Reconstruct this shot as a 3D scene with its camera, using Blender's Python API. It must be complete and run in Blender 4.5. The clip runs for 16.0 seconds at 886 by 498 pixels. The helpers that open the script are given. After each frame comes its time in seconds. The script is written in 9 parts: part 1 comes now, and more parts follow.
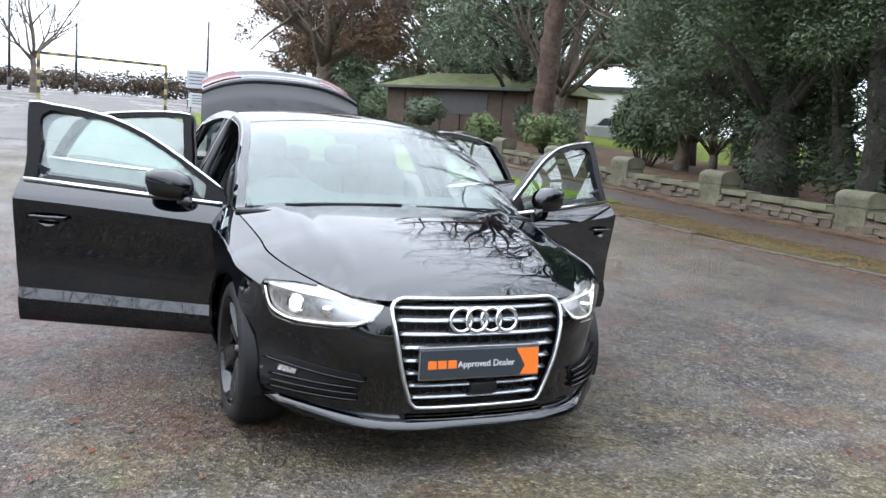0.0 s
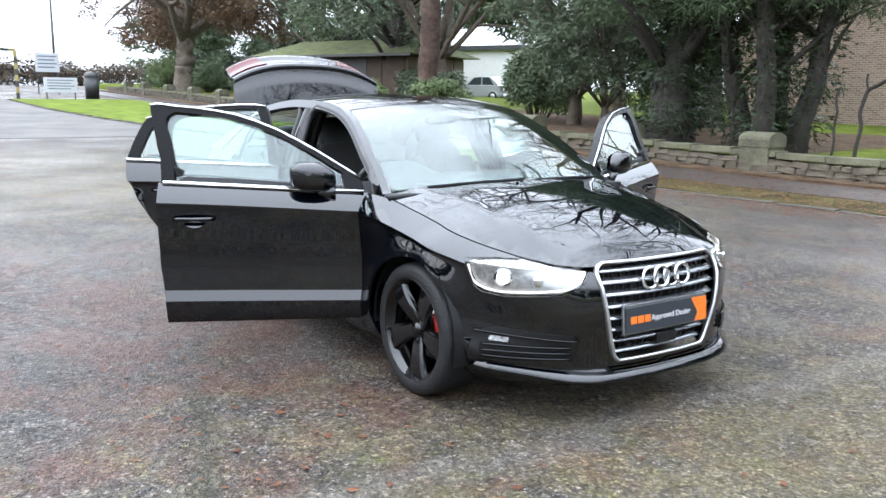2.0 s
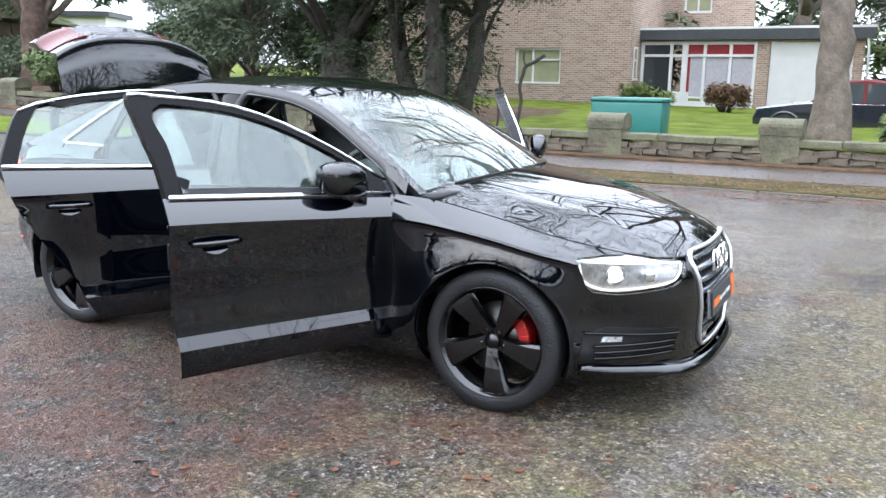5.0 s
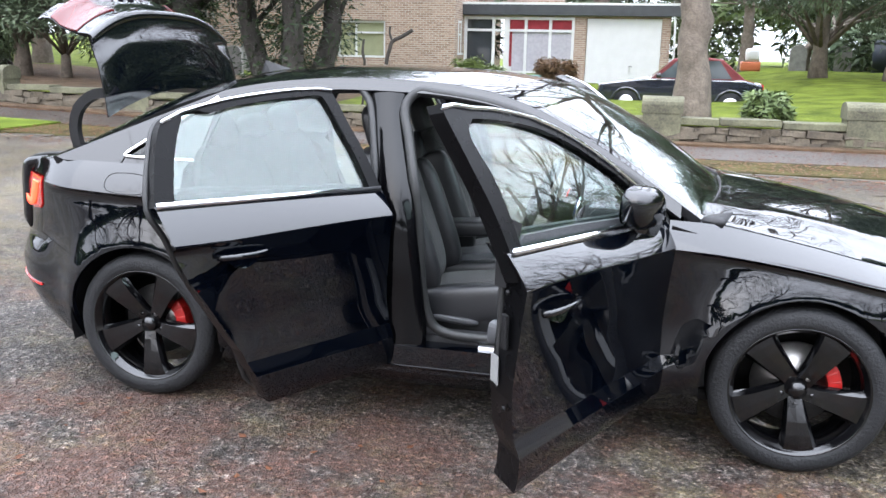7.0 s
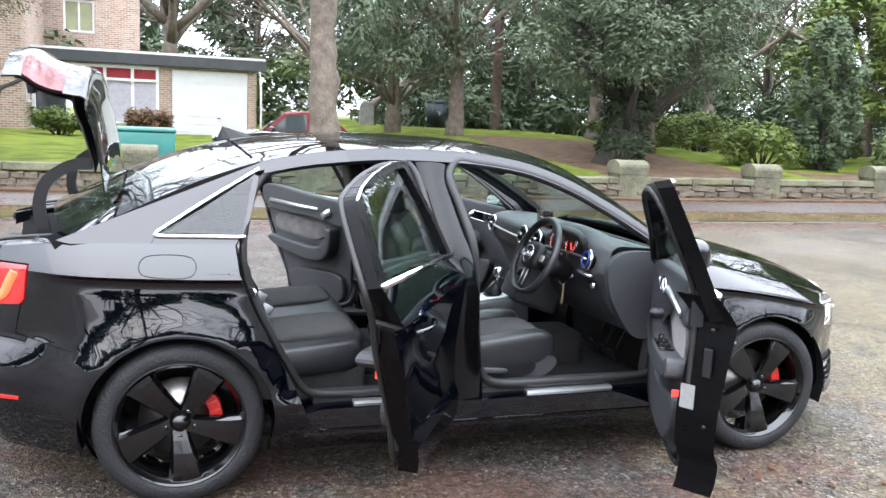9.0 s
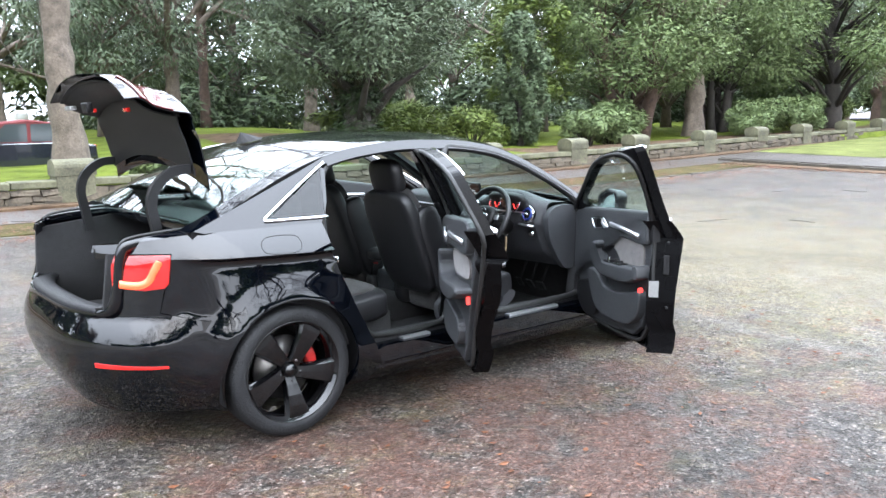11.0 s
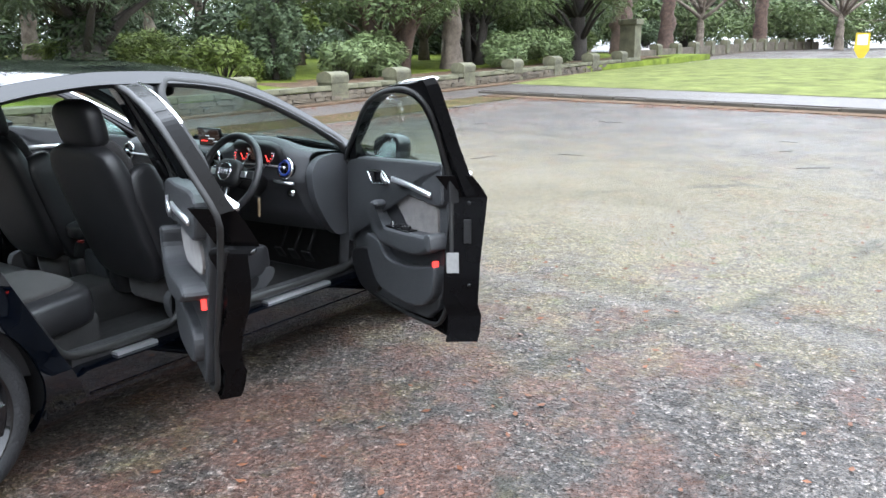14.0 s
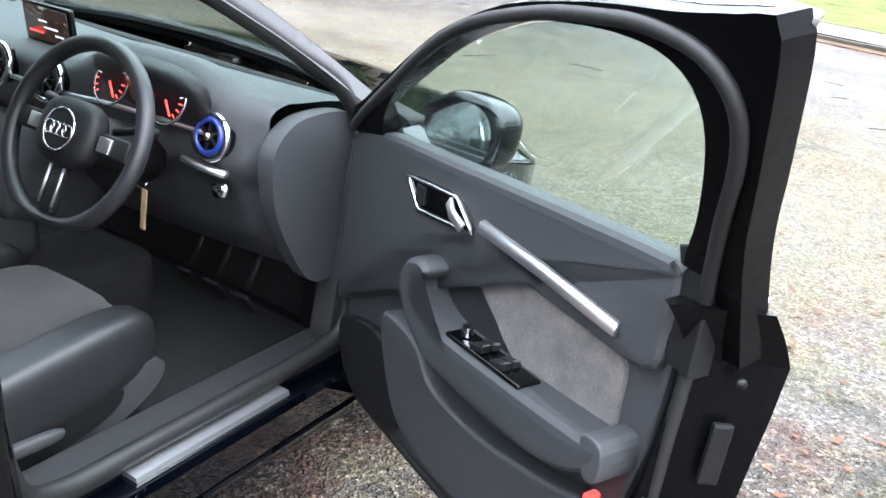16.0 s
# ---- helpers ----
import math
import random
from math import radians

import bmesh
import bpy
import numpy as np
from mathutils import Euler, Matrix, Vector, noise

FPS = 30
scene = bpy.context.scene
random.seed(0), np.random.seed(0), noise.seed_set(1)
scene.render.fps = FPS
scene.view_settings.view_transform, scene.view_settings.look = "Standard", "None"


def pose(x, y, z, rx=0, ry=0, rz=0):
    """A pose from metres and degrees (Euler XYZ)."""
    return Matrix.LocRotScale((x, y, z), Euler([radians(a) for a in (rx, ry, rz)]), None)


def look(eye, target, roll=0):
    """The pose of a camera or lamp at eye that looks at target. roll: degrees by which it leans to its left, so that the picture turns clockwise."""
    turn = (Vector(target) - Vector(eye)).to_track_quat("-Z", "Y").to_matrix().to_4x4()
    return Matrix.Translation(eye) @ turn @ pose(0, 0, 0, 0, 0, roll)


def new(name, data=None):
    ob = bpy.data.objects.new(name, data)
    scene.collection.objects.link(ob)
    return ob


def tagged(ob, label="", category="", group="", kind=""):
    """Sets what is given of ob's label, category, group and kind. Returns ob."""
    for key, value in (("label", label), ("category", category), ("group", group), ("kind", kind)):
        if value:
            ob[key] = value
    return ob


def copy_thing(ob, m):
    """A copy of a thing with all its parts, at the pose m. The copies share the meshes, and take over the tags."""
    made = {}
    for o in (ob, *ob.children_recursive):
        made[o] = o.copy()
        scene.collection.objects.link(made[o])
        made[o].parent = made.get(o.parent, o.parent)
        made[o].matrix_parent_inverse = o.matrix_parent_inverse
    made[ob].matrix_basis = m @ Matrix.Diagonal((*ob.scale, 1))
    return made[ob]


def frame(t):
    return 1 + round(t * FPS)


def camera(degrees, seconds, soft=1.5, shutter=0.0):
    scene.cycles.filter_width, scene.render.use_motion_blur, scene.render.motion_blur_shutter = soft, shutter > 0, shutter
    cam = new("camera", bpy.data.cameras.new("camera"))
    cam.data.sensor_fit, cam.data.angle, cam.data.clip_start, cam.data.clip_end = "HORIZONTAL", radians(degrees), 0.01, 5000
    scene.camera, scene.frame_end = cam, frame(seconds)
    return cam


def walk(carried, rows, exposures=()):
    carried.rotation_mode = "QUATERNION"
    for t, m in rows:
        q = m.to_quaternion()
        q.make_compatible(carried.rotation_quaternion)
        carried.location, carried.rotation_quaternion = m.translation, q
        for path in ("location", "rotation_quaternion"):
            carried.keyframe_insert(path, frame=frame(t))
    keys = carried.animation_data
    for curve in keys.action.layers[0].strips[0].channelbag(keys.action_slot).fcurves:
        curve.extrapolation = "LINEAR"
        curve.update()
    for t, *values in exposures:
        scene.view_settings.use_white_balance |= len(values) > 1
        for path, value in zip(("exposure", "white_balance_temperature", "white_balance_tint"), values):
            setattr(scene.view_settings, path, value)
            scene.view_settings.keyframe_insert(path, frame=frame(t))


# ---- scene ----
cam = camera(55.9, 16.0)
PATH = [
    (0, (5.0, -1.514, 1.369), (3.195, -0.7, 1.085), 4.3),
    (0.5, (4.867, -1.885, 1.384), (3.071, -1.058, 1.089), 2.7),
    (1, (4.784, -2.254, 1.399), (3.015, -1.378, 1.079), -0.0),
    (1.5, (4.704, -2.559, 1.383), (3.025, -1.526, 1.048), 0.8),
    (2, (4.579, -2.866, 1.393), (2.943, -1.771, 1.04), 0.6),
    (2.5, (4.456, -3.155, 1.41), (2.879, -1.982, 1.039), 0.0),
    (3, (4.227, -3.315, 1.398), (2.72, -2.061, 1.004), 0.2),
    (3.2, (4.124, -3.361, 1.406), (2.709, -2.005, 1.006), 0.7),
    (5.3, (2.449, -3.999, 1.452), (1.553, -2.257, 1.045), -0.2),
    (5.5, (2.227, -3.994, 1.464), (1.337, -2.25, 1.053), -1.4),
    (6, (1.701, -3.997, 1.451), (0.913, -2.21, 1.018), -0.1),
    (6.5, (1.189, -3.938, 1.472), (0.544, -2.101, 1.012), 0.4),
    (7, (0.691, -3.898, 1.497), (0.253, -2.002, 1.034), 1.2),
    (7.5, (0.204, -3.97, 1.531), (0.089, -2.03, 1.057), 0.9),
    (8, (-0.306, -3.999, 1.553), (-0.134, -2.057, 1.107), 0.8),
    (8.2, (-0.525, -4.009, 1.54), (-0.264, -2.066, 1.146), 1.9),
    (10.3, (-2.53, -4.124, 1.51), (-1.504, -2.436, 1.199), -0.7),
    (10.5, (-2.718, -4.162, 1.503), (-1.647, -2.502, 1.19), -0.5),
    (11, (-3.179, -4.271, 1.517), (-1.933, -2.74, 1.199), -0.5),
    (11.5, (-3.55, -4.46, 1.503), (-2.26, -2.967, 1.179), -0.9),
    (12, (-3.793, -4.523, 1.509), (-2.437, -3.092, 1.171), -1.3),
    (12.5, (-3.715, -4.427, 1.489), (-2.201, -3.171, 1.13), -0.8),
    (13, (-3.367, -4.201, 1.496), (-1.821, -3.004, 1.073), -0.6),
    (13.5, (-2.908, -3.858, 1.491), (-1.354, -2.68, 1.044), -0.8),
    (14, (-2.376, -3.501, 1.469), (-0.777, -2.397, 0.996), -0.4),
    (14.5, (-1.841, -3.053, 1.441), (-0.255, -1.937, 0.951), 2.2),
    (15, (-1.359, -2.667, 1.422), (0.224, -1.562, 0.899), 4.0),
    (15.5, (-0.926, -2.246, 1.383), (0.63, -1.146, 0.775), 4.7),
    (16, (-0.711, -1.84, 1.398), (0.912, -0.947, 0.645), 8.6),
]
walk(cam, [(t, look(eye, target, roll)) for t, eye, target, roll in PATH],
     [(0.0, 0.04, 6290, 11), (0.5, 0.15, 6260, 11), (1.0, 0.02, 6220, 11), (2.0, 0.32, 6180, 10), (3.0, 0.38, 6190, 10), (5.5, 0.47, 6140, 12), (6.5, 0.72, 6240, 13), (7.0, 0.74, 6290, 13), (8.0, 0.81, 6390, 13), (10.5, 1.0, 6240, 11), (11.5, 0.99, 6190, 10), (13.0, 0.79, 6140, 9),
      (14.5, 0.75, 6290, 10), (15.5, 1.17, 6340, 11), (16.0, 1.28, 6240, 11)])


# ---- world and daylight: a bright, even winter overcast ----
world = bpy.data.worlds.new("overcast")
scene.world = world
world.use_nodes = True
wn = world.node_tree
wn.nodes.clear()
w_out = wn.nodes.new("ShaderNodeOutputWorld")
w_bg = wn.nodes.new("ShaderNodeBackground")
w_sky = wn.nodes.new("ShaderNodeTexSky")
w_sky.sky_type = "NISHITA"
w_sky.sun_disc = False
w_sky.sun_elevation = radians(24)
w_sky.sun_rotation = radians(200)
w_sky.dust_density = 4.0
w_mix = wn.nodes.new("ShaderNodeMix")
w_mix.data_type = "RGBA"
w_mix.inputs["Factor"].default_value = 0.95
w_mix.inputs["B"].default_value = (8.3, 8.9, 9.8, 1)
wn.links.new(w_sky.outputs[0], w_mix.inputs["A"])
# an overcast sky is about three times as bright overhead as at the horizon
w_co = wn.nodes.new("ShaderNodeTexCoord")
w_sep = wn.nodes.new("ShaderNodeSeparateXYZ")
w_up = wn.nodes.new("ShaderNodeMapRange")
w_up.inputs["To Min"].default_value = 0.44
w_up.inputs["To Max"].default_value = 1.42
w_mul = wn.nodes.new("ShaderNodeVectorMath")
w_mul.operation = "SCALE"
wn.links.new(w_co.outputs["Generated"], w_sep.inputs[0])
wn.links.new(w_sep.outputs["Z"], w_up.inputs["Value"])
wn.links.new(w_mix.outputs["Result"], w_mul.inputs[0])
wn.links.new(w_up.outputs[0], w_mul.inputs["Scale"])
wn.links.new(w_mul.outputs[0], w_bg.inputs["Color"])
w_bg.inputs["Strength"].default_value = 0.48
wn.links.new(w_bg.outputs[0], w_out.inputs[0])
sun = new("sun", bpy.data.lights.new("sun", "SUN"))
sun.data.energy = 0.6
sun.data.angle = radians(70)
sun.data.color = (1.0, 0.97, 0.92)
sun.matrix_world = look((0, 0, 30), (8, 16, 15.0))

# ---- small tools ----


def smooth(a, b, x):
    u = min(1.0, max(0.0, (x - a) / (b - a)))
    return u * u * (3 - 2 * u)


def lerp(knots, x):
    """Smooth interpolation through a few (position, value) knots (monotone cubic)."""
    n = len(knots)
    if x <= knots[0][0]:
        return knots[0][1]
    if x >= knots[-1][0]:
        return knots[-1][1]
    i = 0
    while knots[i + 1][0] < x:
        i += 1

    def slope(k):
        if k == 0 or k == n - 1:
            j = min(k, n - 2)
            return (knots[j + 1][1] - knots[j][1]) / (knots[j + 1][0] - knots[j][0])
        a = (knots[k][1] - knots[k - 1][1]) / (knots[k][0] - knots[k - 1][0])
        b = (knots[k + 1][1] - knots[k][1]) / (knots[k + 1][0] - knots[k][0])
        if a * b <= 0:
            return 0.0
        return 2 * a * b / (a + b)
    (x0, y0), (x1, y1) = knots[i], knots[i + 1]
    h = x1 - x0
    u = (x - x0) / h
    m0, m1 = slope(i) * h, slope(i + 1) * h
    return (y0 * (2 * u**3 - 3 * u**2 + 1) + m0 * (u**3 - 2 * u**2 + u) + y1 * (-2 * u**3 + 3 * u**2) + m1 * (u**3 - u**2))


def mesh_of(name, verts, faces, material, shade=True):
    me = bpy.data.meshes.new(name)
    me.from_pydata([tuple(v) for v in verts], [], faces)
    me.materials.append(material)
    if shade:
        me.polygons.foreach_set("use_smooth", [True] * len(me.polygons))
    me.update()
    return me


def put(name, me, parent=None, label=""):
    ob = new(name, me)
    if parent is not None:
        ob.parent = parent
    if label:
        ob["label"] = label
    return ob


def part(name, bm, material, parent, label="", shade=True):
    me = bpy.data.meshes.new(name)
    bm.to_mesh(me)
    bm.free()
    me.materials.append(material)
    if shade:
        me.polygons.foreach_set("use_smooth", [True] * len(me.polygons))
    return put(name, me, parent, label)


def thing(name, label, category, group="", kind="", m=None):
    ob = new(name)
    ob.empty_display_size = 0.2
    if m is not None:
        ob.matrix_world = m
    return tagged(ob, label, category, group, kind)


def bm_box(bm, size, at, turn=None, bevel=0.0, taper=1.0):
    """A bevelled box added to bm; size and place of its centre."""
    r = bmesh.ops.create_cube(bm, size=1.0)
    vs = r["verts"]
    for v in vs:
        k = taper if v.co.z > 0 else 1.0
        v.co = Vector((v.co.x * size[0] * k, v.co.y * size[1] * k, v.co.z * size[2]))
    if bevel > 0:
        es = list({e for v in vs for e in v.link_edges})
        r2 = bmesh.ops.bevel(bm, geom=es, offset=bevel, segments=2, affect="EDGES", profile=0.6)
        vs = list({v for f in r2["faces"] for v in f.verts} | {v for v in vs if v.is_valid})
    m = Matrix.Translation(at) @ (turn if turn is not None else Matrix.Identity(4))
    bmesh.ops.transform(bm, matrix=m, verts=vs)
    return vs


def box(size, at, turn=None, bevel=0.0, taper=1.0):
    bm = bmesh.new()
    bm_box(bm, size, at, turn, bevel, taper)
    return bm


def bm_cyl(bm, r0, r1, p0, p1, seg=16, caps=True):
    p0, p1 = Vector(p0), Vector(p1)
    d = p1 - p0
    r = bmesh.ops.create_cone(bm, cap_ends=caps, segments=seg, radius1=r0, radius2=r1, depth=d.length)
    m = Matrix.Translation((p0 + p1) / 2) @ d.to_track_quat("Z", "Y").to_matrix().to_4x4()
    bmesh.ops.transform(bm, matrix=m, verts=r["verts"])
    return r["verts"]


def tube_data(paths, seg=6):
    """Vertices and faces of tapered tubes along paths of (point, radius)."""
    verts, faces = [], []
    ring = [(math.cos(2 * math.pi * k / seg), math.sin(2 * math.pi * k / seg)) for k in range(seg)]
    for path in paths:
        n = len(path)
        base = len(verts)
        up = None
        for i, (p, r) in enumerate(path):
            p = Vector(p)
            a, b = Vector(path[max(i - 1, 0)][0]), Vector(path[min(i + 1, n - 1)][0])
            d = (b - a).normalized()
            if up is None:
                up = d.orthogonal().normalized()
            up = (up - d * up.dot(d))
            up = up.normalized() if up.length > 1e-6 else d.orthogonal().normalized()
            side = d.cross(up)
            for c, s in ring:
                verts.append(p + (up * c + side * s) * r)
        for i in range(n - 1):
            for k in range(seg):
                k2 = (k + 1) % seg
                faces.append((base + i * seg + k, base + i * seg + k2, base + (i + 1) * seg + k2, base + (i + 1) * seg + k))
        faces.append(tuple(base + k for k in reversed(range(seg))))
        faces.append(tuple(base + (n - 1) * seg + k for k in range(seg)))
    return verts, faces


def spline(points, n=8):
    """A Catmull-Rom line through points."""
    pts = [Vector(p) for p in points]
    out = []
    for i in range(len(pts) - 1):
        p0, p1, p2, p3 = pts[max(i - 1, 0)], pts[i], pts[i + 1], pts[min(i + 2, len(pts) - 1)]
        for k in range(n):
            u = k / n
            out.append(0.5 * ((2 * p1) + (p2 - p0) * u + (2 * p0 - 5 * p1 + 4 * p2 - p3) * u * u + (3 * p1 - p0 - 3 * p2 + p3) * u**3))
    out.append(pts[-1])
    return out


def pipe(name, points, radius, material, parent, label="", seg=8, n=6, smooth_line=True):
    line = spline(points, n) if smooth_line else [Vector(p) for p in points]
    v, f = tube_data([[(p, radius) for p in line]], seg)
    return put(name, mesh_of(name, v, f, material), parent, label)


# ---- materials ----


BASE_DIM = 0.70  # all plain base colours are dimmed, so reflections stand out at higher exposure


def mat(name, colour=(0.5, 0.5, 0.5), rough=0.5, metal=0.0, spec=0.5, coat=0.0, emit=None, strength=0.0, trans=0.0, ior=1.5,
        vary=0.0, scale=8.0, bump=0.0, bump_scale=60.0, second=None, rough_vary=0.0, alpha=1.0, sheen=0.0):
    """A principled material with variation at two scales."""
    if metal < 0.5 and coat < 0.3:
        colour = [c * BASE_DIM for c in colour]
        second = [c * BASE_DIM for c in second] if second else None
    m = bpy.data.materials.new(name)
    m.use_nodes = True
    nt = m.node_tree
    p = nt.nodes["Principled BSDF"]
    p.inputs["Base Color"].default_value = (*colour, 1)
    p.inputs["Roughness"].default_value = rough
    p.inputs["Metallic"].default_value = metal
    p.inputs["Specular IOR Level"].default_value = spec
    p.inputs["Coat Weight"].default_value = coat
    p.inputs["Coat Roughness"].default_value = 0.02
    p.inputs["IOR"].default_value = ior
    p.inputs["Transmission Weight"].default_value = trans
    p.inputs["Alpha"].default_value = alpha
    p.inputs["Sheen Weight"].default_value = sheen
    if emit:
        p.inputs["Emission Color"].default_value = (*emit, 1)
        p.inputs["Emission Strength"].default_value = strength
    if vary or bump or second or rough_vary:
        co = nt.nodes.new("ShaderNodeTexCoord")
        big = nt.nodes.new("ShaderNodeTexNoise")
        big.inputs["Scale"].default_value = scale
        big.inputs["Detail"].default_value = 6
        nt.links.new(co.outputs["Object"], big.inputs["Vector"])
        fine = nt.nodes.new("ShaderNodeTexNoise")
        fine.inputs["Scale"].default_value = bump_scale
        fine.inputs["Detail"].default_value = 3
        nt.links.new(co.outputs["Object"], fine.inputs["Vector"])
        ramp = nt.nodes.new("ShaderNodeValToRGB")
        c2 = second if second else colour
        ramp.color_ramp.elements[0].position = 0.3
        ramp.color_ramp.elements[1].position = 0.7
        ramp.color_ramp.elements[0].color = (*[c * (1 - vary) for c in colour], 1)
        ramp.color_ramp.elements[1].color = (*[min(1, c * (1 + vary)) for c in c2], 1)
        mixn = nt.nodes.new("ShaderNodeMath")
        mixn.operation = "MULTIPLY_ADD"
        mixn.inputs[1].default_value = 0.35
        nt.links.new(fine.outputs["Fac"], mixn.inputs[0])
        sub = nt.nodes.new("ShaderNodeMath")
        sub.operation = "MULTIPLY_ADD"
        sub.inputs[1].default_value = 0.65
        sub.inputs[2].default_value = 0.0
        nt.links.new(big.outputs["Fac"], sub.inputs[0])
        nt.links.new(sub.outputs[0], mixn.inputs[2])
        nt.links.new(mixn.outputs[0], ramp.inputs["Fac"])
        nt.links.new(ramp.outputs["Color"], p.inputs["Base Color"])
        if rough_vary:
            mr = nt.nodes.new("ShaderNodeMapRange")
            mr.inputs["To Min"].default_value = max(0.02, rough - rough_vary)
            mr.inputs["To Max"].default_value = min(1, rough + rough_vary)
            nt.links.new(big.outputs["Fac"], mr.inputs["Value"])
            nt.links.new(mr.outputs[0], p.inputs["Roughness"])
        if bump:
            b = nt.nodes.new("ShaderNodeBump")
            b.inputs["Strength"].default_value = bump
            b.inputs["Distance"].default_value = 0.02
            nt.links.new(fine.outputs["Fac"], b.inputs["Height"])
            nt.links.new(b.outputs[0], p.inputs["Normal"])
    return m


def node(nt, kind, **values):
    n = nt.nodes.new(kind)
    for k, v in values.items():
        n.inputs[k.replace("_", " ")].default_value = v
    return n


def leaf_mat(name, dark, light, rough=0.45):
    """Foliage: every leaf takes its own tone, and some light passes through."""
    m = bpy.data.materials.new(name)
    m.use_nodes = True
    nt = m.node_tree
    p = nt.nodes["Principled BSDF"]
    g = nt.nodes.new("ShaderNodeNewGeometry")
    ramp = nt.nodes.new("ShaderNodeValToRGB")
    ramp.color_ramp.elements[0].color = (*[(0.72 * c + 0.28 * q) * BASE_DIM for c, q in zip(dark, light)], 1)
    ramp.color_ramp.elements[1].color = (*[(0.80 * q + 0.20 * c) * BASE_DIM for c, q in zip(dark, light)], 1)
    nt.links.new(g.outputs["Random Per Island"], ramp.inputs["Fac"])
    nt.links.new(ramp.outputs["Color"], p.inputs["Base Color"])
    p.inputs["Roughness"].default_value = rough
    p.inputs["Specular IOR Level"].default_value = 0.18
    return m


JOINT_AT, JOINT_TURN = (2.40, 0.0), 1.54


def ground_mat():
    """Worn, wet tar and chippings, with moss, leaf mould and damp streaks."""
    m = bpy.data.materials.new("wet_chippings")
    m.use_nodes = True
    nt = m.node_tree
    L = nt.links.new
    p = nt.nodes["Principled BSDF"]
    co = nt.nodes.new("ShaderNodeTexCoord")
    src = co.outputs["Object"]

    def ramp_of(value, stops):
        ramp = nt.nodes.new("ShaderNodeValToRGB")
        r = ramp.color_ramp
        r.elements[0].position, r.elements[0].color = stops[0][0], (*stops[0][1], 1)
        r.elements[1].position, r.elements[1].color = stops[-1][0], (*stops[-1][1], 1)
        for at, c in stops[1:-1]:
            e = r.elements.new(at)
            e.color = (*c, 1)
        L(value, ramp.inputs["Fac"])
        return ramp.outputs["Color"]

    def mixed(fac, a, b, mode="MIX"):
        mx = nt.nodes.new("ShaderNodeMix")
        mx.data_type = "RGBA"
        mx.blend_type = mode
        for key, v in (("Factor", fac), ("A", a), ("B", b)):
            if isinstance(v, (int, float)):
                mx.inputs[key].default_value = v
            elif isinstance(v, tuple):
                mx.inputs[key].default_value = (*v, 1)
            else:
                L(v, mx.inputs[key])
        return mx.outputs["Result"]

    stones = node(nt, "ShaderNodeTexVoronoi", Scale=120.0)
    L(src, stones.inputs["Vector"])
    sepc = nt.nodes.new("ShaderNodeSeparateColor")
    L(stones.outputs["Color"], sepc.inputs[0])
    fine = ramp_of(sepc.outputs[0], ((0.0, (0.006, 0.0055, 0.005)), (0.35, (0.017, 0.0145, 0.013)), (0.6, (0.040, 0.034, 0.030)), (0.85, (0.11, 0.095, 0.084)), (1.0, (0.42, 0.375, 0.34))))
    lumps = node(nt, "ShaderNodeTexVoronoi", Scale=42.0)
    L(src, lumps.inputs["Vector"])
    sepd = nt.nodes.new("ShaderNodeSeparateColor")
    L(lumps.outputs["Color"], sepd.inputs[0])
    coarse = ramp_of(sepd.outputs[1], ((0.0, (0.008, 0.007, 0.0065)), (0.45, (0.028, 0.024, 0.021)), (0.8, (0.075, 0.064, 0.056)), (1.0, (0.25, 0.22, 0.20))))
    c = mixed(0.5, fine, coarse)

    def layer(base, colour, scale, lo, hi, detail=6.0, rough=0.6, amount=1.0, offset=0.0, spots=()):
        n = node(nt, "ShaderNodeTexNoise", Scale=scale, Detail=detail, Roughness=rough)
        mp = nt.nodes.new("ShaderNodeMapping")
        mp.inputs["Location"].default_value = (offset, offset * 0.7, 0)
        L(src, mp.inputs["Vector"])
        L(mp.outputs[0], n.inputs["Vector"])
        value = n.outputs["Fac"]
        for x, y, r, gain in spots:
            far = nt.nodes.new("ShaderNodeVectorMath")
            far.operation = "DISTANCE"
            far.inputs[1].default_value = (x, y, 0)
            L(src, far.inputs[0])
            fall = node(nt, "ShaderNodeMapRange", From_Min=r * 0.35, From_Max=r, To_Min=gain, To_Max=0.0)
            fall.clamp = True
            L(far.outputs["Value"], fall.inputs["Value"])
            add = nt.nodes.new("ShaderNodeMath")
            L(value, add.inputs[0])
            L(fall.outputs[0], add.inputs[1])
            value = add.outputs[0]
        mr = node(nt, "ShaderNodeMapRange", From_Min=lo, From_Max=hi, To_Max=amount)
        mr.clamp = True
        L(value, mr.inputs["Value"])
        return mixed(mr.outputs[0], base, colour), mr.outputs[0]
    c, _ = layer(c, (0.026, 0.024, 0.022), 0.5, 0.42, 0.7, amount=0.5, offset=3)
    c, _ = layer(c, (0.018, 0.015, 0.012), 6.0, 0.50, 0.66, detail=12, rough=0.7, amount=0.6, offset=5)
    c, _ = layer(c, (0.17, 0.148, 0.13), 9.0, 0.56, 0.70, detail=12, rough=0.75, amount=0.45, offset=15)
    # pale chippings, and the wet ground's sky sheen painted in at the spots
    c, _ = layer(c, (0.165, 0.152, 0.142), 0.33, 0.50, 0.70, detail=9, amount=0.55, offset=40, spots=((9, -9, 9, 0.08), (3.0, -4.0, 2.8, 0.12), (-1.0, -4.6, 2.6, 0.12), (3.0, 8.0, 6.0, 0.06)))
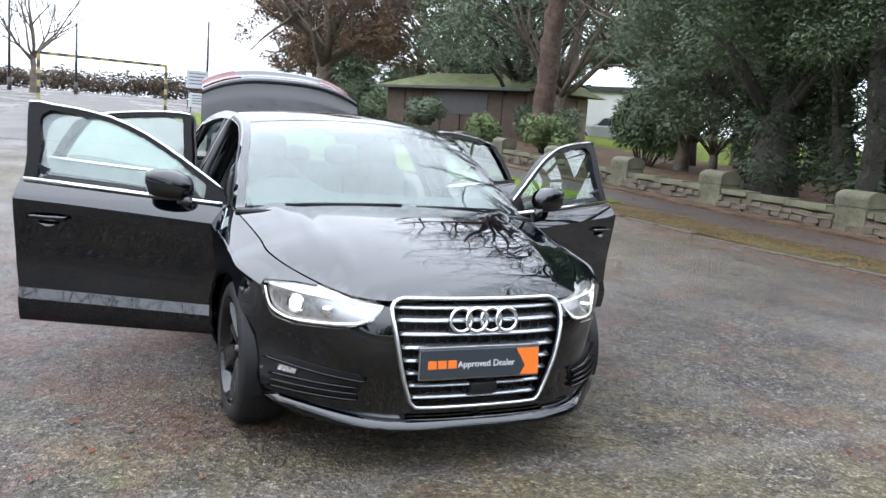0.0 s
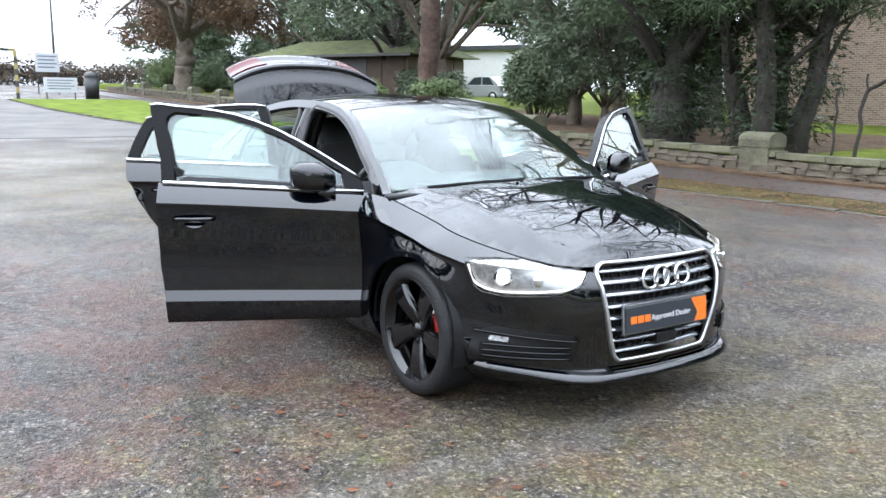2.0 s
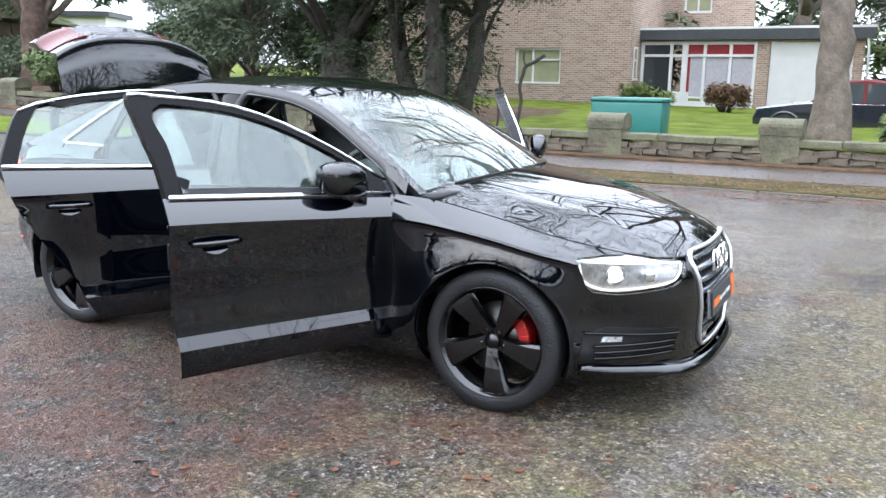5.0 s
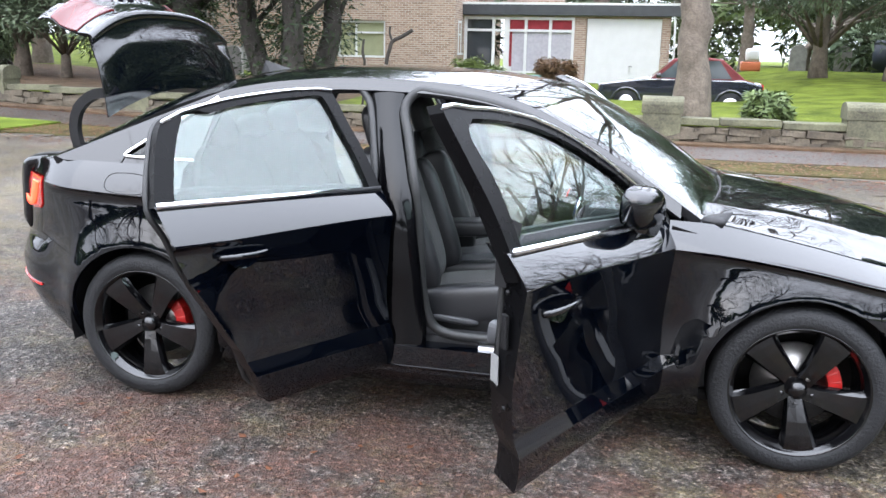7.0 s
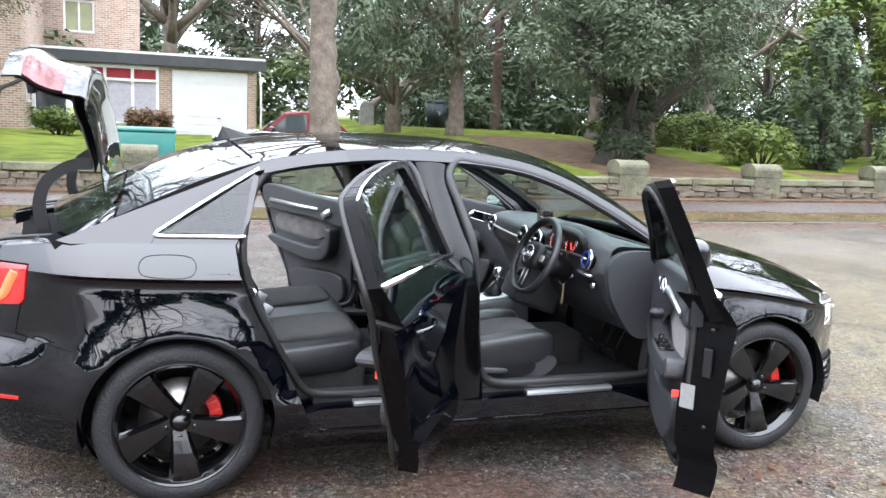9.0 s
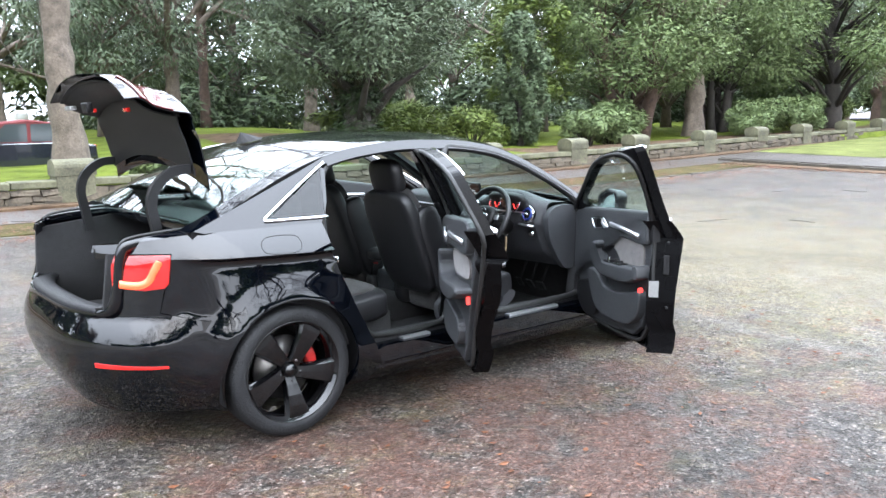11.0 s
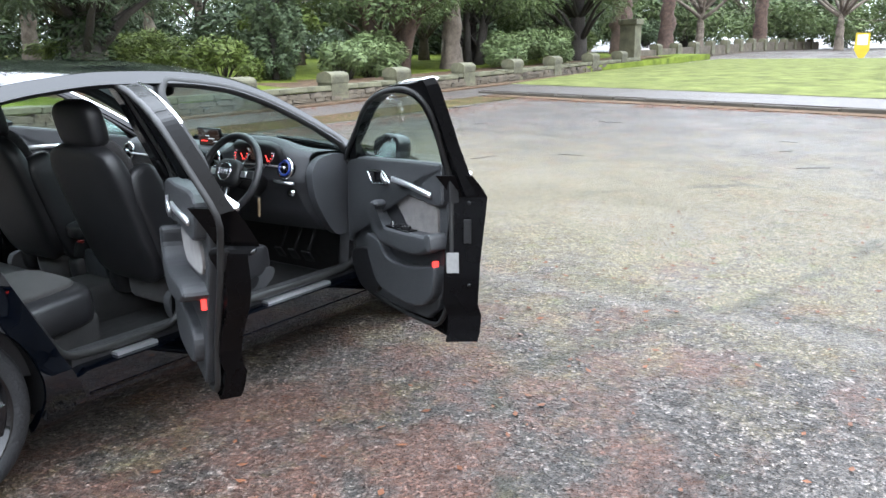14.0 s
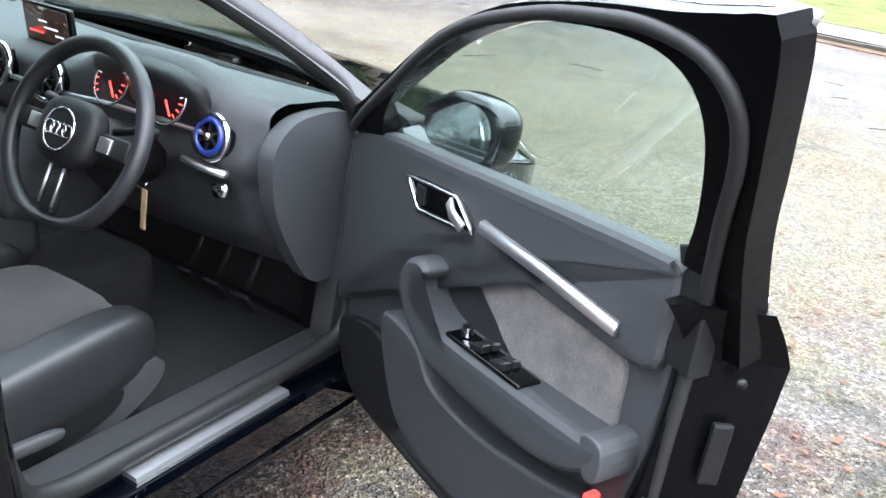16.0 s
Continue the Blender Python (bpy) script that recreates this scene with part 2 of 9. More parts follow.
    c, _ = layer(c, (0.086, 0.043, 0.031), 1.9, 0.52, 0.63, detail=14, rough=0.72, amount=0.70, offset=11, spots=((-0.8, -1.9, 1.7, 0.085), (-2.9, -2.0, 1.4, 0.07), (1.1, -1.8, 1.3, 0.07), (-0.6, 0.0, 2.4, 0.05), (0.0, -4.8, 2.4, -0.05)))
    c, _ = layer(c, (0.135, 0.112, 0.055), 2.2, 0.505, 0.635, detail=14, rough=0.88, amount=0.6, offset=27, spots=((4.6, -0.8, 4.2, 0.09), (6.0, 4.0, 6.0, 0.08), (-6.0, 4.5, 6.0, 0.06), (9.0, -4.0, 9.0, 0.06), (-10.0, -0.5, 7.0, 0.09), (-1.5, -4.5, 3.5, -0.10)))
    c, _ = layer(c, (0.075, 0.082, 0.022), 3.6, 0.60, 0.70, detail=14, rough=0.8, amount=0.6, offset=61, spots=((3.2, -1.8, 2.6, 0.08),))
    # open joints and old cracks between the laid strips
    bend = node(nt, "ShaderNodeTexNoise", Scale=0.8, Detail=6.0)
    L(src, bend.inputs["Vector"])
    warped = nt.nodes.new("ShaderNodeVectorMath")
    warped.operation = "MULTIPLY_ADD"
    L(bend.outputs["Color"], warped.inputs[0])
    warped.inputs[1].default_value = (0.5, 0.5, 0)
    L(src, warped.inputs[2])
    slabs = node(nt, "ShaderNodeTexVoronoi", Scale=0.23)
    slabs.feature = "DISTANCE_TO_EDGE"
    L(warped.outputs[0], slabs.inputs["Vector"])
    crack = node(nt, "ShaderNodeMapRange", From_Min=0.0, From_Max=0.014, To_Min=0.75, To_Max=0.0)
    crack.clamp = True
    L(slabs.outputs["Distance"], crack.inputs["Value"])
    broken = node(nt, "ShaderNodeTexNoise", Scale=1.3, Detail=5.0)
    L(src, broken.inputs["Vector"])
    gate = node(nt, "ShaderNodeMapRange", From_Min=0.42, From_Max=0.58)
    gate.clamp = True
    L(broken.outputs["Fac"], gate.inputs["Value"])
    cut = nt.nodes.new("ShaderNodeMath")
    cut.operation = "MULTIPLY"
    L(crack.outputs[0], cut.inputs[0])
    L(gate.outputs[0], cut.inputs[1])
    c = mixed(cut.outputs[0], c, (0.03, 0.03, 0.018))
    # the worn pale joint that runs across the yard past the car's nose
    turned = nt.nodes.new("ShaderNodeMapping")
    turned.inputs["Location"].default_value = (*JOINT_AT, 0)
    turned.inputs["Rotation"].default_value = (0, 0, JOINT_TURN)
    turned.vector_type = "TEXTURE"
    L(warped.outputs[0], turned.inputs["Vector"])
    apart = nt.nodes.new("ShaderNodeSeparateXYZ")
    L(turned.outputs[0], apart.inputs[0])
    off = nt.nodes.new("ShaderNodeMath")
    off.operation = "ABSOLUTE"
    L(apart.outputs["Y"], off.inputs[0])
    ragged = node(nt, "ShaderNodeTexNoise", Scale=5.0, Detail=9.0, Roughness=0.75)
    L(src, ragged.inputs["Vector"])
    near = nt.nodes.new("ShaderNodeMath")
    near.operation = "MULTIPLY_ADD"
    near.inputs[1].default_value = -0.42
    L(ragged.outputs["Fac"], near.inputs[0])
    L(off.outputs[0], near.inputs[2])
    worn = node(nt, "ShaderNodeMapRange", From_Min=-0.20, From_Max=-0.06, To_Min=0.5, To_Max=0.0)
    worn.clamp = True
    L(near.outputs[0], worn.inputs["Value"])
    c = mixed(worn.outputs[0], c, (0.115, 0.104, 0.096))
    chips = node(nt, "ShaderNodeTexVoronoi", Scale=78.0)
    L(src, chips.inputs["Vector"])
    sepe = nt.nodes.new("ShaderNodeSeparateColor")
    L(chips.outputs["Color"], sepe.inputs[0])
    grit = ramp_of(sepe.outputs[0], ((0.0, (0.58, 0.58, 0.58)), (0.5, (0.92, 0.92, 0.92)), (0.78, (1.25, 1.25, 1.24)), (0.91, (1.65, 1.65, 1.64)), (1.0, (2.3, 2.3, 2.28))))
    c = mixed(1.0, c, grit, "MULTIPLY")
    c = mixed(1.0, c, (BASE_DIM * 1.26, BASE_DIM * 1.25, BASE_DIM * 1.25), "MULTIPLY")
    L(c, p.inputs["Base Color"])
    wet = node(nt, "ShaderNodeTexNoise", Scale=0.45, Detail=7.0)
    L(src, wet.inputs["Vector"])
    mr = node(nt, "ShaderNodeMapRange", From_Min=0.35, From_Max=0.65, To_Min=0.30, To_Max=0.60)
    gloss = node(nt, "ShaderNodeTexNoise", Scale=14.0, Detail=10.0, Roughness=0.75)
    L(src, gloss.inputs["Vector"])
    gm = node(nt, "ShaderNodeMapRange", From_Min=0.36, From_Max=0.64, To_Min=0.05, To_Max=0.40)
    gm.clamp = True
    L(gloss.outputs["Fac"], gm.inputs["Value"])
    L(gm.outputs[0], p.inputs["Specular IOR Level"])
    L(wet.outputs["Fac"], mr.inputs["Value"])
    L(mr.outputs[0], p.inputs["Roughness"])
    bump = node(nt, "ShaderNodeBump", Strength=0.85, Distance=0.012)
    L(stones.outputs["Distance"], bump.inputs["Height"])
    bumpb = node(nt, "ShaderNodeBump", Strength=0.5, Distance=0.02)
    L(lumps.outputs["Distance"], bumpb.inputs["Height"])
    L(bump.outputs[0], bumpb.inputs["Normal"])
    n2 = node(nt, "ShaderNodeTexNoise", Scale=9.0, Detail=8.0)
    L(src, n2.inputs["Vector"])
    bump2 = node(nt, "ShaderNodeBump", Strength=0.18, Distance=0.02)
    L(n2.outputs["Fac"], bump2.inputs["Height"])
    L(bumpb.outputs[0], bump2.inputs["Normal"])
    L(bump2.outputs[0], p.inputs["Normal"])
    return m


def brick_mat():
    m = bpy.data.materials.new("brown_brick")
    m.use_nodes = True
    nt = m.node_tree
    L = nt.links.new
    p = nt.nodes["Principled BSDF"]
    co = nt.nodes.new("ShaderNodeTexCoord")
    sep = nt.nodes.new("ShaderNodeSeparateXYZ")
    L(co.outputs["Object"], sep.inputs[0])
    add = nt.nodes.new("ShaderNodeMath")
    L(sep.outputs["X"], add.inputs[0])
    L(sep.outputs["Y"], add.inputs[1])
    comb = nt.nodes.new("ShaderNodeCombineXYZ")
    L(add.outputs[0], comb.inputs["X"])
    L(sep.outputs["Z"], comb.inputs["Y"])
    b = nt.nodes.new("ShaderNodeTexBrick")
    b.inputs["Scale"].default_value = 1.0
    b.inputs["Brick Width"].default_value = 0.225
    b.inputs["Row Height"].default_value = 0.075
    b.inputs["Mortar Size"].default_value = 0.010
    b.inputs["Color1"].default_value = (0.215, 0.135, 0.094, 1)
    b.inputs["Color2"].default_value = (0.35, 0.24, 0.175, 1)
    b.inputs["Mortar"].default_value = (0.42, 0.38, 0.33, 1)
    L(comb.outputs[0], b.inputs["Vector"])
    n = node(nt, "ShaderNodeTexNoise", Scale=1.3, Detail=5.0)
    L(co.outputs["Object"], n.inputs["Vector"])
    mx = nt.nodes.new("ShaderNodeMix")
    mx.data_type = "RGBA"
    mx.blend_type = "MULTIPLY"
    mx.inputs["Factor"].default_value = 0.5
    L(b.outputs["Color"], mx.inputs["A"])
    rp = nt.nodes.new("ShaderNodeValToRGB")
    rp.color_ramp.elements[0].color = (0.55, 0.52, 0.5, 1)
    rp.color_ramp.elements[1].color = (1, 1, 1, 1)
    L(n.outputs["Fac"], rp.inputs["Fac"])
    L(rp.outputs["Color"], mx.inputs["B"])
    L(mx.outputs["Result"], p.inputs["Base Color"])
    bp = node(nt, "ShaderNodeBump", Strength=0.5, Distance=0.01)
    L(b.outputs["Fac"], bp.inputs["Height"])
    bp.invert = True
    L(bp.outputs[0], p.inputs["Normal"])
    p.inputs["Roughness"].default_value = 0.85
    return m


def grass_mat(name, a, b):
    return mat(name, a, 0.9, spec=0.08, vary=0.40, scale=1.6, second=b, bump=0.9, bump_scale=70)


M_GROUND = ground_mat()
M_PAVE = mat("wet_tarmac_path", (0.050, 0.044, 0.040), 0.45, spec=0.35, second=(0.075, 0.060, 0.050), vary=0.35, scale=1.2, bump=0.4, bump_scale=90, rough_vary=0.15)
M_ROAD = mat("worn_road_tarmac", (0.105, 0.100, 0.096), 0.7, spec=0.2, second=(0.15, 0.138, 0.125), vary=0.3, scale=0.8, bump=0.5, bump_scale=60)
M_KERB = mat("kerb_stone", (0.060, 0.050, 0.036), 0.75, vary=0.35, scale=4, bump=0.4, bump_scale=40)
M_GRASS = grass_mat("lawn", (0.060, 0.092, 0.010), (0.150, 0.185, 0.026))
M_ROUGH = grass_mat("rough_grass", (0.085, 0.100, 0.028), (0.165, 0.180, 0.060))
M_VERGE = grass_mat("bright_verge", (0.075, 0.115, 0.014), (0.165, 0.215, 0.030))
M_MOSS = grass_mat("mossy_verge", (0.058, 0.042, 0.024), (0.090, 0.080, 0.030))
M_LITTER = mat("leaf_litter", (0.066, 0.038, 0.022), 0.9, spec=0.15, vary=0.55, scale=3, second=(0.115, 0.076, 0.046), bump=0.8, bump_scale=50)
M_STONE = mat("rubble_stone", (0.050, 0.038, 0.027), 0.85, vary=0.6, scale=3.2, second=(0.105, 0.085, 0.058), bump=0.7, bump_scale=25)
M_COPING = mat("mossy_sandstone", (0.084, 0.074, 0.048), 0.85, vary=0.5, scale=2.2, second=(0.135, 0.132, 0.078), bump=0.6, bump_scale=30)
M_BRICK = brick_mat()
M_WHITE = mat("white_paint", (0.78, 0.78, 0.77), 0.45, vary=0.06, scale=3, bump=0.05, bump_scale=40)
M_BARK = mat("grey_bark", (0.116, 0.0918, 0.0714), 0.9, vary=0.4, scale=5, second=(0.177, 0.143, 0.112), bump=1.0, bump_scale=22)
M_BARK_RED = mat("red_bark", (0.060, 0.036, 0.026), 0.9, vary=0.45, scale=5, second=(0.10, 0.062, 0.046), bump=1.0, bump_scale=18)
M_BARK_DARK = mat("dark_bark", (0.0408, 0.034, 0.0286), 0.9, vary=0.4, scale=5, bump=1.0, bump_scale=20)
M_TWIG = mat("twigs", (0.0884, 0.0646, 0.051), 0.9, vary=0.3, scale=5)
M_YEW = leaf_mat("yew_leaf", (0.032, 0.058, 0.032), (0.165, 0.220, 0.110))
M_HOLLY = leaf_mat("holly_leaf", (0.050, 0.088, 0.034), (0.235, 0.300, 0.120), 0.42)
M_BRIGHT = leaf_mat("bright_leaf", (0.048, 0.08, 0.016), (0.192, 0.248, 0.056))
M_SPRUCE = leaf_mat("blue_green_leaf", (0.060, 0.088, 0.056), (0.195, 0.245, 0.145))
M_BROWNLEAF = leaf_mat("brown_leaf", (0.096, 0.048, 0.024), (0.224, 0.136, 0.072))
M_IVY = leaf_mat("ivy_leaf", (0.008, 0.02, 0.008), (0.044, 0.072, 0.024), 0.3)
M_FALLEN = leaf_mat("fallen_leaf", (0.07, 0.028, 0.016), (0.21, 0.085, 0.04), 0.5)
M_HEDGE_DRY = leaf_mat("dry_hedge", (0.048, 0.0336, 0.024), (0.152, 0.112, 0.072))

# ---- the ground and the setting ----


def rise(x, y):
    """Height of the car park: level under the car, climbing gently to both ends."""
    u, v = max(0.0, -x - 3.0), max(0.0, x - 10.0)
    return 0.033 * min(u, 70) * u / (u + 4.0) + 0.02 * min(v, 50) * v / (v + 6.0)


def lawn(x, y):
    """Height of the gardens and the churchyard behind the wall."""
    up = 0.035 * smooth(1.5, 6.5, x) * (1 - smooth(13, 20, x)) + 0.01
    return rise(x, y) + 0.30 + up * min(max(0, y - 11.4), 16)


def sheet(name, xs, ys, height, material, lift=0.0, skirt=0.0):
    """A terrain sheet over a grid, with an edge that goes down by skirt."""
    verts, faces = [], []
    nx, ny = len(xs), len(ys)
    for i, x in enumerate(xs):
        for j, y in enumerate(ys):
            verts.append((x, y, height(x, y) + lift))
    for i in range(nx - 1):
        for j in range(ny - 1):
            faces.append((i * ny + j, (i + 1) * ny + j, (i + 1) * ny + j + 1, i * ny + j + 1))
    if skirt:
        rim = [i * ny for i in range(nx)] + [(nx - 1) * ny + j for j in range(1, ny)] + [i * ny + ny - 1 for i in range(nx - 2, -1, -1)] + [j for j in range(ny - 2, 0, -1)]
        low = len(verts)
        for k in rim:
            verts.append((verts[k][0], verts[k][1], verts[k][2] - skirt))
        n = len(rim)
        for k in range(n):
            a, b = rim[k], rim[(k + 1) % n]
            faces.append((a, low + k, low + (k + 1) % n, b))
    return mesh_of(name, verts, faces, material)


def steps(a, b, d):
    n = max(1, round((b - a) / d))
    return [a + (b - a) * i / n for i in range(n + 1)]


far = [-900, -400, -200, -120]
tagged(put("ground", sheet("ground", far + steps(-80, 80, 2.0) + [120, 200, 400, 900], far + steps(-80, 80, 4.0) + [120, 200, 400, 900], rise, M_GROUND)),
       "worn wet tar and chippings car park with moss and leaf mould", "ground", kind="structure")


def strip(name, x0, x1, y_of, width, lift, material, label, category, drop=0.16, step=1.2):
    """A band along x between y_of(x) and y_of(x) + width, standing proud of the ground."""
    verts, faces = [], []
    xs = steps(x0, x1, step)
    for x in xs:
        y = y_of(x)
        z = rise(x, y)
        ya, yb = y, y + (width if isinstance(width, float) else width(x))
        verts += [(x, ya, z + lift - drop), (x, ya, z + lift), (x, yb, z + lift), (x, yb, z + lift - drop)]
    for i in range(len(xs) - 1):
        a = i * 4
        for k in range(3):
            faces.append((a + k, a + 4 + k, a + 5 + k, a + 1 + k))
    faces += [(0, 1, 2, 3), (len(verts) - 1, len(verts) - 2, len(verts) - 3, len(verts) - 4)]
    return tagged(put(name, mesh_of(name, verts, faces, material, False)), label, category, kind="structure")


def path_y(x):
    return 7.35 + 0.012 * (x + 3)


def kerb_y(x):
    """The kerb's line: along the pavement, then swinging out round the broad verge."""
    bend = ((-60.0, 1.9), (-32.0, 2.6), (-25.0, 3.3), (-19.0, 4.35), (-15.0, 5.5), (-11.0, 6.7), (-7.0, path_y(-7)))
    for (xa, ya), (xb, yb) in zip(bend, bend[1:]):
        if xa <= x < xb:
            return ya + (yb - ya) * (x - xa) / (xb - xa)
    return path_y(x)


strip("verge", -41.5, -9.0, lambda x: kerb_y(x) + 0.14, lambda x: path_y(x) + 1.39 - kerb_y(x) - 0.14, 0.055, M_VERGE, "bright green grass verge between kerb and pavement", "verge")
strip("verge", -9.0, 17.4, lambda x: kerb_y(x) + 0.14, lambda x: path_y(x) + 1.39 - kerb_y(x) - 0.14, 0.024, M_MOSS, "narrow mossy grass verge strewn with brown leaves", "verge")
strip("pavement", -60, 34, lambda x: path_y(x) + 1.40, 2.25, 0.030, M_PAVE, "wet dark tarmac pavement beside the low wall", "pavement")
strip("leaf_bank", -60, 34, lambda x: path_y(x) + 3.15, 0.60, 0.07, M_LITTER, "bank of wet brown leaves along the foot of the wall", "leaf litter")

strip("road", -62, -17.5, lambda x: -4.2 - 0.03 * (x + 17), lambda x: kerb_y(x) + 4.2 + 0.03 * (x + 17) - 0.02, 0.010, M_ROAD, "worn pale tarmac access road to the barrier", "road", drop=0.03)

tagged(put("lawn", sheet("lawn", steps(-70, 46, 2.0), [11.5, 12, 13, 14.5, 16.5, 19, 22, 26, 30, 40, 60, 90], lawn, M_GRASS, skirt=0.5)),
       "mown green lawn behind the stone wall", "lawn", kind="structure")


# kerb, footpath and grass island at the far end of the car park
def end_kerb_x(y):
    return 16.6 + 0.19 * (y + 0.2)


def cross_strip(name, y0, y1, x_of, width, lift, material, label, category, drop=0.18):
    verts, faces = [], []
    ys = steps(y0, y1, 0.9)
    for y in ys:
        x = x_of(y)
        for q, (xx, l) in enumerate(((x, lift - drop), (x, lift), (x + width, lift), (x + width, lift - drop))):
            verts.append((xx, y, rise(xx, y) + l))
    for i in range(len(ys) - 1):
        a = i * 4
        for k in range(3):
            faces.append((a + k, a + 1 + k, a + 5 + k, a + 4 + k))
    return tagged(put(name, mesh_of(name, verts, faces, material, False)), label, category, kind="structure")


cross_strip("footpath", -45, 9.6, lambda y: end_kerb_x(y) + 0.15, 2.6, 0.11, M_PAVE, "wet grey tarmac footpath crossing behind the kerb", "footpath")
cross_strip("leaf_gutter", -20, 9.4, lambda y: end_kerb_x(y) - 0.55, 0.56, 0.02, M_LITTER, "gutter filled with red-brown fallen leaves", "leaf litter", 0.05)
tagged(put("grass_island", sheet("grass_island", [0, 0.12, 0.3, 0.55, 0.8, 1.0], steps(-45, 10.2, 1.5),
                                 lambda u, y: 0, M_ROUGH)), "rough green grass island beyond the footpath", "grass", kind="structure")
gi = bpy.data.objects["grass_island"].data
for v in gi.vertices:
    u, y = v.co.x, v.co.y
    a, b = end_kerb_x(y) + 2.75, 46.0 - 0.25 * y
    x = a + (b - a) * u
    v.co.x = x
    v.co.z = rise(x, y) + 0.12 + 0.10 * math.sin(math.pi * min(1, u * 1.2))
gi.update()


def kerb_stones():
    """Kerb stones, each one laid end to end."""
    me = None
    for line in ("side", "end"):
        run = steps(-41.4, 17.0, 0.92) if line == "side" else steps(-14, 9.6, 0.92)
        kerb = thing("kerb", "row of worn grey kerb stones edging the car park", "kerb", kind="structure")
        if me is None:
            me = bpy.data.meshes.new("kerb_stone")
            bm = box((0.905, 0.14, 0.2), (0, 0, -0.1), bevel=0.015)
            bm.to_mesh(me)
            bm.free()
            me.materials.append(M_KERB)
        for a, b in zip(run, run[1:]):
            c = (a + b) / 2
            if line == "side":
                p, q = (c, kerb_y(c) + 0.07), math.atan((kerb_y(c + 0.4) - kerb_y(c - 0.4)) / 0.8)
            else:
                p, q = (end_kerb_x(c) + 0.07, c), math.atan2(1, 0.19)
            o = put("kerb_stone", me, kerb)
            o.matrix_world = pose(p[0], p[1], rise(*p) + (0.095 if line == "end" else 0.048 if c < -9 else 0.022) + random.uniform(-0.012, 0.008), random.uniform(-1, 1), random.uniform(-0.8, 0.8), math.degrees(q))


kerb_stones()


# ---- the low stone wall with its round-topped piers ----
def wall_y(x):
    return 11.0 + 0.022 * max(0, x - 6)


def rough_block(name, sx, sy, sz, seed, rough=0.12):
    """A rough-hewn stone with uneven corners."""
    rng = random.Random(seed)
    bm = bmesh.new()
    bm_box(bm, (sx, sy, sz), (0, 0, 0), bevel=min(sx, sy, sz) * 0.16)
    for v in bm.verts:
        v.co += Vector([rng.uniform(-1, 1) * rough * min(sx, sy, sz) for _ in range(3)])
    me = bpy.data.meshes.new(name)
    bm.to_mesh(me)
    bm.free()
    return me


PIERS = [-54.5, -50.0, -45.0, -40.4, -36.0, -32.3, -29.0, -25.6, -22.3, -19.0, -15.7, -12.35, -9.05, -5.45, -1.95, 1.05, 4.3, 7.55, 10.9, 14.2, 17.0, 20.6, 23.9, 27.1, 30.7, 33.9]


def stone_wall():
    wall = thing("wall_north", "low rubble stone wall with mossy sandstone coping", "stone wall", kind="structure")
    core_v, core_f = [], []
    for x in steps(-60, 36.5, 1.5):
        z = rise(x, 11)
        y = wall_y(x)
        core_v += [(x, y + 0.05, z - 0.2), (x, y + 0.05, z + 0.30), (x, y + 0.36, z + 0.30), (x, y + 0.36, z - 0.2)]
    n = len(core_v) // 4
    for i in range(n - 1):
        a = i * 4
        for k in range(3):
            core_f.append((a + k, a + 4 + k, a + 5 + k, a + 1 + k))
    put("core", mesh_of("wall_core", core_v, core_f, M_STONE, False), wall)
    shapes = []
    for k in range(9):
        me = rough_block("wall_stone", 0.2 + 0.045 * k, 0.14, 0.105 + 0.01 * (k % 3), k)
        me.materials.append(M_STONE)
        shapes.append((me, 0.2 + 0.045 * k))
    far_v, far_f = [], []
    rng = random.Random(4)
    for row in range(3):
        x = -58.0 + rng.uniform(0, 0.3)
        while x < 36:
            me, w = rng.choice(shapes)
            c = x + w / 2
            y, z = wall_y(c), rise(c, 11)
            mtx = pose(c, y + 0.03 + rng.uniform(-0.025, 0.02), z + 0.05 + row * 0.105, rng.uniform(-5, 5), rng.uniform(-7, 7), rng.uniform(-5, 5))
            if -13 < c < 22 and row > 0:
                put("wall_stone", me, wall).matrix_world = mtx
            else:
                b = len(far_v)
                far_v += [mtx @ v.co for v in me.vertices]
                far_f += [tuple(b + i for i in p.vertices) for p in me.polygons]
            x += w * 1.0 + 0.012
    tagged(put("rubble", mesh_of("rubble", far_v, far_f, M_STONE, False), wall), kind="stuff")
    copes = []
    for k in range(4):
        me = rough_block("coping_stone", 0.98, 0.42, 0.12, 30 + k, 0.06)
        me.materials.append(M_COPING)
        copes.append(me)
    for x in steps(-56, 36, 1.0)[:-1]:
        c = x + 0.5
        o = put("coping_stone", rng.choice(copes), wall)
        o.matrix_world = pose(c, wall_y(c) + 0.2, rise(c, 11) + 0.40 + rng.uniform(-0.01, 0.01), rng.uniform(-1, 1), rng.uniform(-0.7, 0.7), rng.uniform(-1, 1))


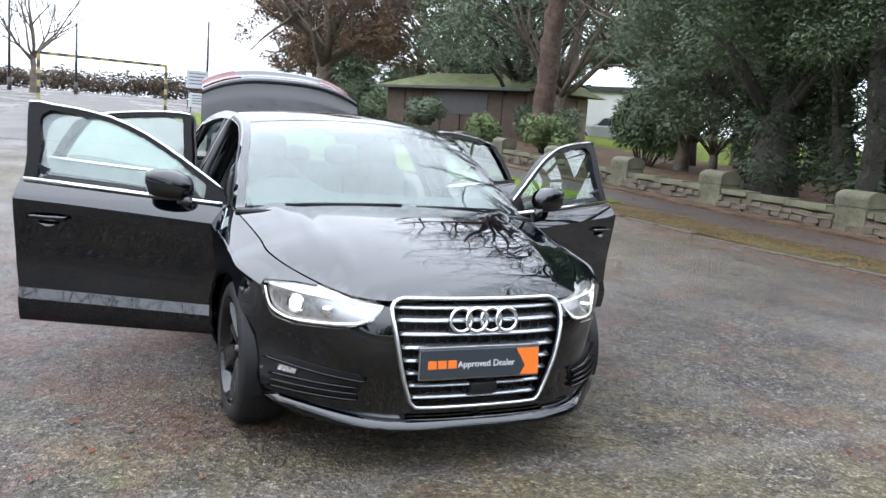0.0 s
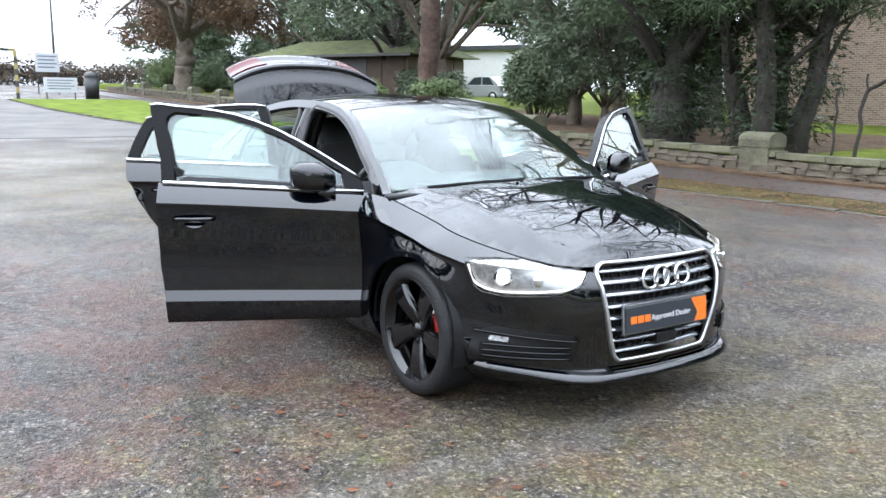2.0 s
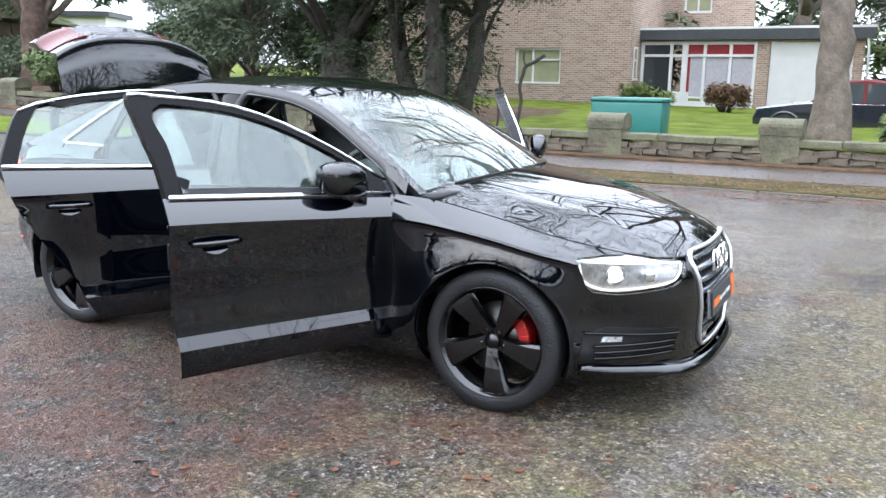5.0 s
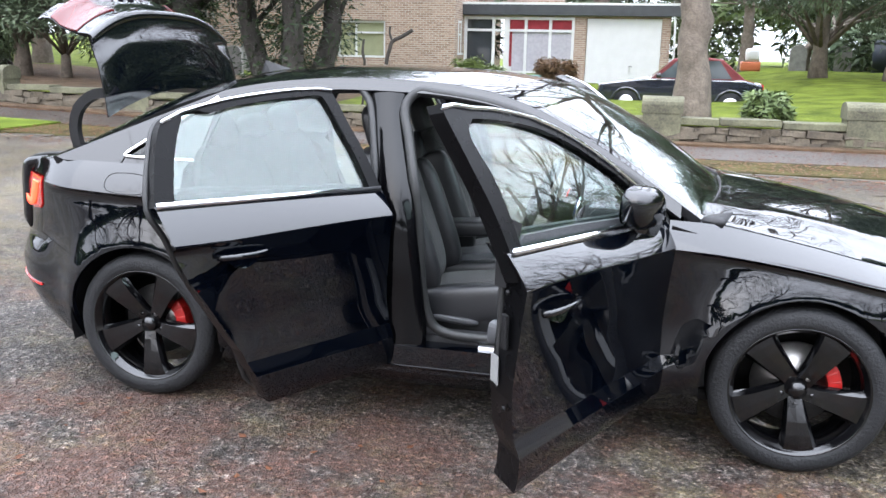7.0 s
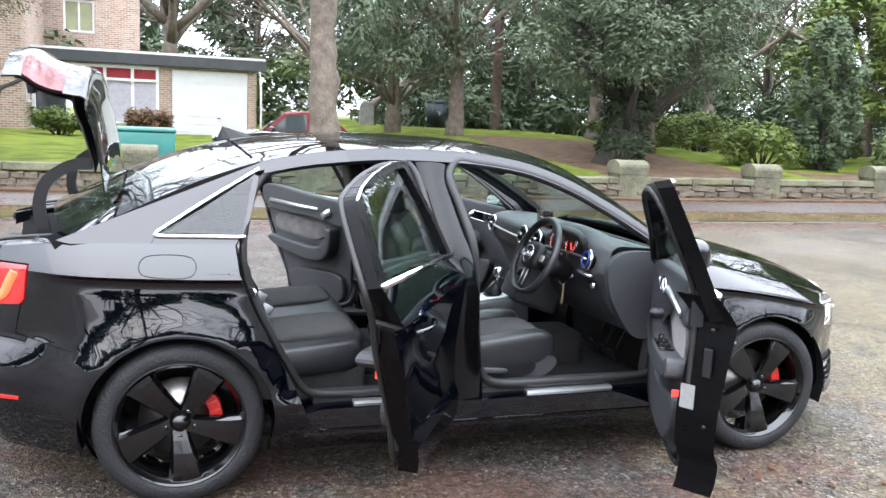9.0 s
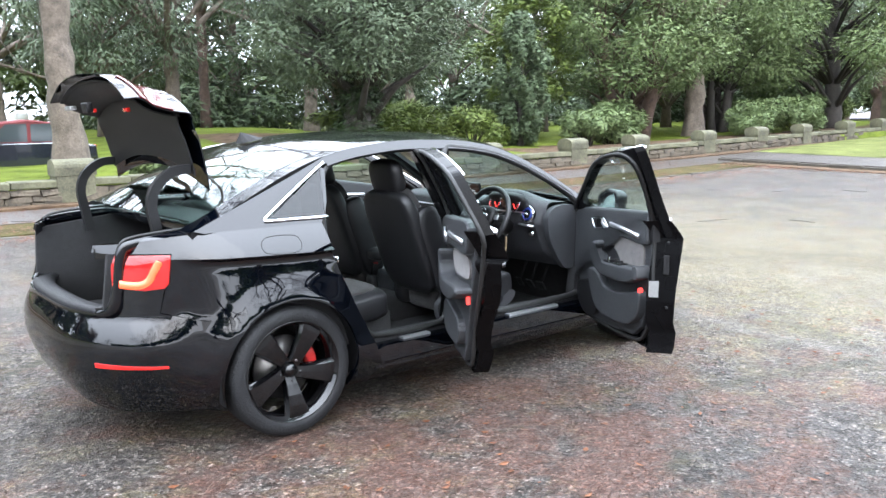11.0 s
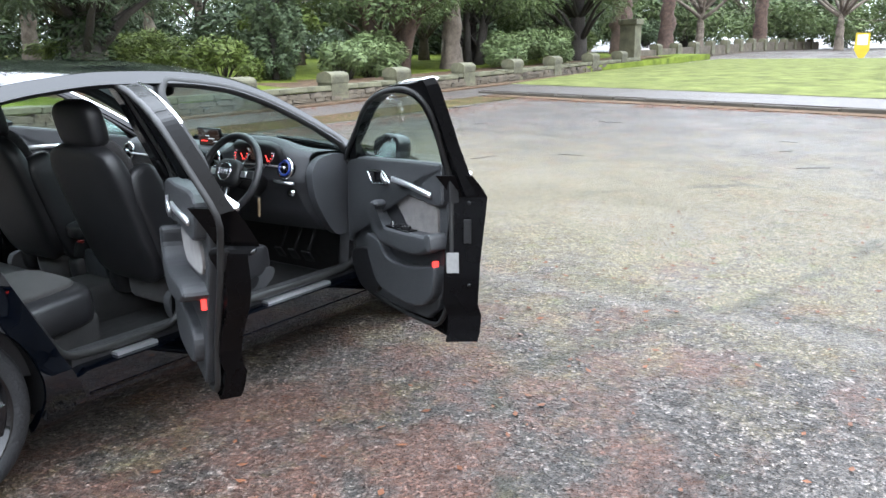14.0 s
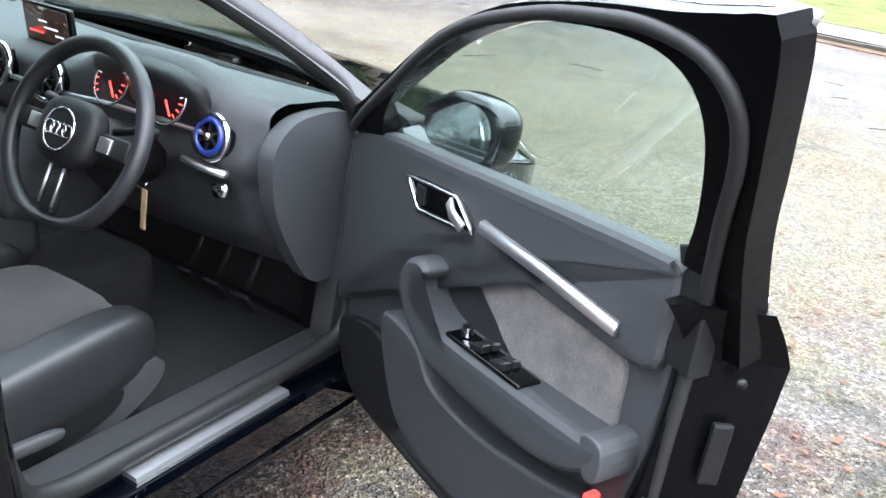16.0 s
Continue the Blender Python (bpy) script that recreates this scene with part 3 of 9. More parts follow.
def pier_thing():
    """A stone pier: two squared courses under a half-round cap."""
    ob = thing("wall_pier", "squared sandstone pier with a half-round mossy cap", "pier", "piers of the stone wall")
    bm = bmesh.new()
    bm_box(bm, (0.64, 0.50, 0.54), (0, 0, 0.26), bevel=0.02)
    part("base", bm, M_COPING, ob, shade=False)
    bm = bmesh.new()
    pts = [(-0.26, 0.0), (0.26, 0.0)] + [(0.26 * math.cos(a), 0.17 + 0.16 * math.sin(a)) for a in [math.pi * k / 8 for k in range(9)]]
    vs = []
    for sx in (-0.345, 0.345):
        vs.append([bm.verts.new((sx, y, 0.53 + z * 0.85)) for y, z in pts])
    m = len(pts)
    for k in range(m):
        bm.faces.new((vs[0][k], vs[0][(k + 1) % m], vs[1][(k + 1) % m], vs[1][k]))
    bm.faces.new(vs[0][::-1])
    bm.faces.new(vs[1])
    bmesh.ops.recalc_face_normals(bm, faces=bm.faces)
    part("cap", bm, M_COPING, ob, shade=False)
    return ob


stone_wall()
pier = pier_thing()
for k, x in enumerate(PIERS):
    m = pose(x, wall_y(x) + 0.2, rise(x, 11), 0, 0, random.uniform(-2, 2))
    if k == 0:
        pier.matrix_world = m
    else:
        copy_thing(pier, m)


# ---- the house ----
def window_unit(parent, x, y, z, w, h, mullions=(), transom=None, name="window", glass=None):
    """White casement set into a wall that faces -y."""
    win = put(name, None, parent)
    win.location = (x, y, z)
    bm = bmesh.new()
    t = 0.07
    bm_box(bm, (w, 0.09, t), (0, 0, h / 2 - t / 2))
    bm_box(bm, (w + 0.06, 0.14, t), (0, -0.02, -h / 2 + t / 2))
    for sx in (-1, 1):
        bm_box(bm, (t, 0.085, h - 0.002), (sx * (w / 2 - t / 2), 0, 0))
    for fx in mullions:
        bm_box(bm, (t * 0.9, 0.08, h - 0.01), (-w / 2 + fx * w, 0, 0))
    if transom:
        a, fz, b = transom
        bm_box(bm, ((b - a) * w, 0.078, t * 0.9), (-w / 2 + (a + b) / 2 * w, 0, -h / 2 + fz * h))
    part("window_frame", bm, M_WHITE, win, shade=False)
    part("pane", box((w - 0.1, 0.012, h - 0.1), (0, 0.025, 0)), glass or M_PANE, win, shade=False)
    return win


M_PANE = mat("window_glass", (0.35, 0.36, 0.22), 0.05, spec=0.6, vary=0.25, scale=1.5)
M_PANE_DARK = mat("dark_window_glass", (0.05, 0.055, 0.06), 0.05, spec=0.7)
M_CURTAIN = mat("net_curtain", (0.48, 0.46, 0.5), 0.8, vary=0.15, scale=9)
M_CURTAIN_RED = mat("red_curtain", (0.3, 0.02, 0.03), 0.8, vary=0.2, scale=6)
M_FASCIA = mat("dark_fascia", (0.045, 0.05, 0.055), 0.5, vary=0.2, scale=4)
M_ROOFFELT = mat("roof_felt", (0.16, 0.15, 0.14), 0.8, vary=0.3, scale=2)


def wall_panel(name, x0, x1, z0, z1, y, depth, parent, holes=(), material=None):
    """A wall facing -y with rectangular openings that go through it."""
    xs = sorted({x0, x1, *[h[0] for h in holes], *[h[1] for h in holes]})
    zs = sorted({z0, z1, *[h[2] for h in holes], *[h[3] for h in holes]})
    bm = bmesh.new()
    for a, b in zip(xs, xs[1:]):
        for c, d in zip(zs, zs[1:]):
            mx, mz = (a + b) / 2, (c + d) / 2
            if not any(h[0] < mx < h[1] and h[2] < mz < h[3] for h in holes):
                bm_box(bm, (b - a, depth, d - c), (mx, y + depth / 2, mz))
    bmesh.ops.remove_doubles(bm, verts=bm.verts, dist=0.001)
    return part(name, bm, material or M_BRICK, parent, shade=False)


def house():
    h = thing("house", "brown brick house with white windows and a flat-roofed garage", "house")
    wall_panel("front_wall", -17.5, -5.95, -0.2, 6.6, 26.0, 0.3, h, [(-10.37, -8.53, 1.18, 2.5)])
    part("side_wall", box((0.3, 9.6, 6.8), (-6.09, 31.1, 3.2)), M_BRICK, h, shade=False)
    part("end_wall", box((0.3, 9.6, 6.8), (-17.35, 31.1, 3.2)), M_BRICK, h, shade=False)
    wall_panel("back_block", -5.94, -2.6, 2.9, 6.6, 31.0, 0.3, h, [(-5.3, -4.2, 4.0, 5.2)])
    window_unit(h, -4.75, 31.12, 4.6, 1.08, 1.18, (0.5,), name="window")
    window_unit(h, -9.45, 26.12, 1.84, 1.82, 1.30, (0.38,), (0.38, 0.68, 1.0))
    part("roof", box((12.4, 10.8, 0.3), (-11.7, 31.0, 6.75)), M_ROOFFELT, h, shade=False)
    small = window_unit(h, -5.96, 26.75, 1.95, 0.5, 1.2, (), (0, 0.6, 1))
    small.rotation_euler = (0, 0, math.pi / 2)
    # garden room: a run of glazing
    wall_panel("garage_wall", -5.94, 1.5, -0.1, 2.78, 27.4, 0.25, h, [(-5.9, -1.85, 0.0, 2.74), (-1.42, 1.2, 0.0, 2.72)])
    glaz = put("glazed_front", None, h, "white framed glazing with net and red curtains")
    glaz.location = (-3.875, 27.45, 1.37)
    bm = bmesh.new()
    W, H = 4.05, 2.74
    for zz, hh in ((H / 2 - 0.05, 0.1), (H / 2 - 0.48, 0.09), (-H / 2 + 0.32, 0.64), (-H / 2 + 0.78, 0.07)):
        bm_box(bm, (W, 0.09, hh), (0, 0, zz))
    for fx in (0.012, 0.27, 0.38, 0.405, 0.565, 0.785, 0.988):
        bm_box(bm, (0.10, 0.1, H), (-W / 2 + fx * W, 0.002, 0))
    bm_box(bm, (0.9, 0.085, 0.7), (-W / 2 + 0.33 * W, 0.0, -0.75))
    part("window_frame", bm, M_WHITE, glaz, shade=False)
    for k, (a, b, c, d, m) in enumerate(((0.02, 0.27, -0.55, 0.85, M_PANE_DARK), (0.4, 0.565, -0.55, 0.85, M_CURTAIN), (0.565, 0.785, -0.55, 0.85, M_CURTAIN),
                                         (0.785, 0.985, -0.55, 0.85, M_CURTAIN), (0.405, 0.44, -0.55, 0.85, M_CURTAIN_RED), (0.02, 0.27, 0.9, 1.3, M_PANE_DARK),
                                         (0.4, 0.565, 0.9, 1.3, M_CURTAIN_RED), (0.565, 0.785, 0.9, 1.3, M_CURTAIN_RED), (0.785, 0.985, 0.9, 1.3, M_CURTAIN_RED))):
        off = 0.028 if m is M_CURTAIN_RED and d < 0.88 else 0.035
        part("pane", box(((b - a) * W, 0.01, d - c), (-W / 2 + (a + b) / 2 * W, off, (c + d) / 2)), m, glaz, shade=False)
    part("lintel", box((7.9, 0.7, 0.36), (-2.15, 27.55, 2.98)), M_FASCIA, h, "dark weathered fascia board", shade=False)
    part("flat_roof", box((7.9, 4.0, 0.08), (-2.15, 29.2, 3.2)), M_WHITE, h, shade=False)
    gd = put("garage_door", None, h, "white up-and-over garage door")
    gd.location = (-0.11, 27.5, 1.36)
    bm = bmesh.new()
    bm_box(bm, (2.6, 0.05, 2.7), (0, 0, 0), bevel=0.01)
    for k in range(8):
        bm_box(bm, (2.3, 0.03, 0.02), (0, -0.025, -1.1 + k * 0.29))
    part("door_leaf", bm, M_WHITE, gd, shade=False)
    part("handle", box((0.12, 0.05, 0.03), (0.3, -0.06, -0.3), bevel=0.008), M_FASCIA, gd, shade=False)
    pipe("downpipe", [(1.35, 27.3, 3.0), (1.62, 27.25, 2.6), (1.66, 27.25, 0.3)], 0.04, M_WHITE, h, "white plastic downpipe")
    return h


house()

# ---- trees ----


def leaf_cloud(name, clumps, count, size, material, seed, droop=0.3, flat=0.5, aspect=0.30):
    """Many small leaf blades in clumps (centre, radii), uneven and with gaps."""
    rng = np.random.default_rng(seed)
    count = int(count * 1.5)
    weights = np.array([c[1][0] * c[1][1] * c[1][2] for c in clumps]) ** 0.75
    weights = weights / weights.sum()
    pick = rng.choice(len(clumps), count, p=weights)
    centres = np.array([c[0] for c in clumps])[pick]
    radii = np.array([c[1] for c in clumps])[pick]
    d = rng.normal(size=(count, 3))
    d /= np.linalg.norm(d, axis=1)[:, None]
    r = rng.uniform(0.15, 1.0, count) ** 0.45
    r *= rng.uniform(0.8, 1.18, count)
    pos = centres + d * radii * r[:, None]
    a = rng.normal(size=(count, 3)) * 0.55 + d * 0.9
    a[:, 2] = a[:, 2] * flat - droop
    a /= np.linalg.norm(a, axis=1)[:, None]
    b = np.cross(a, rng.normal(size=(count, 3)))
    b /= np.linalg.norm(b, axis=1)[:, None] + 1e-9
    s = size * 1.08 * rng.uniform(0.6, 1.5, count)[:, None]
    # every blade turns its face outwards and is shaded with its clump
    face = np.cross(b, a)
    b *= np.where((face * d).sum(axis=1) < 0, -1.0, 1.0)[:, None]
    shade = d * 0.7 + np.cross(b, a) * 0.55 + np.array((0, 0, 0.25))
    shade /= np.linalg.norm(shade, axis=1)[:, None]
    v = np.empty((count * 3, 3))
    v[0::3] = pos - a * s + b * s * aspect
    v[1::3] = pos + a * s
    v[2::3] = pos - a * s - b * s * aspect
    me = bpy.data.meshes.new(name)
    me.vertices.add(count * 3)
    me.vertices.foreach_set("co", v.ravel())
    me.loops.add(count * 3)
    me.loops.foreach_set("vertex_index", np.arange(count * 3))
    me.polygons.add(count)
    me.polygons.foreach_set("loop_start", np.arange(0, count * 3, 3))
    me.materials.append(material)
    me.polygons.foreach_set("use_smooth", np.ones(count, dtype=bool))
    me.update()
    me.validate()
    me.normals_split_custom_set_from_vertices(np.repeat(shade, 3, axis=0).tolist())
    return me


def branches(rng, start, way, length, radius, level, out, tips, spread=0.6, lift=0.12, wiggle=0.22, kids=(3, 5)):
    """Grow one limb and its side limbs."""
    n = 6 if level > 1 else 3
    p = Vector(start)
    d = Vector(way).normalized()
    path = [(p.copy(), radius)]
    for i in range(n):
        d = (d + Vector((rng.gauss(0, wiggle), rng.gauss(0, wiggle), rng.gauss(lift, wiggle * 0.6))) * 0.5).normalized()
        p = p + d * length / n
        path.append((p.copy(), radius * (1 - 0.72 * (i + 1) / n)))
    out.setdefault(level, []).append(path)
    tips.append(p)
    if level > 0:
        for k in range(rng.randint(*kids)):
            f = rng.uniform(0.3, 1.0)
            i = min(n - 1, int(f * n))
            q = path[i][0].lerp(path[i + 1][0], f * n - i)
            turn = Vector((rng.gauss(0, 1), rng.gauss(0, 1), rng.gauss(0.25, 0.6))).normalized()
            branches(rng, q, (d * 0.75 + turn * spread * 1.3), length * rng.uniform(0.5, 0.75), path[i][1] * 0.62, level - 1, out, tips, spread, lift, wiggle, kids)


def bare_tree(label, seed, height, radius, fork, bark, lean=(0, 0), levels=4, spread=0.6, brown=0, limbs=6, reach=0.5, ivy=0.0, lift=0.12):
    """A leafless broadleaf: trunk with limbs, boughs and twigs."""
    rng = random.Random(seed)
    ob = thing("tree", label, "tree")
    top = Vector((lean[0], lean[1], fork))
    trunk = [(Vector((0, 0, -0.3)), radius * 1.5), (Vector((0, 0, 0.15)), radius * 1.22), (Vector((0.02, 0, 0.8)), radius)]
    m = 22
    for i in range(1, m + 1):
        f = i / m
        trunk.append((Vector((lean[0] * f + rng.gauss(0, radius * 0.05), lean[1] * f + rng.gauss(0, radius * 0.05), 0.8 + (fork - 0.8) * f)), radius * (1 - 0.3 * f)))
    top = trunk[-1][0]
    v, f = tube_data([trunk], 22)
    me = mesh_of("trunk", v, f, bark)
    for vert in me.vertices:
        k = noise.noise(vert.co * 2.3 + Vector((seed, 0, 0))) * radius * 0.32 + noise.noise(Vector((vert.co.x * 9, vert.co.y * 9, vert.co.z * 2.6 + seed))) * radius * 0.16
        vert.co += Vector((vert.co.x - 0, vert.co.y - 0, 0)).normalized() * k if vert.co.to_2d().length > 1e-3 else Vector()
    put("trunk", me, ob)
    out, tips = {}, []
    for k in range(limbs):
        a = 2 * math.pi * (k + rng.uniform(-0.3, 0.3)) / limbs
        st = trunk[-1][0].lerp(trunk[-8][0], rng.random())
        out_way = Vector((math.cos(a) * reach * 1.5, math.sin(a) * reach * 1.5, rng.uniform(0.5, 1.3)))
        branches(rng, st, out_way, (height - fork) * rng.uniform(0.55, 0.8), radius * 0.5, levels, out, tips, spread, lift)
    branches(rng, top, Vector((0.1, 0, 1)), (height - fork) * 0.75, radius * 0.62, levels, out, tips, spread, lift)
    big = [p for l in out if l >= levels - 1 for p in out[l]]
    v, f = tube_data(big, 7)
    tagged(put("branchwork", mesh_of("branchwork", v, f, bark), ob), kind="stuff")
    small = [p for l in out if l < levels - 1 for p in out[l]]
    v, f = tube_data([[(q, max(r, 0.006)) for q, r in p] for p in small], 3)
    tagged(put("twigwork", mesh_of("twigwork", v, f, M_TWIG), ob), kind="stuff")
    if brown:
        cl = [(t, (0.45, 0.45, 0.35)) for t in tips[::3]]
        put("crown", leaf_cloud("crown", cl, brown, 0.05, M_BROWNLEAF, seed), ob)
    if ivy:
        cl = [((trunk[2][0].lerp(trunk[-1][0], q / 9)), (radius * 1.5, radius * 1.5, fork / 9)) for q in range(int(10 * ivy))]
        put("ivy", leaf_cloud("ivy", cl, 2600, 0.06, M_IVY, seed), ob, "dark ivy wrapped round the trunk")
    return ob


def leafy_tree(label, seed, height, radius, bole, crown_r, leaf, count, bark, size=0.09, stems=1, low=None, shape="round", ivy=0, droop=0.3, clumps=46, lean=0.0, z_skew=1.0):
    """An evergreen: trunk or several stems, limbs, and a crown of leaf clumps with gaps."""
    rng = random.Random(seed)
    ob = thing("tree", label, "tree")
    paths = []
    for s in range(stems):
        a = 2 * math.pi * s / max(1, stems) + 0.4
        off = Vector((math.cos(a), math.sin(a), 0)) * (radius * 1.1 if stems > 1 else 0)
        r = radius / (stems ** 0.4)
        path = []
        for i in range(8):
            f = i / 7
            p = off * (1 + 2.2 * f) + Vector((lean * f + rng.gauss(0, r * 0.2), rng.gauss(0, r * 0.2), -0.3 + (height * 0.8 + 0.3) * f))
            path.append((p, r * (1.35 if i == 0 else 1 - 0.75 * f)))
        paths.append(path)
    cl = []
    low = bole if low is None else low
    for k in range(clumps):
        f = (k + rng.random()) / clumps
        z = low + (height - low) * f ** z_skew
        if shape == "round":
            prof = math.sin(math.pi * min(1, 0.18 + 0.82 * f)) ** 0.6
        elif shape == "column":
            prof = 0.75 * min(1, 3 * (1 - f)) ** 0.5 * min(1, 0.55 + 2 * f)
        elif shape == "cone":
            prof = 1 - 0.85 * f
        else:
            prof = min(1, 0.8 + f) * min(1, 2.2 * (1 - f)) ** 0.5
        a = k * 2.399 + rng.uniform(-0.5, 0.5)
        rr = crown_r * prof * rng.uniform(0.45, 0.95)
        c = Vector((math.cos(a) * rr + lean * f, math.sin(a) * rr, z))
        q = crown_r * rng.uniform(0.2, 0.38) * (0.6 if shape == "column" else 1)
        cl.append((c, (q, q, q * (1.7 if shape == "column" else 0.55))))
        st = paths[k % stems]
        i = min(6, max(1, int(7 * max(0.1, (z - 0.4 * rr)) / (height * 0.8))))
        b = st[i][0]
        paths.append([(b, st[i][1] * 0.35), (b.lerp(c, 0.5) + Vector((0, 0, 0.12 * rr)), st[i][1] * 0.2), (c, 0.012)])
    v, f = tube_data(paths[:stems], 12)
    put("trunk", mesh_of("trunk", v, f, bark), ob)
    v, f = tube_data(paths[stems:], 5)
    tagged(put("branchwork", mesh_of("branchwork", v, f, bark), ob), kind="stuff")
    put("crown", leaf_cloud("crown", cl, count, size, leaf, seed, droop), ob)
    if ivy:
        iv = [(paths[s][i][0], (radius * 1.5, radius * 1.5, height * 0.08)) for s in range(stems) for i in range(1, 5)]
        put("ivy", leaf_cloud("ivy", iv, ivy, 0.055, M_IVY, seed + 1), ob, "dark ivy climbing the trunk")
    return ob


def shrub(label, seed, rx, ry, h, leaf, count, size=0.07, category="shrub", name="shrub"):
    rng = random.Random(seed)
    ob = thing(name, label, category)
    cl, stems = [], []
    for k in range(16):
        a = k * 2.399
        q = rng.uniform(0.2, 0.8)
        c = Vector((math.cos(a) * rx * q, math.sin(a) * ry * q, h * rng.uniform(0.25, 0.8)))
        cl.append((c, (rx * 0.36, ry * 0.36, h * 0.26)))
        stems.append([((c.x * 0.2, c.y * 0.2, -0.05), 0.025), (c, 0.008)])
    v, f = tube_data(stems, 4)
    tagged(put("stemwork", mesh_of("stemwork", v, f, M_BARK_DARK), ob), kind="stuff")
    put("foliage", leaf_cloud("foliage", cl, count, size, leaf, seed), ob)
    return ob


def at(ob, x, y, z=None, turn=0):
    z = (lawn(x, y) if y > 11.3 else rise(x, y)) if z is None else z
    ob.matrix_world = pose(x, y, z, 0, 0, turn)
    return ob

# trees in front of the approach road and the shed
at(bare_tree("tall bare tree with red-brown flaking bark", 3, 18, 0.42, 8.5, M_BARK_RED, (0.3, 0.2), ivy=0.0, limbs=7, reach=0.7), -23.15, 14.9)
at(leafy_tree("broad dark yew with ivy-clad trunk", 5, 7.5, 0.55, 2.2, 3.3, M_YEW, 62000, M_BARK_DARK, size=0.040, stems=1, ivy=5500, low=3.0, clumps=90), -8.9, 12.7)
at(leafy_tree("broad dark yew with several leaning stems", 6, 7.2, 0.45, 2.2, 3.2, M_YEW, 60000, M_BARK_DARK, size=0.040, stems=4, ivy=4500, low=3.0, clumps=90), -6.6, 13.0)
at(leafy_tree("holly with a pale twisting trunk", 8, 8.5, 0.2, 2.0, 2.6, M_SPRUCE, 30000, M_BARK, size=0.045, low=1.6, lean=0.2, clumps=80), -14.7, 14.7)
at(leafy_tree("young holly with a slim leaning trunk", 9, 7.0, 0.13, 1.6, 2.2, M_SPRUCE, 15000, M_BARK, size=0.06, low=1.2, lean=-0.4, clumps=70), -13.5, 14.9)
at(leafy_tree("dense holly standing behind the wall", 10, 8, 0.2, 1.0, 3.0, M_SPRUCE, 26000, M_BARK_DARK, size=0.06, low=2.4, clumps=80), -17.5, 17.5)
at(leafy_tree("dark spreading cedar beyond the wall", 12, 12, 0.5, 2.5, 5.0, M_SPRUCE, 18000, M_BARK_DARK, low=3.0, shape="flat"), -30, 17.5)
at(leafy_tree("dark spreading cedar beyond the wall", 13, 12, 0.45, 2.5, 4.6, M_YEW, 16000, M_BARK_DARK, low=3.2, shape="flat"), -38, 19)
at(bare_tree("stout bare tree with withered brown leaves", 14, 13, 0.6, 4.0, M_BARK, (0.6, 0), brown=12000, limbs=10, reach=0.9, levels=3), -50, 13.6)
at(leafy_tree("dark conifer beyond the shed", 15, 12, 0.4, 2.0, 4.5, M_YEW, 14000, M_BARK_DARK, low=2.4), -56, 23)
at(bare_tree("bare roadside tree beyond the barrier", 16, 9, 0.2, 2.5, M_BARK, limbs=7, reach=0.5, levels=3), -60, -4)
# beside the house
at(bare_tree("tall pale-barked tree rising behind the wall", 21, 17, 0.30, 6.5, M_BARK, (-0.2, 0.1), limbs=8, reach=0.8, levels=4), 1.62, 13.3)
at(bare_tree("tall bare tree behind the house", 22, 16, 0.45, 5, M_BARK, limbs=6, levels=3), -1.5, 38)
at(bare_tree("leaning bare tree in the garden", 23, 9, 0.16, 1.6, M_BARK, (1.0, 0), limbs=7, reach=1.2, lift=0.02, levels=3), 6.6, 31)
at(bare_tree("slim bare tree on the green mound", 24, 12, 0.22, 6, M_BARK_RED, limbs=5, levels=3), 12.2, 31)
at(leafy_tree("ivy-covered yew standing by the wall", 25, 7.2, 0.5, 1.8, 3.4, M_SPRUCE, 42000, M_BARK_DARK, size=0.06, ivy=9000, low=2.2, clumps=90), 9.6, 15.2)
for k, (x, y) in enumerate(((15, 34), (19, 31), (23, 36), (11, 41), (3, 44), (28, 33))):
    at(leafy_tree("tall dark evergreen at the back of the churchyard", 40 + k, 11 + k % 3, 0.3, 2.6, 4.2, (M_YEW, M_SPRUCE, M_HOLLY)[k % 3], 6500, M_BARK, low=2.4, size=0.15), x, y)
at(leafy_tree("dark columnar cypress behind the wall", 30, 4.0, 0.12, 0.2, 1.25, M_YEW, 14000, M_BARK_DARK, shape="column", low=0.2, size=0.06, clumps=60), 16.2, 15.5)
at(leafy_tree("yellow-green laurel tree among dark yews", 31, 6, 0.12, 1.5, 2.0, M_BRIGHT, 8000, M_BARK, low=1.7), 19.5, 18.5)
at(leafy_tree("broad yew with a red-brown trunk", 32, 8.5, 0.5, 2.2, 3.8, M_HOLLY, 36000, M_BARK_RED, size=0.07, stems=3, low=1.9, clumps=90), 23.4, 16.6)
at(leafy_tree("spreading evergreen with many crooked stems", 33, 8.0, 0.4, 2.3, 3.8, M_HOLLY, 34000, M_BARK_DARK, size=0.07, stems=6, low=2.2, clumps=90), 29.5, 17.0)
at(leafy_tree("evergreen with a stout dark trunk", 34, 9, 0.42, 2.6, 4.2, M_HOLLY, 30000, M_BARK_DARK, size=0.08, low=2.4, clumps=80), 34.5, 14.3)
at(bare_tree("tall bare tree with rough brown bark", 35, 16, 0.55, 7, M_BARK_RED, limbs=6, levels=3), 45, 16.5)
at(bare_tree("tall bare tree with rough brown bark", 36, 16, 0.5, 7, M_BARK_RED, limbs=6, levels=3), 54, 17)
at(bare_tree("tall bare tree with rough brown bark", 37, 16, 0.5, 7, M_BARK_RED, limbs=6, levels=3), 66, 14)
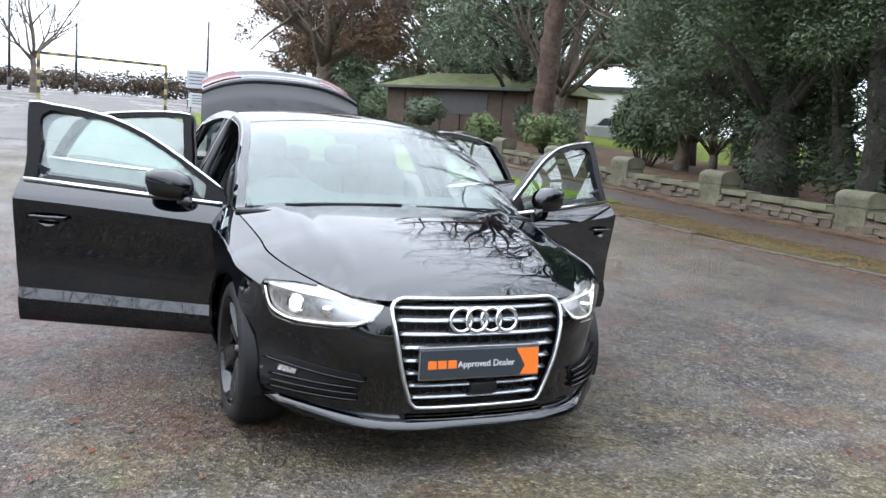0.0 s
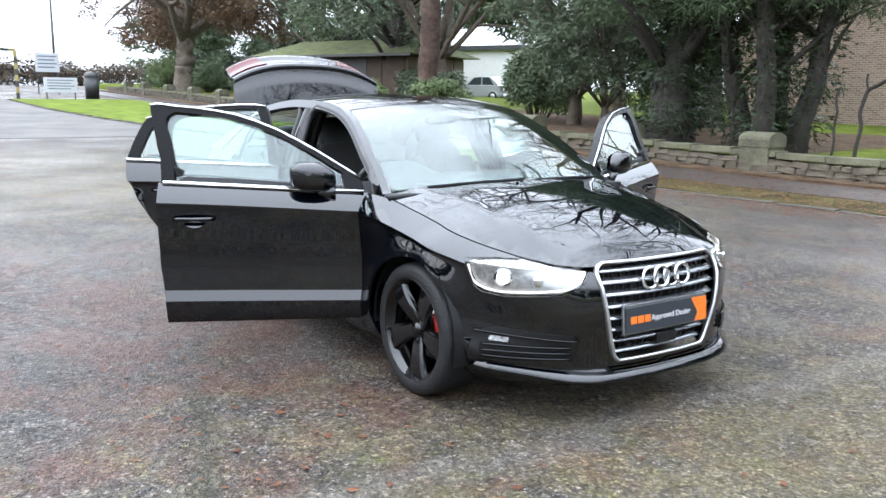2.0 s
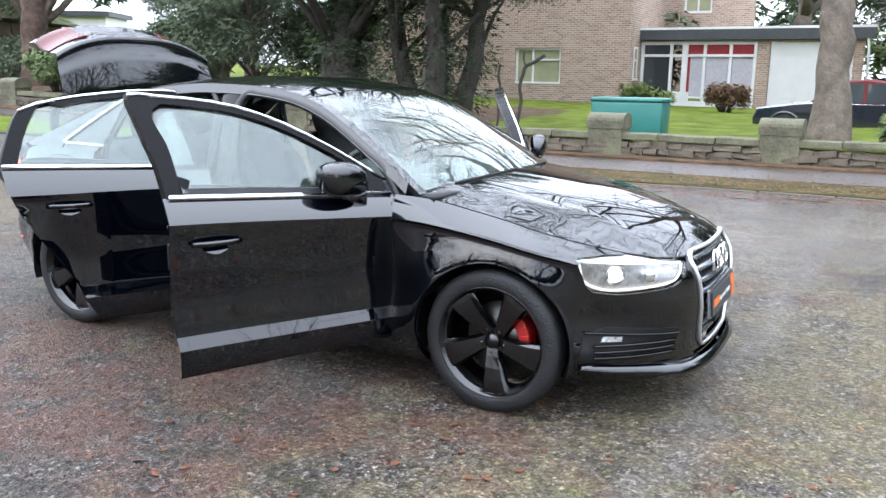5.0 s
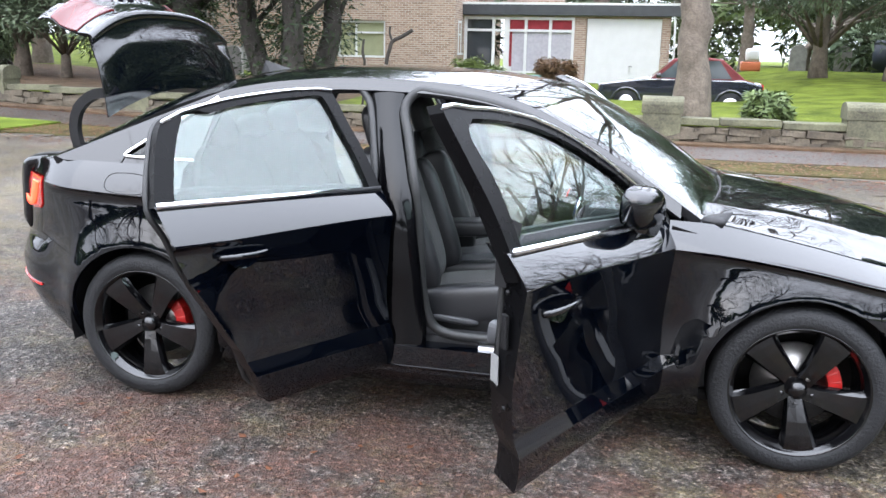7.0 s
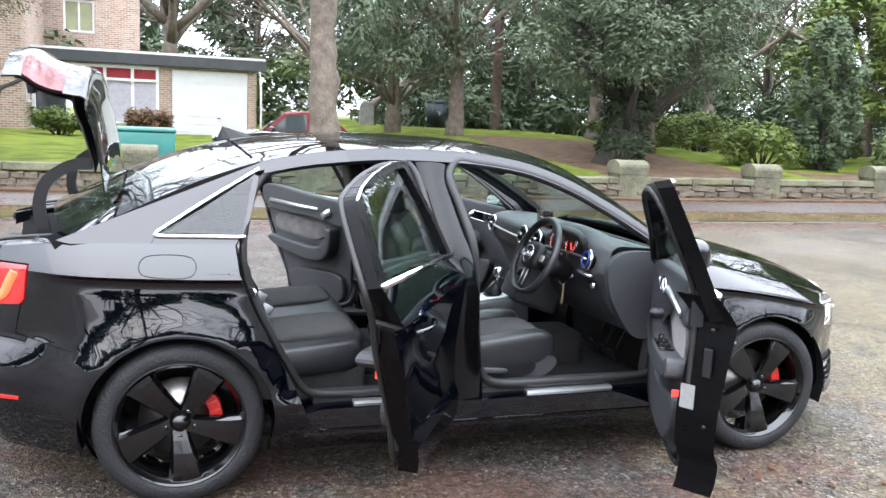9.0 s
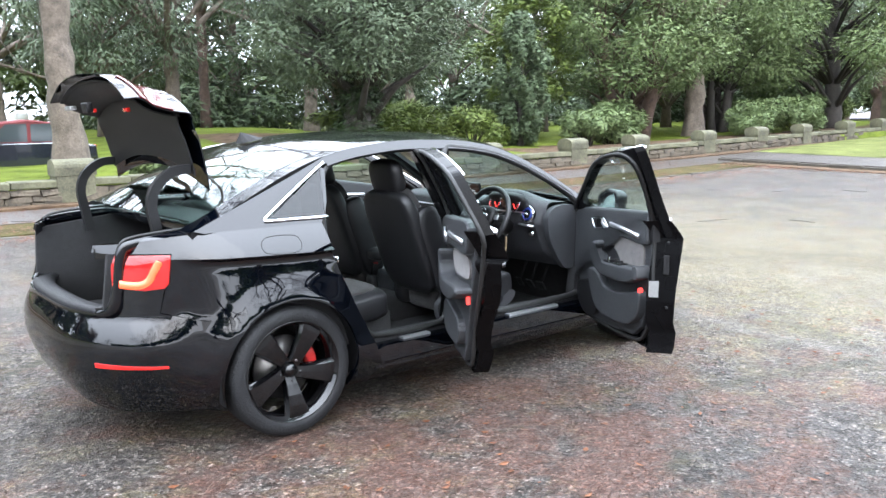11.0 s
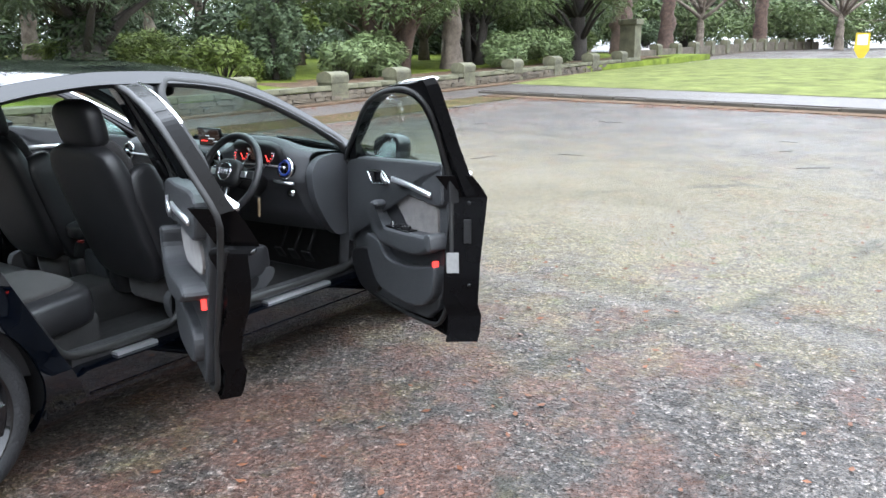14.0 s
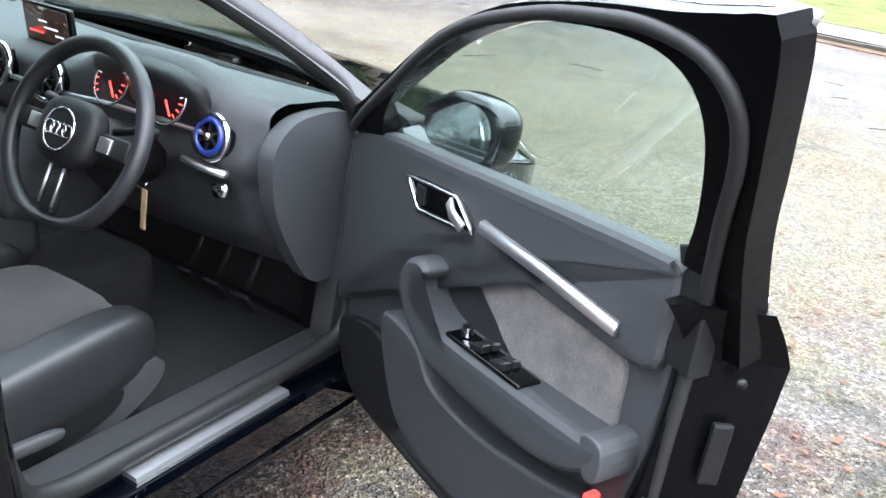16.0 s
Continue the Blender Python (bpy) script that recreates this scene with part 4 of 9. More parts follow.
for k, (x, y) in enumerate(((42, 26), (52, 28), (62, 27), (72, 22), (84, 16), (90, 4), (84, -10), (70, -20))):
    at(leafy_tree("distant dark evergreen beyond the green", 60 + k, 10 + k % 4, 0.35, 2.0, 4.6, (M_YEW, M_HOLLY, M_SPRUCE)[k % 3], 5500, M_BARK_DARK, low=1.5, size=0.19), x, y, rise(x, y))
at(bare_tree("huge bare tree rising behind the hollies", 90, 21, 0.5, 6.0, M_BARK_DARK, limbs=12, reach=1.0, levels=4), -12.6, 18.2)
at(bare_tree("tall bare tree with a broad crown by the churchyard wall", 91, 16, 0.36, 5.0, M_BARK, limbs=7, reach=1.0, levels=4), 26.0, 15.6)
at(bare_tree("bare tree standing alone on the green", 92, 13, 0.32, 2.8, M_BARK, limbs=7, reach=1.0, levels=3), 34.0, -3.5)
# trees behind the camera, which the paintwork mirrors
mirrored = [bare_tree("tall bare tree on the other side of the car park", 80 + k, 12 + k, 0.34, 2.2, M_BARK_DARK, limbs=5, reach=1.1, levels=4, spread=0.7) for k in range(2)]
for k, (x, y) in enumerate(((-15, -20.5), (4.5, -20.0))):
    at(mirrored[k], x, y)
for k, (x, y, turn) in enumerate(((-25, -21, 70), (-5.5, -22, 140), (13.5, -20.5, 200), (22, -18, 290))):
    copy_thing(mirrored[k % 2], pose(x, y, lawn(x, y) if y > 11 else rise(x, y), 0, 0, turn))

for k, (x, y, rx, ry, h, lf, n, lab) in enumerate((
        (-19.5, 13.0, 1.6, 0.9, 1.3, M_HOLLY, 6000, "clipped laurel bush behind the wall"), (-23.5, 12.6, 1.4, 0.8, 1.2, M_HOLLY, 5000, "clipped laurel bush behind the wall"),
        (-31, 13.2, 1.8, 1.0, 1.8, M_SPRUCE, 6000, "grey-green bush behind the wall"),
        (13.5, 21, 2.4, 0.9, 1.0, M_BRIGHT, 6000, "low variegated hedge on the lawn"), (17.8, 14.0, 0.9, 0.9, 1.2, M_HOLLY, 4500, "glossy evergreen shrub behind the wall"),
        (20.5, 20.5, 1.8, 0.9, 1.1, M_HOLLY, 5000, "glossy evergreen shrub behind the wall"), (23.6, 22.5, 0.8, 0.7, 1.0, M_BRIGHT, 2500, "yellow-green shrub in the churchyard"),
        (26.6, 13.3, 1.3, 0.8, 1.3, M_HOLLY, 5500, "glossy evergreen shrub behind the wall"), (30.4, 13.4, 1.7, 0.8, 1.5, M_HOLLY, 7000, "glossy evergreen shrub behind the wall"),
        (37.8, 15.6, 1.0, 0.9, 1.4, M_BRIGHT, 4000, "rounded bright green shrub by the gate"), (58, 20, 5, 1.5, 2.2, M_YEW, 6000, "dark clipped hedge beyond the green"),
        (-4.6, 23.5, 0.9, 0.6, 0.9, M_BRIGHT, 2500, "straggling garden shrub by the house"), (-2.2, 23.8, 0.8, 0.5, 1.0, M_BROWNLEAF, 2200, "rust-coloured garden shrub by the house"),
        (2.9, 12.4, 0.6, 0.4, 0.6, M_HOLLY, 1500, "small green shrub behind the wall"))):
    at(shrub(lab, 100 + k, rx, ry, h, lf, n, 0.06 if x < 40 else 0.11), x, y)

# the wooded distance that closes the view


def far_wood(name, label, spots, count, size, leaf, seed):
    """One mass of far foliage: clumps along a line, uneven at the top."""
    rng = random.Random(seed)
    cl = []
    for x0, y0, x1, y1, h, w, n in spots:
        for k in range(n):
            f = rng.random()
            z = rng.uniform(0.3, 1.0) ** 0.9 * h * rng.uniform(0.6, 1.05)
            c = (x0 + (x1 - x0) * f + rng.gauss(0, w), y0 + (y1 - y0) * f + rng.gauss(0, w), rise(x0, y0) + z)
            q = rng.uniform(0.8, 1.9)
            cl.append((c, (q, q, q * 0.6)))
    return tagged(put(name, leaf_cloud(name, cl, count, size, leaf, seed)), label, "wood", kind="stuff")


far_wood("far_wood", "dark evergreen wood behind the churchyard", [(-4, 47, 40, 44, 13, 2, 190), (40, 44, 80, 34, 13, 2, 130), (80, 34, 104, 4, 13, 2, 110), (104, 4, 96, -46, 12, 2, 110)], 44000, 0.28, M_SPRUCE, 7)
far_wood("far_thicket", "grey-green thicket behind the churchyard", [(0, 43, 50, 38, 4.5, 1.5, 120), (50, 38, 96, 10, 4.5, 1.5, 120), (96, 10, 92, -46, 4, 1.5, 90)], 26000, 0.23, M_HOLLY, 8)
far_wood("far_copse", "dark copse beyond the shed and car", [(-80, 36, -22, 30, 12, 2.5, 150), (-22, 34, -12, 40, 11, 2, 50), (-96, 26, -64, 24, 10, 2, 80)], 34000, 0.27, M_YEW, 9)
far_wood("brown_hedge", "leafless brown field hedge beyond the barrier", [(-84, -46, -74, 22, 1.7, 0.35, 420)], 30000, 0.16, M_HEDGE_DRY, 10)
# a dark foliage mass stands in for the fence behind the trees
far_wood("fence_foliage", "dark foliage in place of the fence behind the trees", [(-62, 15.5, -40, 20.5, 2.3, 0.4, 170)], 22000, 0.11, M_YEW, 31)
far_wood("brown_copse", "withered brown trees beyond the shed", [(-66, 13, -44, 18, 14, 1.8, 110)], 34000, 0.12, M_BROWNLEAF, 11)
for k, (x, y, h) in enumerate(((8, 24, 13), (14, 25, 12), (20, 26.5, 13), (26, 24, 12), (5, 36, 14), (38, 24, 14), (47, 22, 14))):
    at(bare_tree("bare tree with fine twigs in the churchyard", 140 + k, h, 0.26, 3.5, M_BARK, limbs=8, reach=0.7, levels=3), x, y)
for k, (x, y) in enumerate(((6, 25), (13, 19.5), (27, 21), (33, 22), (40, 18))):
    at(leafy_tree("grey-green conifer with hanging boughs", 160 + k, 9 + k % 2, 0.25, 2.2, 3.2, M_SPRUCE, 17000, M_BARK, size=0.085, low=2.0, clumps=70, droop=0.9), x, y)

# beds of earth and dead leaves under the trees


def planting_bed(x0, x1, y0, y1, seed):
    rng = random.Random(seed)
    nx, ny = int((x1 - x0) / 0.8), int((y1 - y0) / 0.8)
    wob = [rng.uniform(-0.6, 0.6) for _ in range(nx + 1)]
    verts, faces = [], []
    for i in range(nx + 1):
        for j in range(ny + 1):
            x, y = x0 + (x1 - x0) * i / nx, y0 + (y1 + wob[i] - y0) * j / ny
            inside = smooth(0, 2, i) * smooth(0, 2, nx - i) * smooth(0, 1.5, ny - j)
            verts.append((x, y, lawn(x, y) - 0.03 + (0.06 + rng.uniform(0, 0.035)) * inside))
    for i in range(nx):
        for j in range(ny):
            a = i * (ny + 1) + j
            faces.append((a, a + ny + 1, a + ny + 2, a + 1))
    return tagged(put("planting_bed", mesh_of("planting_bed", verts, faces, M_LITTER)), "bed of dark earth and dead leaves under trees", "planting bed", kind="structure")


planting_bed(-44, -5.2, 11.9, 21, 1)
planting_bed(13.5, 42, 11.9, 15.2, 2)
planting_bed(7.4, 13.6, 12.2, 25.0, 3)
for k, (x, y, rx, ry, h, lf, n, lab) in enumerate((
        (-16.2, 14.6, 2.2, 0.9, 2.4, M_YEW, 9000, "tall dark holly thicket behind the wall"), (-11.8, 15.8, 2.4, 1.0, 2.8, M_YEW, 10000, "tall dark holly thicket behind the wall"),
        (-26.5, 17.0, 2.4, 1.0, 1.8, M_SPRUCE, 7000, "grey-green bush behind the wall"), (-41.0, 14.5, 2.6, 1.0, 1.9, M_YEW, 6000, "dark rounded bush beyond the shed"), (-46.5, 14.0, 3.0, 1.0, 2.1, M_YEW, 6500, "dark rounded bush beyond the shed"), (-53.0, 13.5, 3.2, 1.1, 2.2, M_HOLLY, 6500, "broad evergreen bush beyond the shed"),
        (14.6, 16.0, 1.4, 0.9, 1.3, M_BRIGHT, 5000, "pale variegated shrub behind the wall"), (19.4, 14.4, 1.3, 0.8, 1.3, M_HOLLY, 6000, "glossy evergreen shrub behind the wall"),
        (21.2, 15.6, 1.5, 0.9, 1.5, M_HOLLY, 6500, "glossy evergreen shrub behind the wall"), (25.0, 18.5, 1.8, 0.9, 1.6, M_YEW, 6500, "dark rounded shrub in the churchyard"),
        (28.4, 14.2, 1.5, 0.9, 1.5, M_HOLLY, 7000, "glossy evergreen shrub behind the wall"), (32.6, 14.6, 1.4, 0.9, 1.6, M_HOLLY, 7000, "glossy evergreen shrub behind the wall"),
        (18.0, 24.0, 2.2, 1.0, 1.5, M_BRIGHT, 6000, "yellow-green shrub in the churchyard"), (31.0, 24.0, 2.6, 1.0, 1.8, M_YEW, 7000, "dark rounded shrub in the churchyard"),
        (40.5, 19.0, 2.4, 1.0, 2.0, M_HOLLY, 6500, "broad evergreen shrub beyond the gate"), (48.0, 20.5, 3.0, 1.0, 2.2, M_YEW, 6500, "broad evergreen shrub beyond the gate"))):
    at(shrub(lab, 300 + k, rx, ry, h, lf, n, 0.065 if x < 38 else 0.10), x, y)
far_wood("far_scrub", "green scrub behind the far trees", [(44, 24, 62, 22, 4.5, 1.2, 90), (62, 22, 84, 8, 4.5, 1.5, 110), (84, 8, 88, -34, 4.5, 1.5, 110)], 32000, 0.17, M_HOLLY, 21)
far_wood("far_grove", "hazy evergreen grove beyond the green", [(46, 30, 70, 26, 9, 2, 90), (72, 24, 92, 0, 9, 2, 110)], 30000, 0.23, M_SPRUCE, 22)
for k, (x, y, h) in enumerate(((50, 21, 13), (58, 22, 14), (61, 17, 12), (72, 16, 14), (70, 9, 12), (80, 2, 13), (-27, 18, 12), (-45, 21, 13), (-19, 21, 12))):
    at(bare_tree("bare tree with fine twigs beyond the wall", 340 + k, h, 0.3, 3.0, M_BARK, limbs=9, reach=0.75, levels=3), x, y, rise(x, y))
far_wood("back_thicket", "dense low evergreen thicket across the churchyard", [(-14, 31, -6, 30, 3.2, 0.8, 40), (8, 33, 48, 28, 3.2, 0.9, 170)], 34000, 0.15, M_YEW, 23)
# never in view: added so that the car's flanks mirror something dark
far_wood("unseen_hedge", "unseen dark hedge added to darken what the paintwork mirrors", [(-50, -25, 40, -26, 3.2, 0.9, 260), (-58, -30, -56, -8, 4, 1.5, 60)], 36000, 0.26, M_YEW, 24)

# ---- the black saloon: its surfaces ----
# The car stands with its nose to +x, its right side at -y, midway between the axles at the origin.
AXLE, HUB_Z, ARCH_R = 1.3185, 0.317, 0.352


def plan_table():
    """Half of the body's outline from above, by arc length, from the tail to the nose."""
    rows = []
    for k in range(240, 0, -1):
        a = math.pi / 2 * k / 240
        rows.append((-1.10 - 1.13 * math.sin(a) ** (2 / 3.1), 0.893 * math.cos(a) ** (2 / 3.1)))
    for k in range(0, 30):
        rows.append((-1.10 + 2.05 * k / 30, 0.893))
    for k in range(0, 241):
        a = math.pi / 2 * k / 240
        rows.append((0.95 + 1.175 * math.sin(a) ** (2 / 2.75), 0.893 * math.cos(a) ** (2 / 2.75)))
    xy = np.array(rows)
    xy[:, 1] = np.maximum(xy[:, 1], 0)
    s = np.concatenate([[0], np.cumsum(np.linalg.norm(np.diff(xy, axis=0), axis=1))])
    s += 0 - np.interp(0.0, xy[:, 0], s)
    d = np.gradient(xy, axis=0)
    d /= np.linalg.norm(d, axis=1)[:, None] + 1e-12
    return s, xy[:, 0], xy[:, 1], -d[:, 1], d[:, 0]


PS, PX, PY, PNX, PNY = plan_table()
S_NOSE, S_TAIL = float(PS[-1]), float(PS[0])


def s_at_y(y, front=True):
    """Arc length at which the outline has come in to the half width y."""
    half = PS > 0.9 if front else PS < -1.0
    yy, ss = PY[half], PS[half]
    o = np.argsort(yy)
    return float(np.interp(y, yy[o], ss[o]))


def crease(s):
    """Height of the shoulder crease."""
    s = abs(s) if s > 0 else s
    return max(0.69, 0.846 - 0.032 * s - 0.16 * max(0, s - 0.95) ** 1.6 + 0.026 * smooth(-1.3, -0.3, s) * (1 - smooth(-0.2, 1.2, s)))


def belt(s):
    """Height of the upper edge of the body side: window sill, wing top, deck edge."""
    return lerp(((-2.75, 0.955), (-2.3, 0.965), (-2.0, 0.985), (-1.75, 1.012), (-1.4, 1.014), (0.8, 0.919), (0.95, 0.912), (1.2, 0.868), (1.5, 0.805),
                 (1.75, 0.752), (2.0, 0.712), (2.25, 0.692), (2.45, 0.705), (2.9, 0.712)), s)


def inset(s, z):
    zt, zb = crease(s), belt(s)
    if z <= zt:
        v = (z - 0.14) / (zt - 0.14)
        d = lerp(((0.0, 0.13), (0.07, 0.075), (0.14, 0.048), (0.225, 0.026), (0.31, 0.024), (0.42, 0.040), (0.55, 0.046), (0.75, 0.027), (1.0, 0.0)), v)
        on = smooth(0.86, 0.76, s) * smooth(-1.0, -0.82, s)
        if on > 0:
            if v < 0.325:
                e = lerp(((0.0, 0.13), (0.07, 0.07), (0.14, 0.040), (0.225, 0.020), (0.325, 0.014)), v)
            elif v < 0.398:
                e = 0.014 + 0.020 * (v - 0.325) / 0.073
            else:
                e = lerp(((0.398, 0.034), (0.55, 0.036), (0.75, 0.023), (1.0, 0.0)), v)
            d = d * (1 - on) + e * on
        # wings and quarters tuck in under the crease and swell out again above the wheels
        off = max(smooth(0.80, 1.10, s) * smooth(1.74, 1.46, s), smooth(-0.88, -1.15, s) * smooth(-1.90, -1.62, s))
        if off > 0:
            e = lerp(((0.0, 0.13), (0.07, 0.075), (0.14, 0.048), (0.225, 0.022), (0.34, 0.003), (0.44, -0.005), (0.52, -0.004), (0.60, 0.003), (0.70, 0.012), (0.80, 0.0215), (0.90, 0.031), (0.955, 0.036), (0.978, 0.030), (1.0, 0.0)), v)
            d = d * (1 - off) + e * off
    else:
        u = (z - zt) / max(0.02, zb - zt)
        top = 0.074 + 0.05 * smooth(0.7, 1.3, s) - 0.02 * smooth(-1.5, -2.0, s)
        d = top * (0.72 * u + 0.28 * u * u)
    wf, wr = smooth(1.72, 2.25, s), smooth(-1.62, -2.02, s)
    if wf > 0:
        f = lerp(((0.14, 0.13), (0.185, 0.02), (0.21, 0.0), (0.235, 0.03), (0.30, 0.028), (0.5, 0.006), (0.6, 0.016), (0.67, 0.05), (0.74, 0.10)), z)
        d = d * (1 - wf) + f * wf
    if wr > 0:
        r = lerp(((0.14, 0.18), (0.22, 0.11), (0.32, 0.05), (0.44, 0.008), (0.52, 0.0), (0.56, 0.006), (0.60, 0.018), (0.64, 0.036), (0.66, 0.046), (0.75, 0.048), (0.88, 0.054), (1.0, 0.085)), z)
        d = d * (1 - wr) + r * wr
    # the side swells out round the wheel arches
    for ax, swell in ((AXLE, 0.016), (-AXLE, 0.008)):
        q = math.hypot(s - ax, z - HUB_Z)
        d -= swell * smooth(0.51, 0.36, q) * smooth(0.20, 0.42, z)
        fore = smooth(0.0, 0.22, s - ax) if ax > 0 else 0.0
        d -= (0.008 + 0.026 * fore) * math.exp(-((q - 0.36) / (0.06 + 0.16 * fore)) ** 2) * smooth(0.12, 0.36, z)
    return d


def side(s, z, proud=0.0):
    """A point of the body side. Past the nose or tail it runs on to the other side."""
    flip = 1
    if s > S_NOSE:
        s, flip = 2 * S_NOSE - s, -1
    elif s < S_TAIL:
        s, flip = 2 * S_TAIL - s, -1
    x, y = float(np.interp(s, PS, PX)), float(np.interp(s, PS, PY))
    nx, ny = float(np.interp(s, PS, PNX)), float(np.interp(s, PS, PNY))
    d = inset(s, z) - proud
    return Vector((x - nx * d, -flip * (y - ny * d), z))


Z0 = 0.14


def v_of(s, z):
    q = s if s <= S_NOSE else 2 * S_NOSE - s
    q = q if q >= S_TAIL else 2 * S_TAIL - q
    zt, zb = crease(q), belt(q)
    return (z - Z0) / (zt - Z0) if z <= zt else 1 + (z - zt) / max(0.02, zb - zt)


def z_of(s, v):
    q = s if s <= S_NOSE else 2 * S_NOSE - s
    q = q if q >= S_TAIL else 2 * S_TAIL - q
    zt, zb = crease(q), belt(q)
    return Z0 + (zt - Z0) * v if v <= 1 else zt + max(0.02, zb - zt) * (v - 1)


RAIL = ((-1.78, 1.008), (-1.6, 1.078), (-1.4, 1.17), (-1.2, 1.255), (-1.0, 1.318), (-0.75, 1.362), (-0.45, 1.383), (-0.15, 1.376), (0.1, 1.346),
        (0.3, 1.285), (0.5, 1.187), (0.7, 1.068), (0.93, 0.92))
CROWN = ((-1.78, 0.035), (-1.4, 0.065), (-1.0, 0.055), (-0.4, 0.042), (0.1, 0.045), (0.4, 0.06), (0.7, 0.055), (0.93, 0.03))
BOW = ((-1.78, -0.13), (-1.2, -0.10), (-0.8, -0.03), (-0.3, 0.0), (0.0, 0.06), (0.25, 0.11), (0.93, 0.13))


def glass_y(x, z):
    """Half width of the cabin side at a height."""
    h = z - belt(min(x, 0.8))
    return 0.822 - 0.47 * h - 0.10 * max(0, h) ** 2 - 0.035 * smooth(-0.9, -1.9, x) - 0.03 * smooth(0.5, 0.95, x)


def cabin(x, z, proud=0.0):
    return Vector((x, -(glass_y(x, z) + proud), z + proud * 0.45))


def top(t, w, drop=0.0):
    """Roof and screens: t runs along the car, w from side (-1) to side (1)."""
    zr = lerp(RAIL, t)
    x = t + lerp(BOW, t) * (1 - w * w)
    return Vector((x, w * glass_y(t, zr), zr + lerp(CROWN, t) * (1 - abs(w) ** 2.3) - drop))


EDGE_S = steps(0.93, S_NOSE, 0.02)
EDGE = [side(s, belt(s)) for s in EDGE_S]
EDGE_X, EDGE_Y, EDGE_Z = [np.array([p[i] for p in EDGE]) for i in range(3)]
BONNET_MID = ((0.85, 0.985), (1.05, 0.968), (1.3, 0.938), (1.55, 0.895), (1.8, 0.832), (1.95, 0.775), (2.02, 0.735), (2.06, 0.708))


def bonnet(x, y):
    ye = float(np.interp(x, EDGE_X, -EDGE_Y))
    ze = float(np.interp(x, EDGE_X, EDGE_Z))
    u = min(1.0, abs(y) / max(ye, 0.02))
    z = ze + (max(ze, lerp(BONNET_MID, x)) - ze) * (1 - u ** 2.4)
    ridge = 0.50 + 0.16 * (1.6 - x)
    z += 0.009 * math.exp(-((abs(y) - ridge) / 0.05) ** 2) * smooth(2.0, 1.7, x) * smooth(1.0, 0.93, u)
    return Vector((x, y, z))


def dense(outline, d=0.03):
    out = []
    n = len(outline)
    for i in range(n):
        a, b = outline[i], outline[(i + 1) % n]
        k = max(1, round(math.dist(a, b) / d))
        out += [(a[0] + (b[0] - a[0]) * j / k, a[1] + (b[1] - a[1]) * j / k) for j in range(k)]
    return out


def patch(outline, fn, du=0.05, dv=0.05, thick=0.012, extra_v=(), extra_u=(), inner=None):
    """A skin over a 2D outline on the surface fn, with thickness, a rim and true surface normals."""
    bm = bmesh.new()
    bm.faces.new([bm.verts.new((u, v, 0)) for u, v in outline])
    us, vs = [p[0] for p in outline], [p[1] for p in outline]
    cuts_u = [min(us) + du * k for k in range(1, int((max(us) - min(us)) / du) + 1)] + list(extra_u)
    cuts_v = [min(vs) + dv * k for k in range(1, int((max(vs) - min(vs)) / dv) + 1)] + list(extra_v)
    for cuts, no in ((cuts_u, (1, 0, 0)), (cuts_v, (0, 1, 0))):
        for c in cuts:
            bmesh.ops.bisect_plane(bm, geom=bm.verts[:] + bm.edges[:] + bm.faces[:], dist=1e-5,
                                   plane_co=(c if no[0] else 0, c if no[1] else 0, 0), plane_no=no)
    bmesh.ops.triangulate(bm, faces=[f for f in bm.faces if len(f.verts) > 4])
    bm.verts.ensure_lookup_table()
    bm.verts.index_update()
    pts, nor = [], []
    e = 2e-3
    for v in bm.verts:
        u, w = v.co.x, v.co.y
        p = fn(u, w)
        n = (fn(u + e, w) - fn(u - e, w)).cross(fn(u, w + e) - fn(u, w - e))
        n = n.normalized() if n.length > 1e-12 else Vector((0, 0, 1))
        if n.dot(p - Vector((p.x * 0.75, 0, 0.55))) < 0:
            n = -n
        pts.append(p)
        nor.append(n)
    m = len(pts)
    inn = [inner(p, n) if inner else p - n * thick for p, n in zip(pts, nor)]
    faces, kinds = [], []
    for f in bm.faces:
        ids = [v.index for v in f.verts]
        a, b, c = pts[ids[0]], pts[ids[1]], pts[ids[2]]
        if (b - a).cross(c - a).dot(nor[ids[0]]) < 0:
            ids.reverse()
        faces.append(tuple(ids))
        kinds.append(0)
        faces.append(tuple(m + i for i in reversed(ids)))
        kinds.append(1)
    order = {}
    for f in faces[0::2]:
        for i in range(len(f)):
            order[(f[i], f[(i + 1) % len(f)])] = True
    for ed in bm.edges:
        if len(ed.link_faces) == 1:
            a, b = ed.verts[0].index, ed.verts[1].index
            if (a, b) not in order:
                a, b = b, a
            faces.append((b, a, m + a, m + b))
            kinds.append(2)
    bm.free()
    return pts + inn, faces, kinds, nor


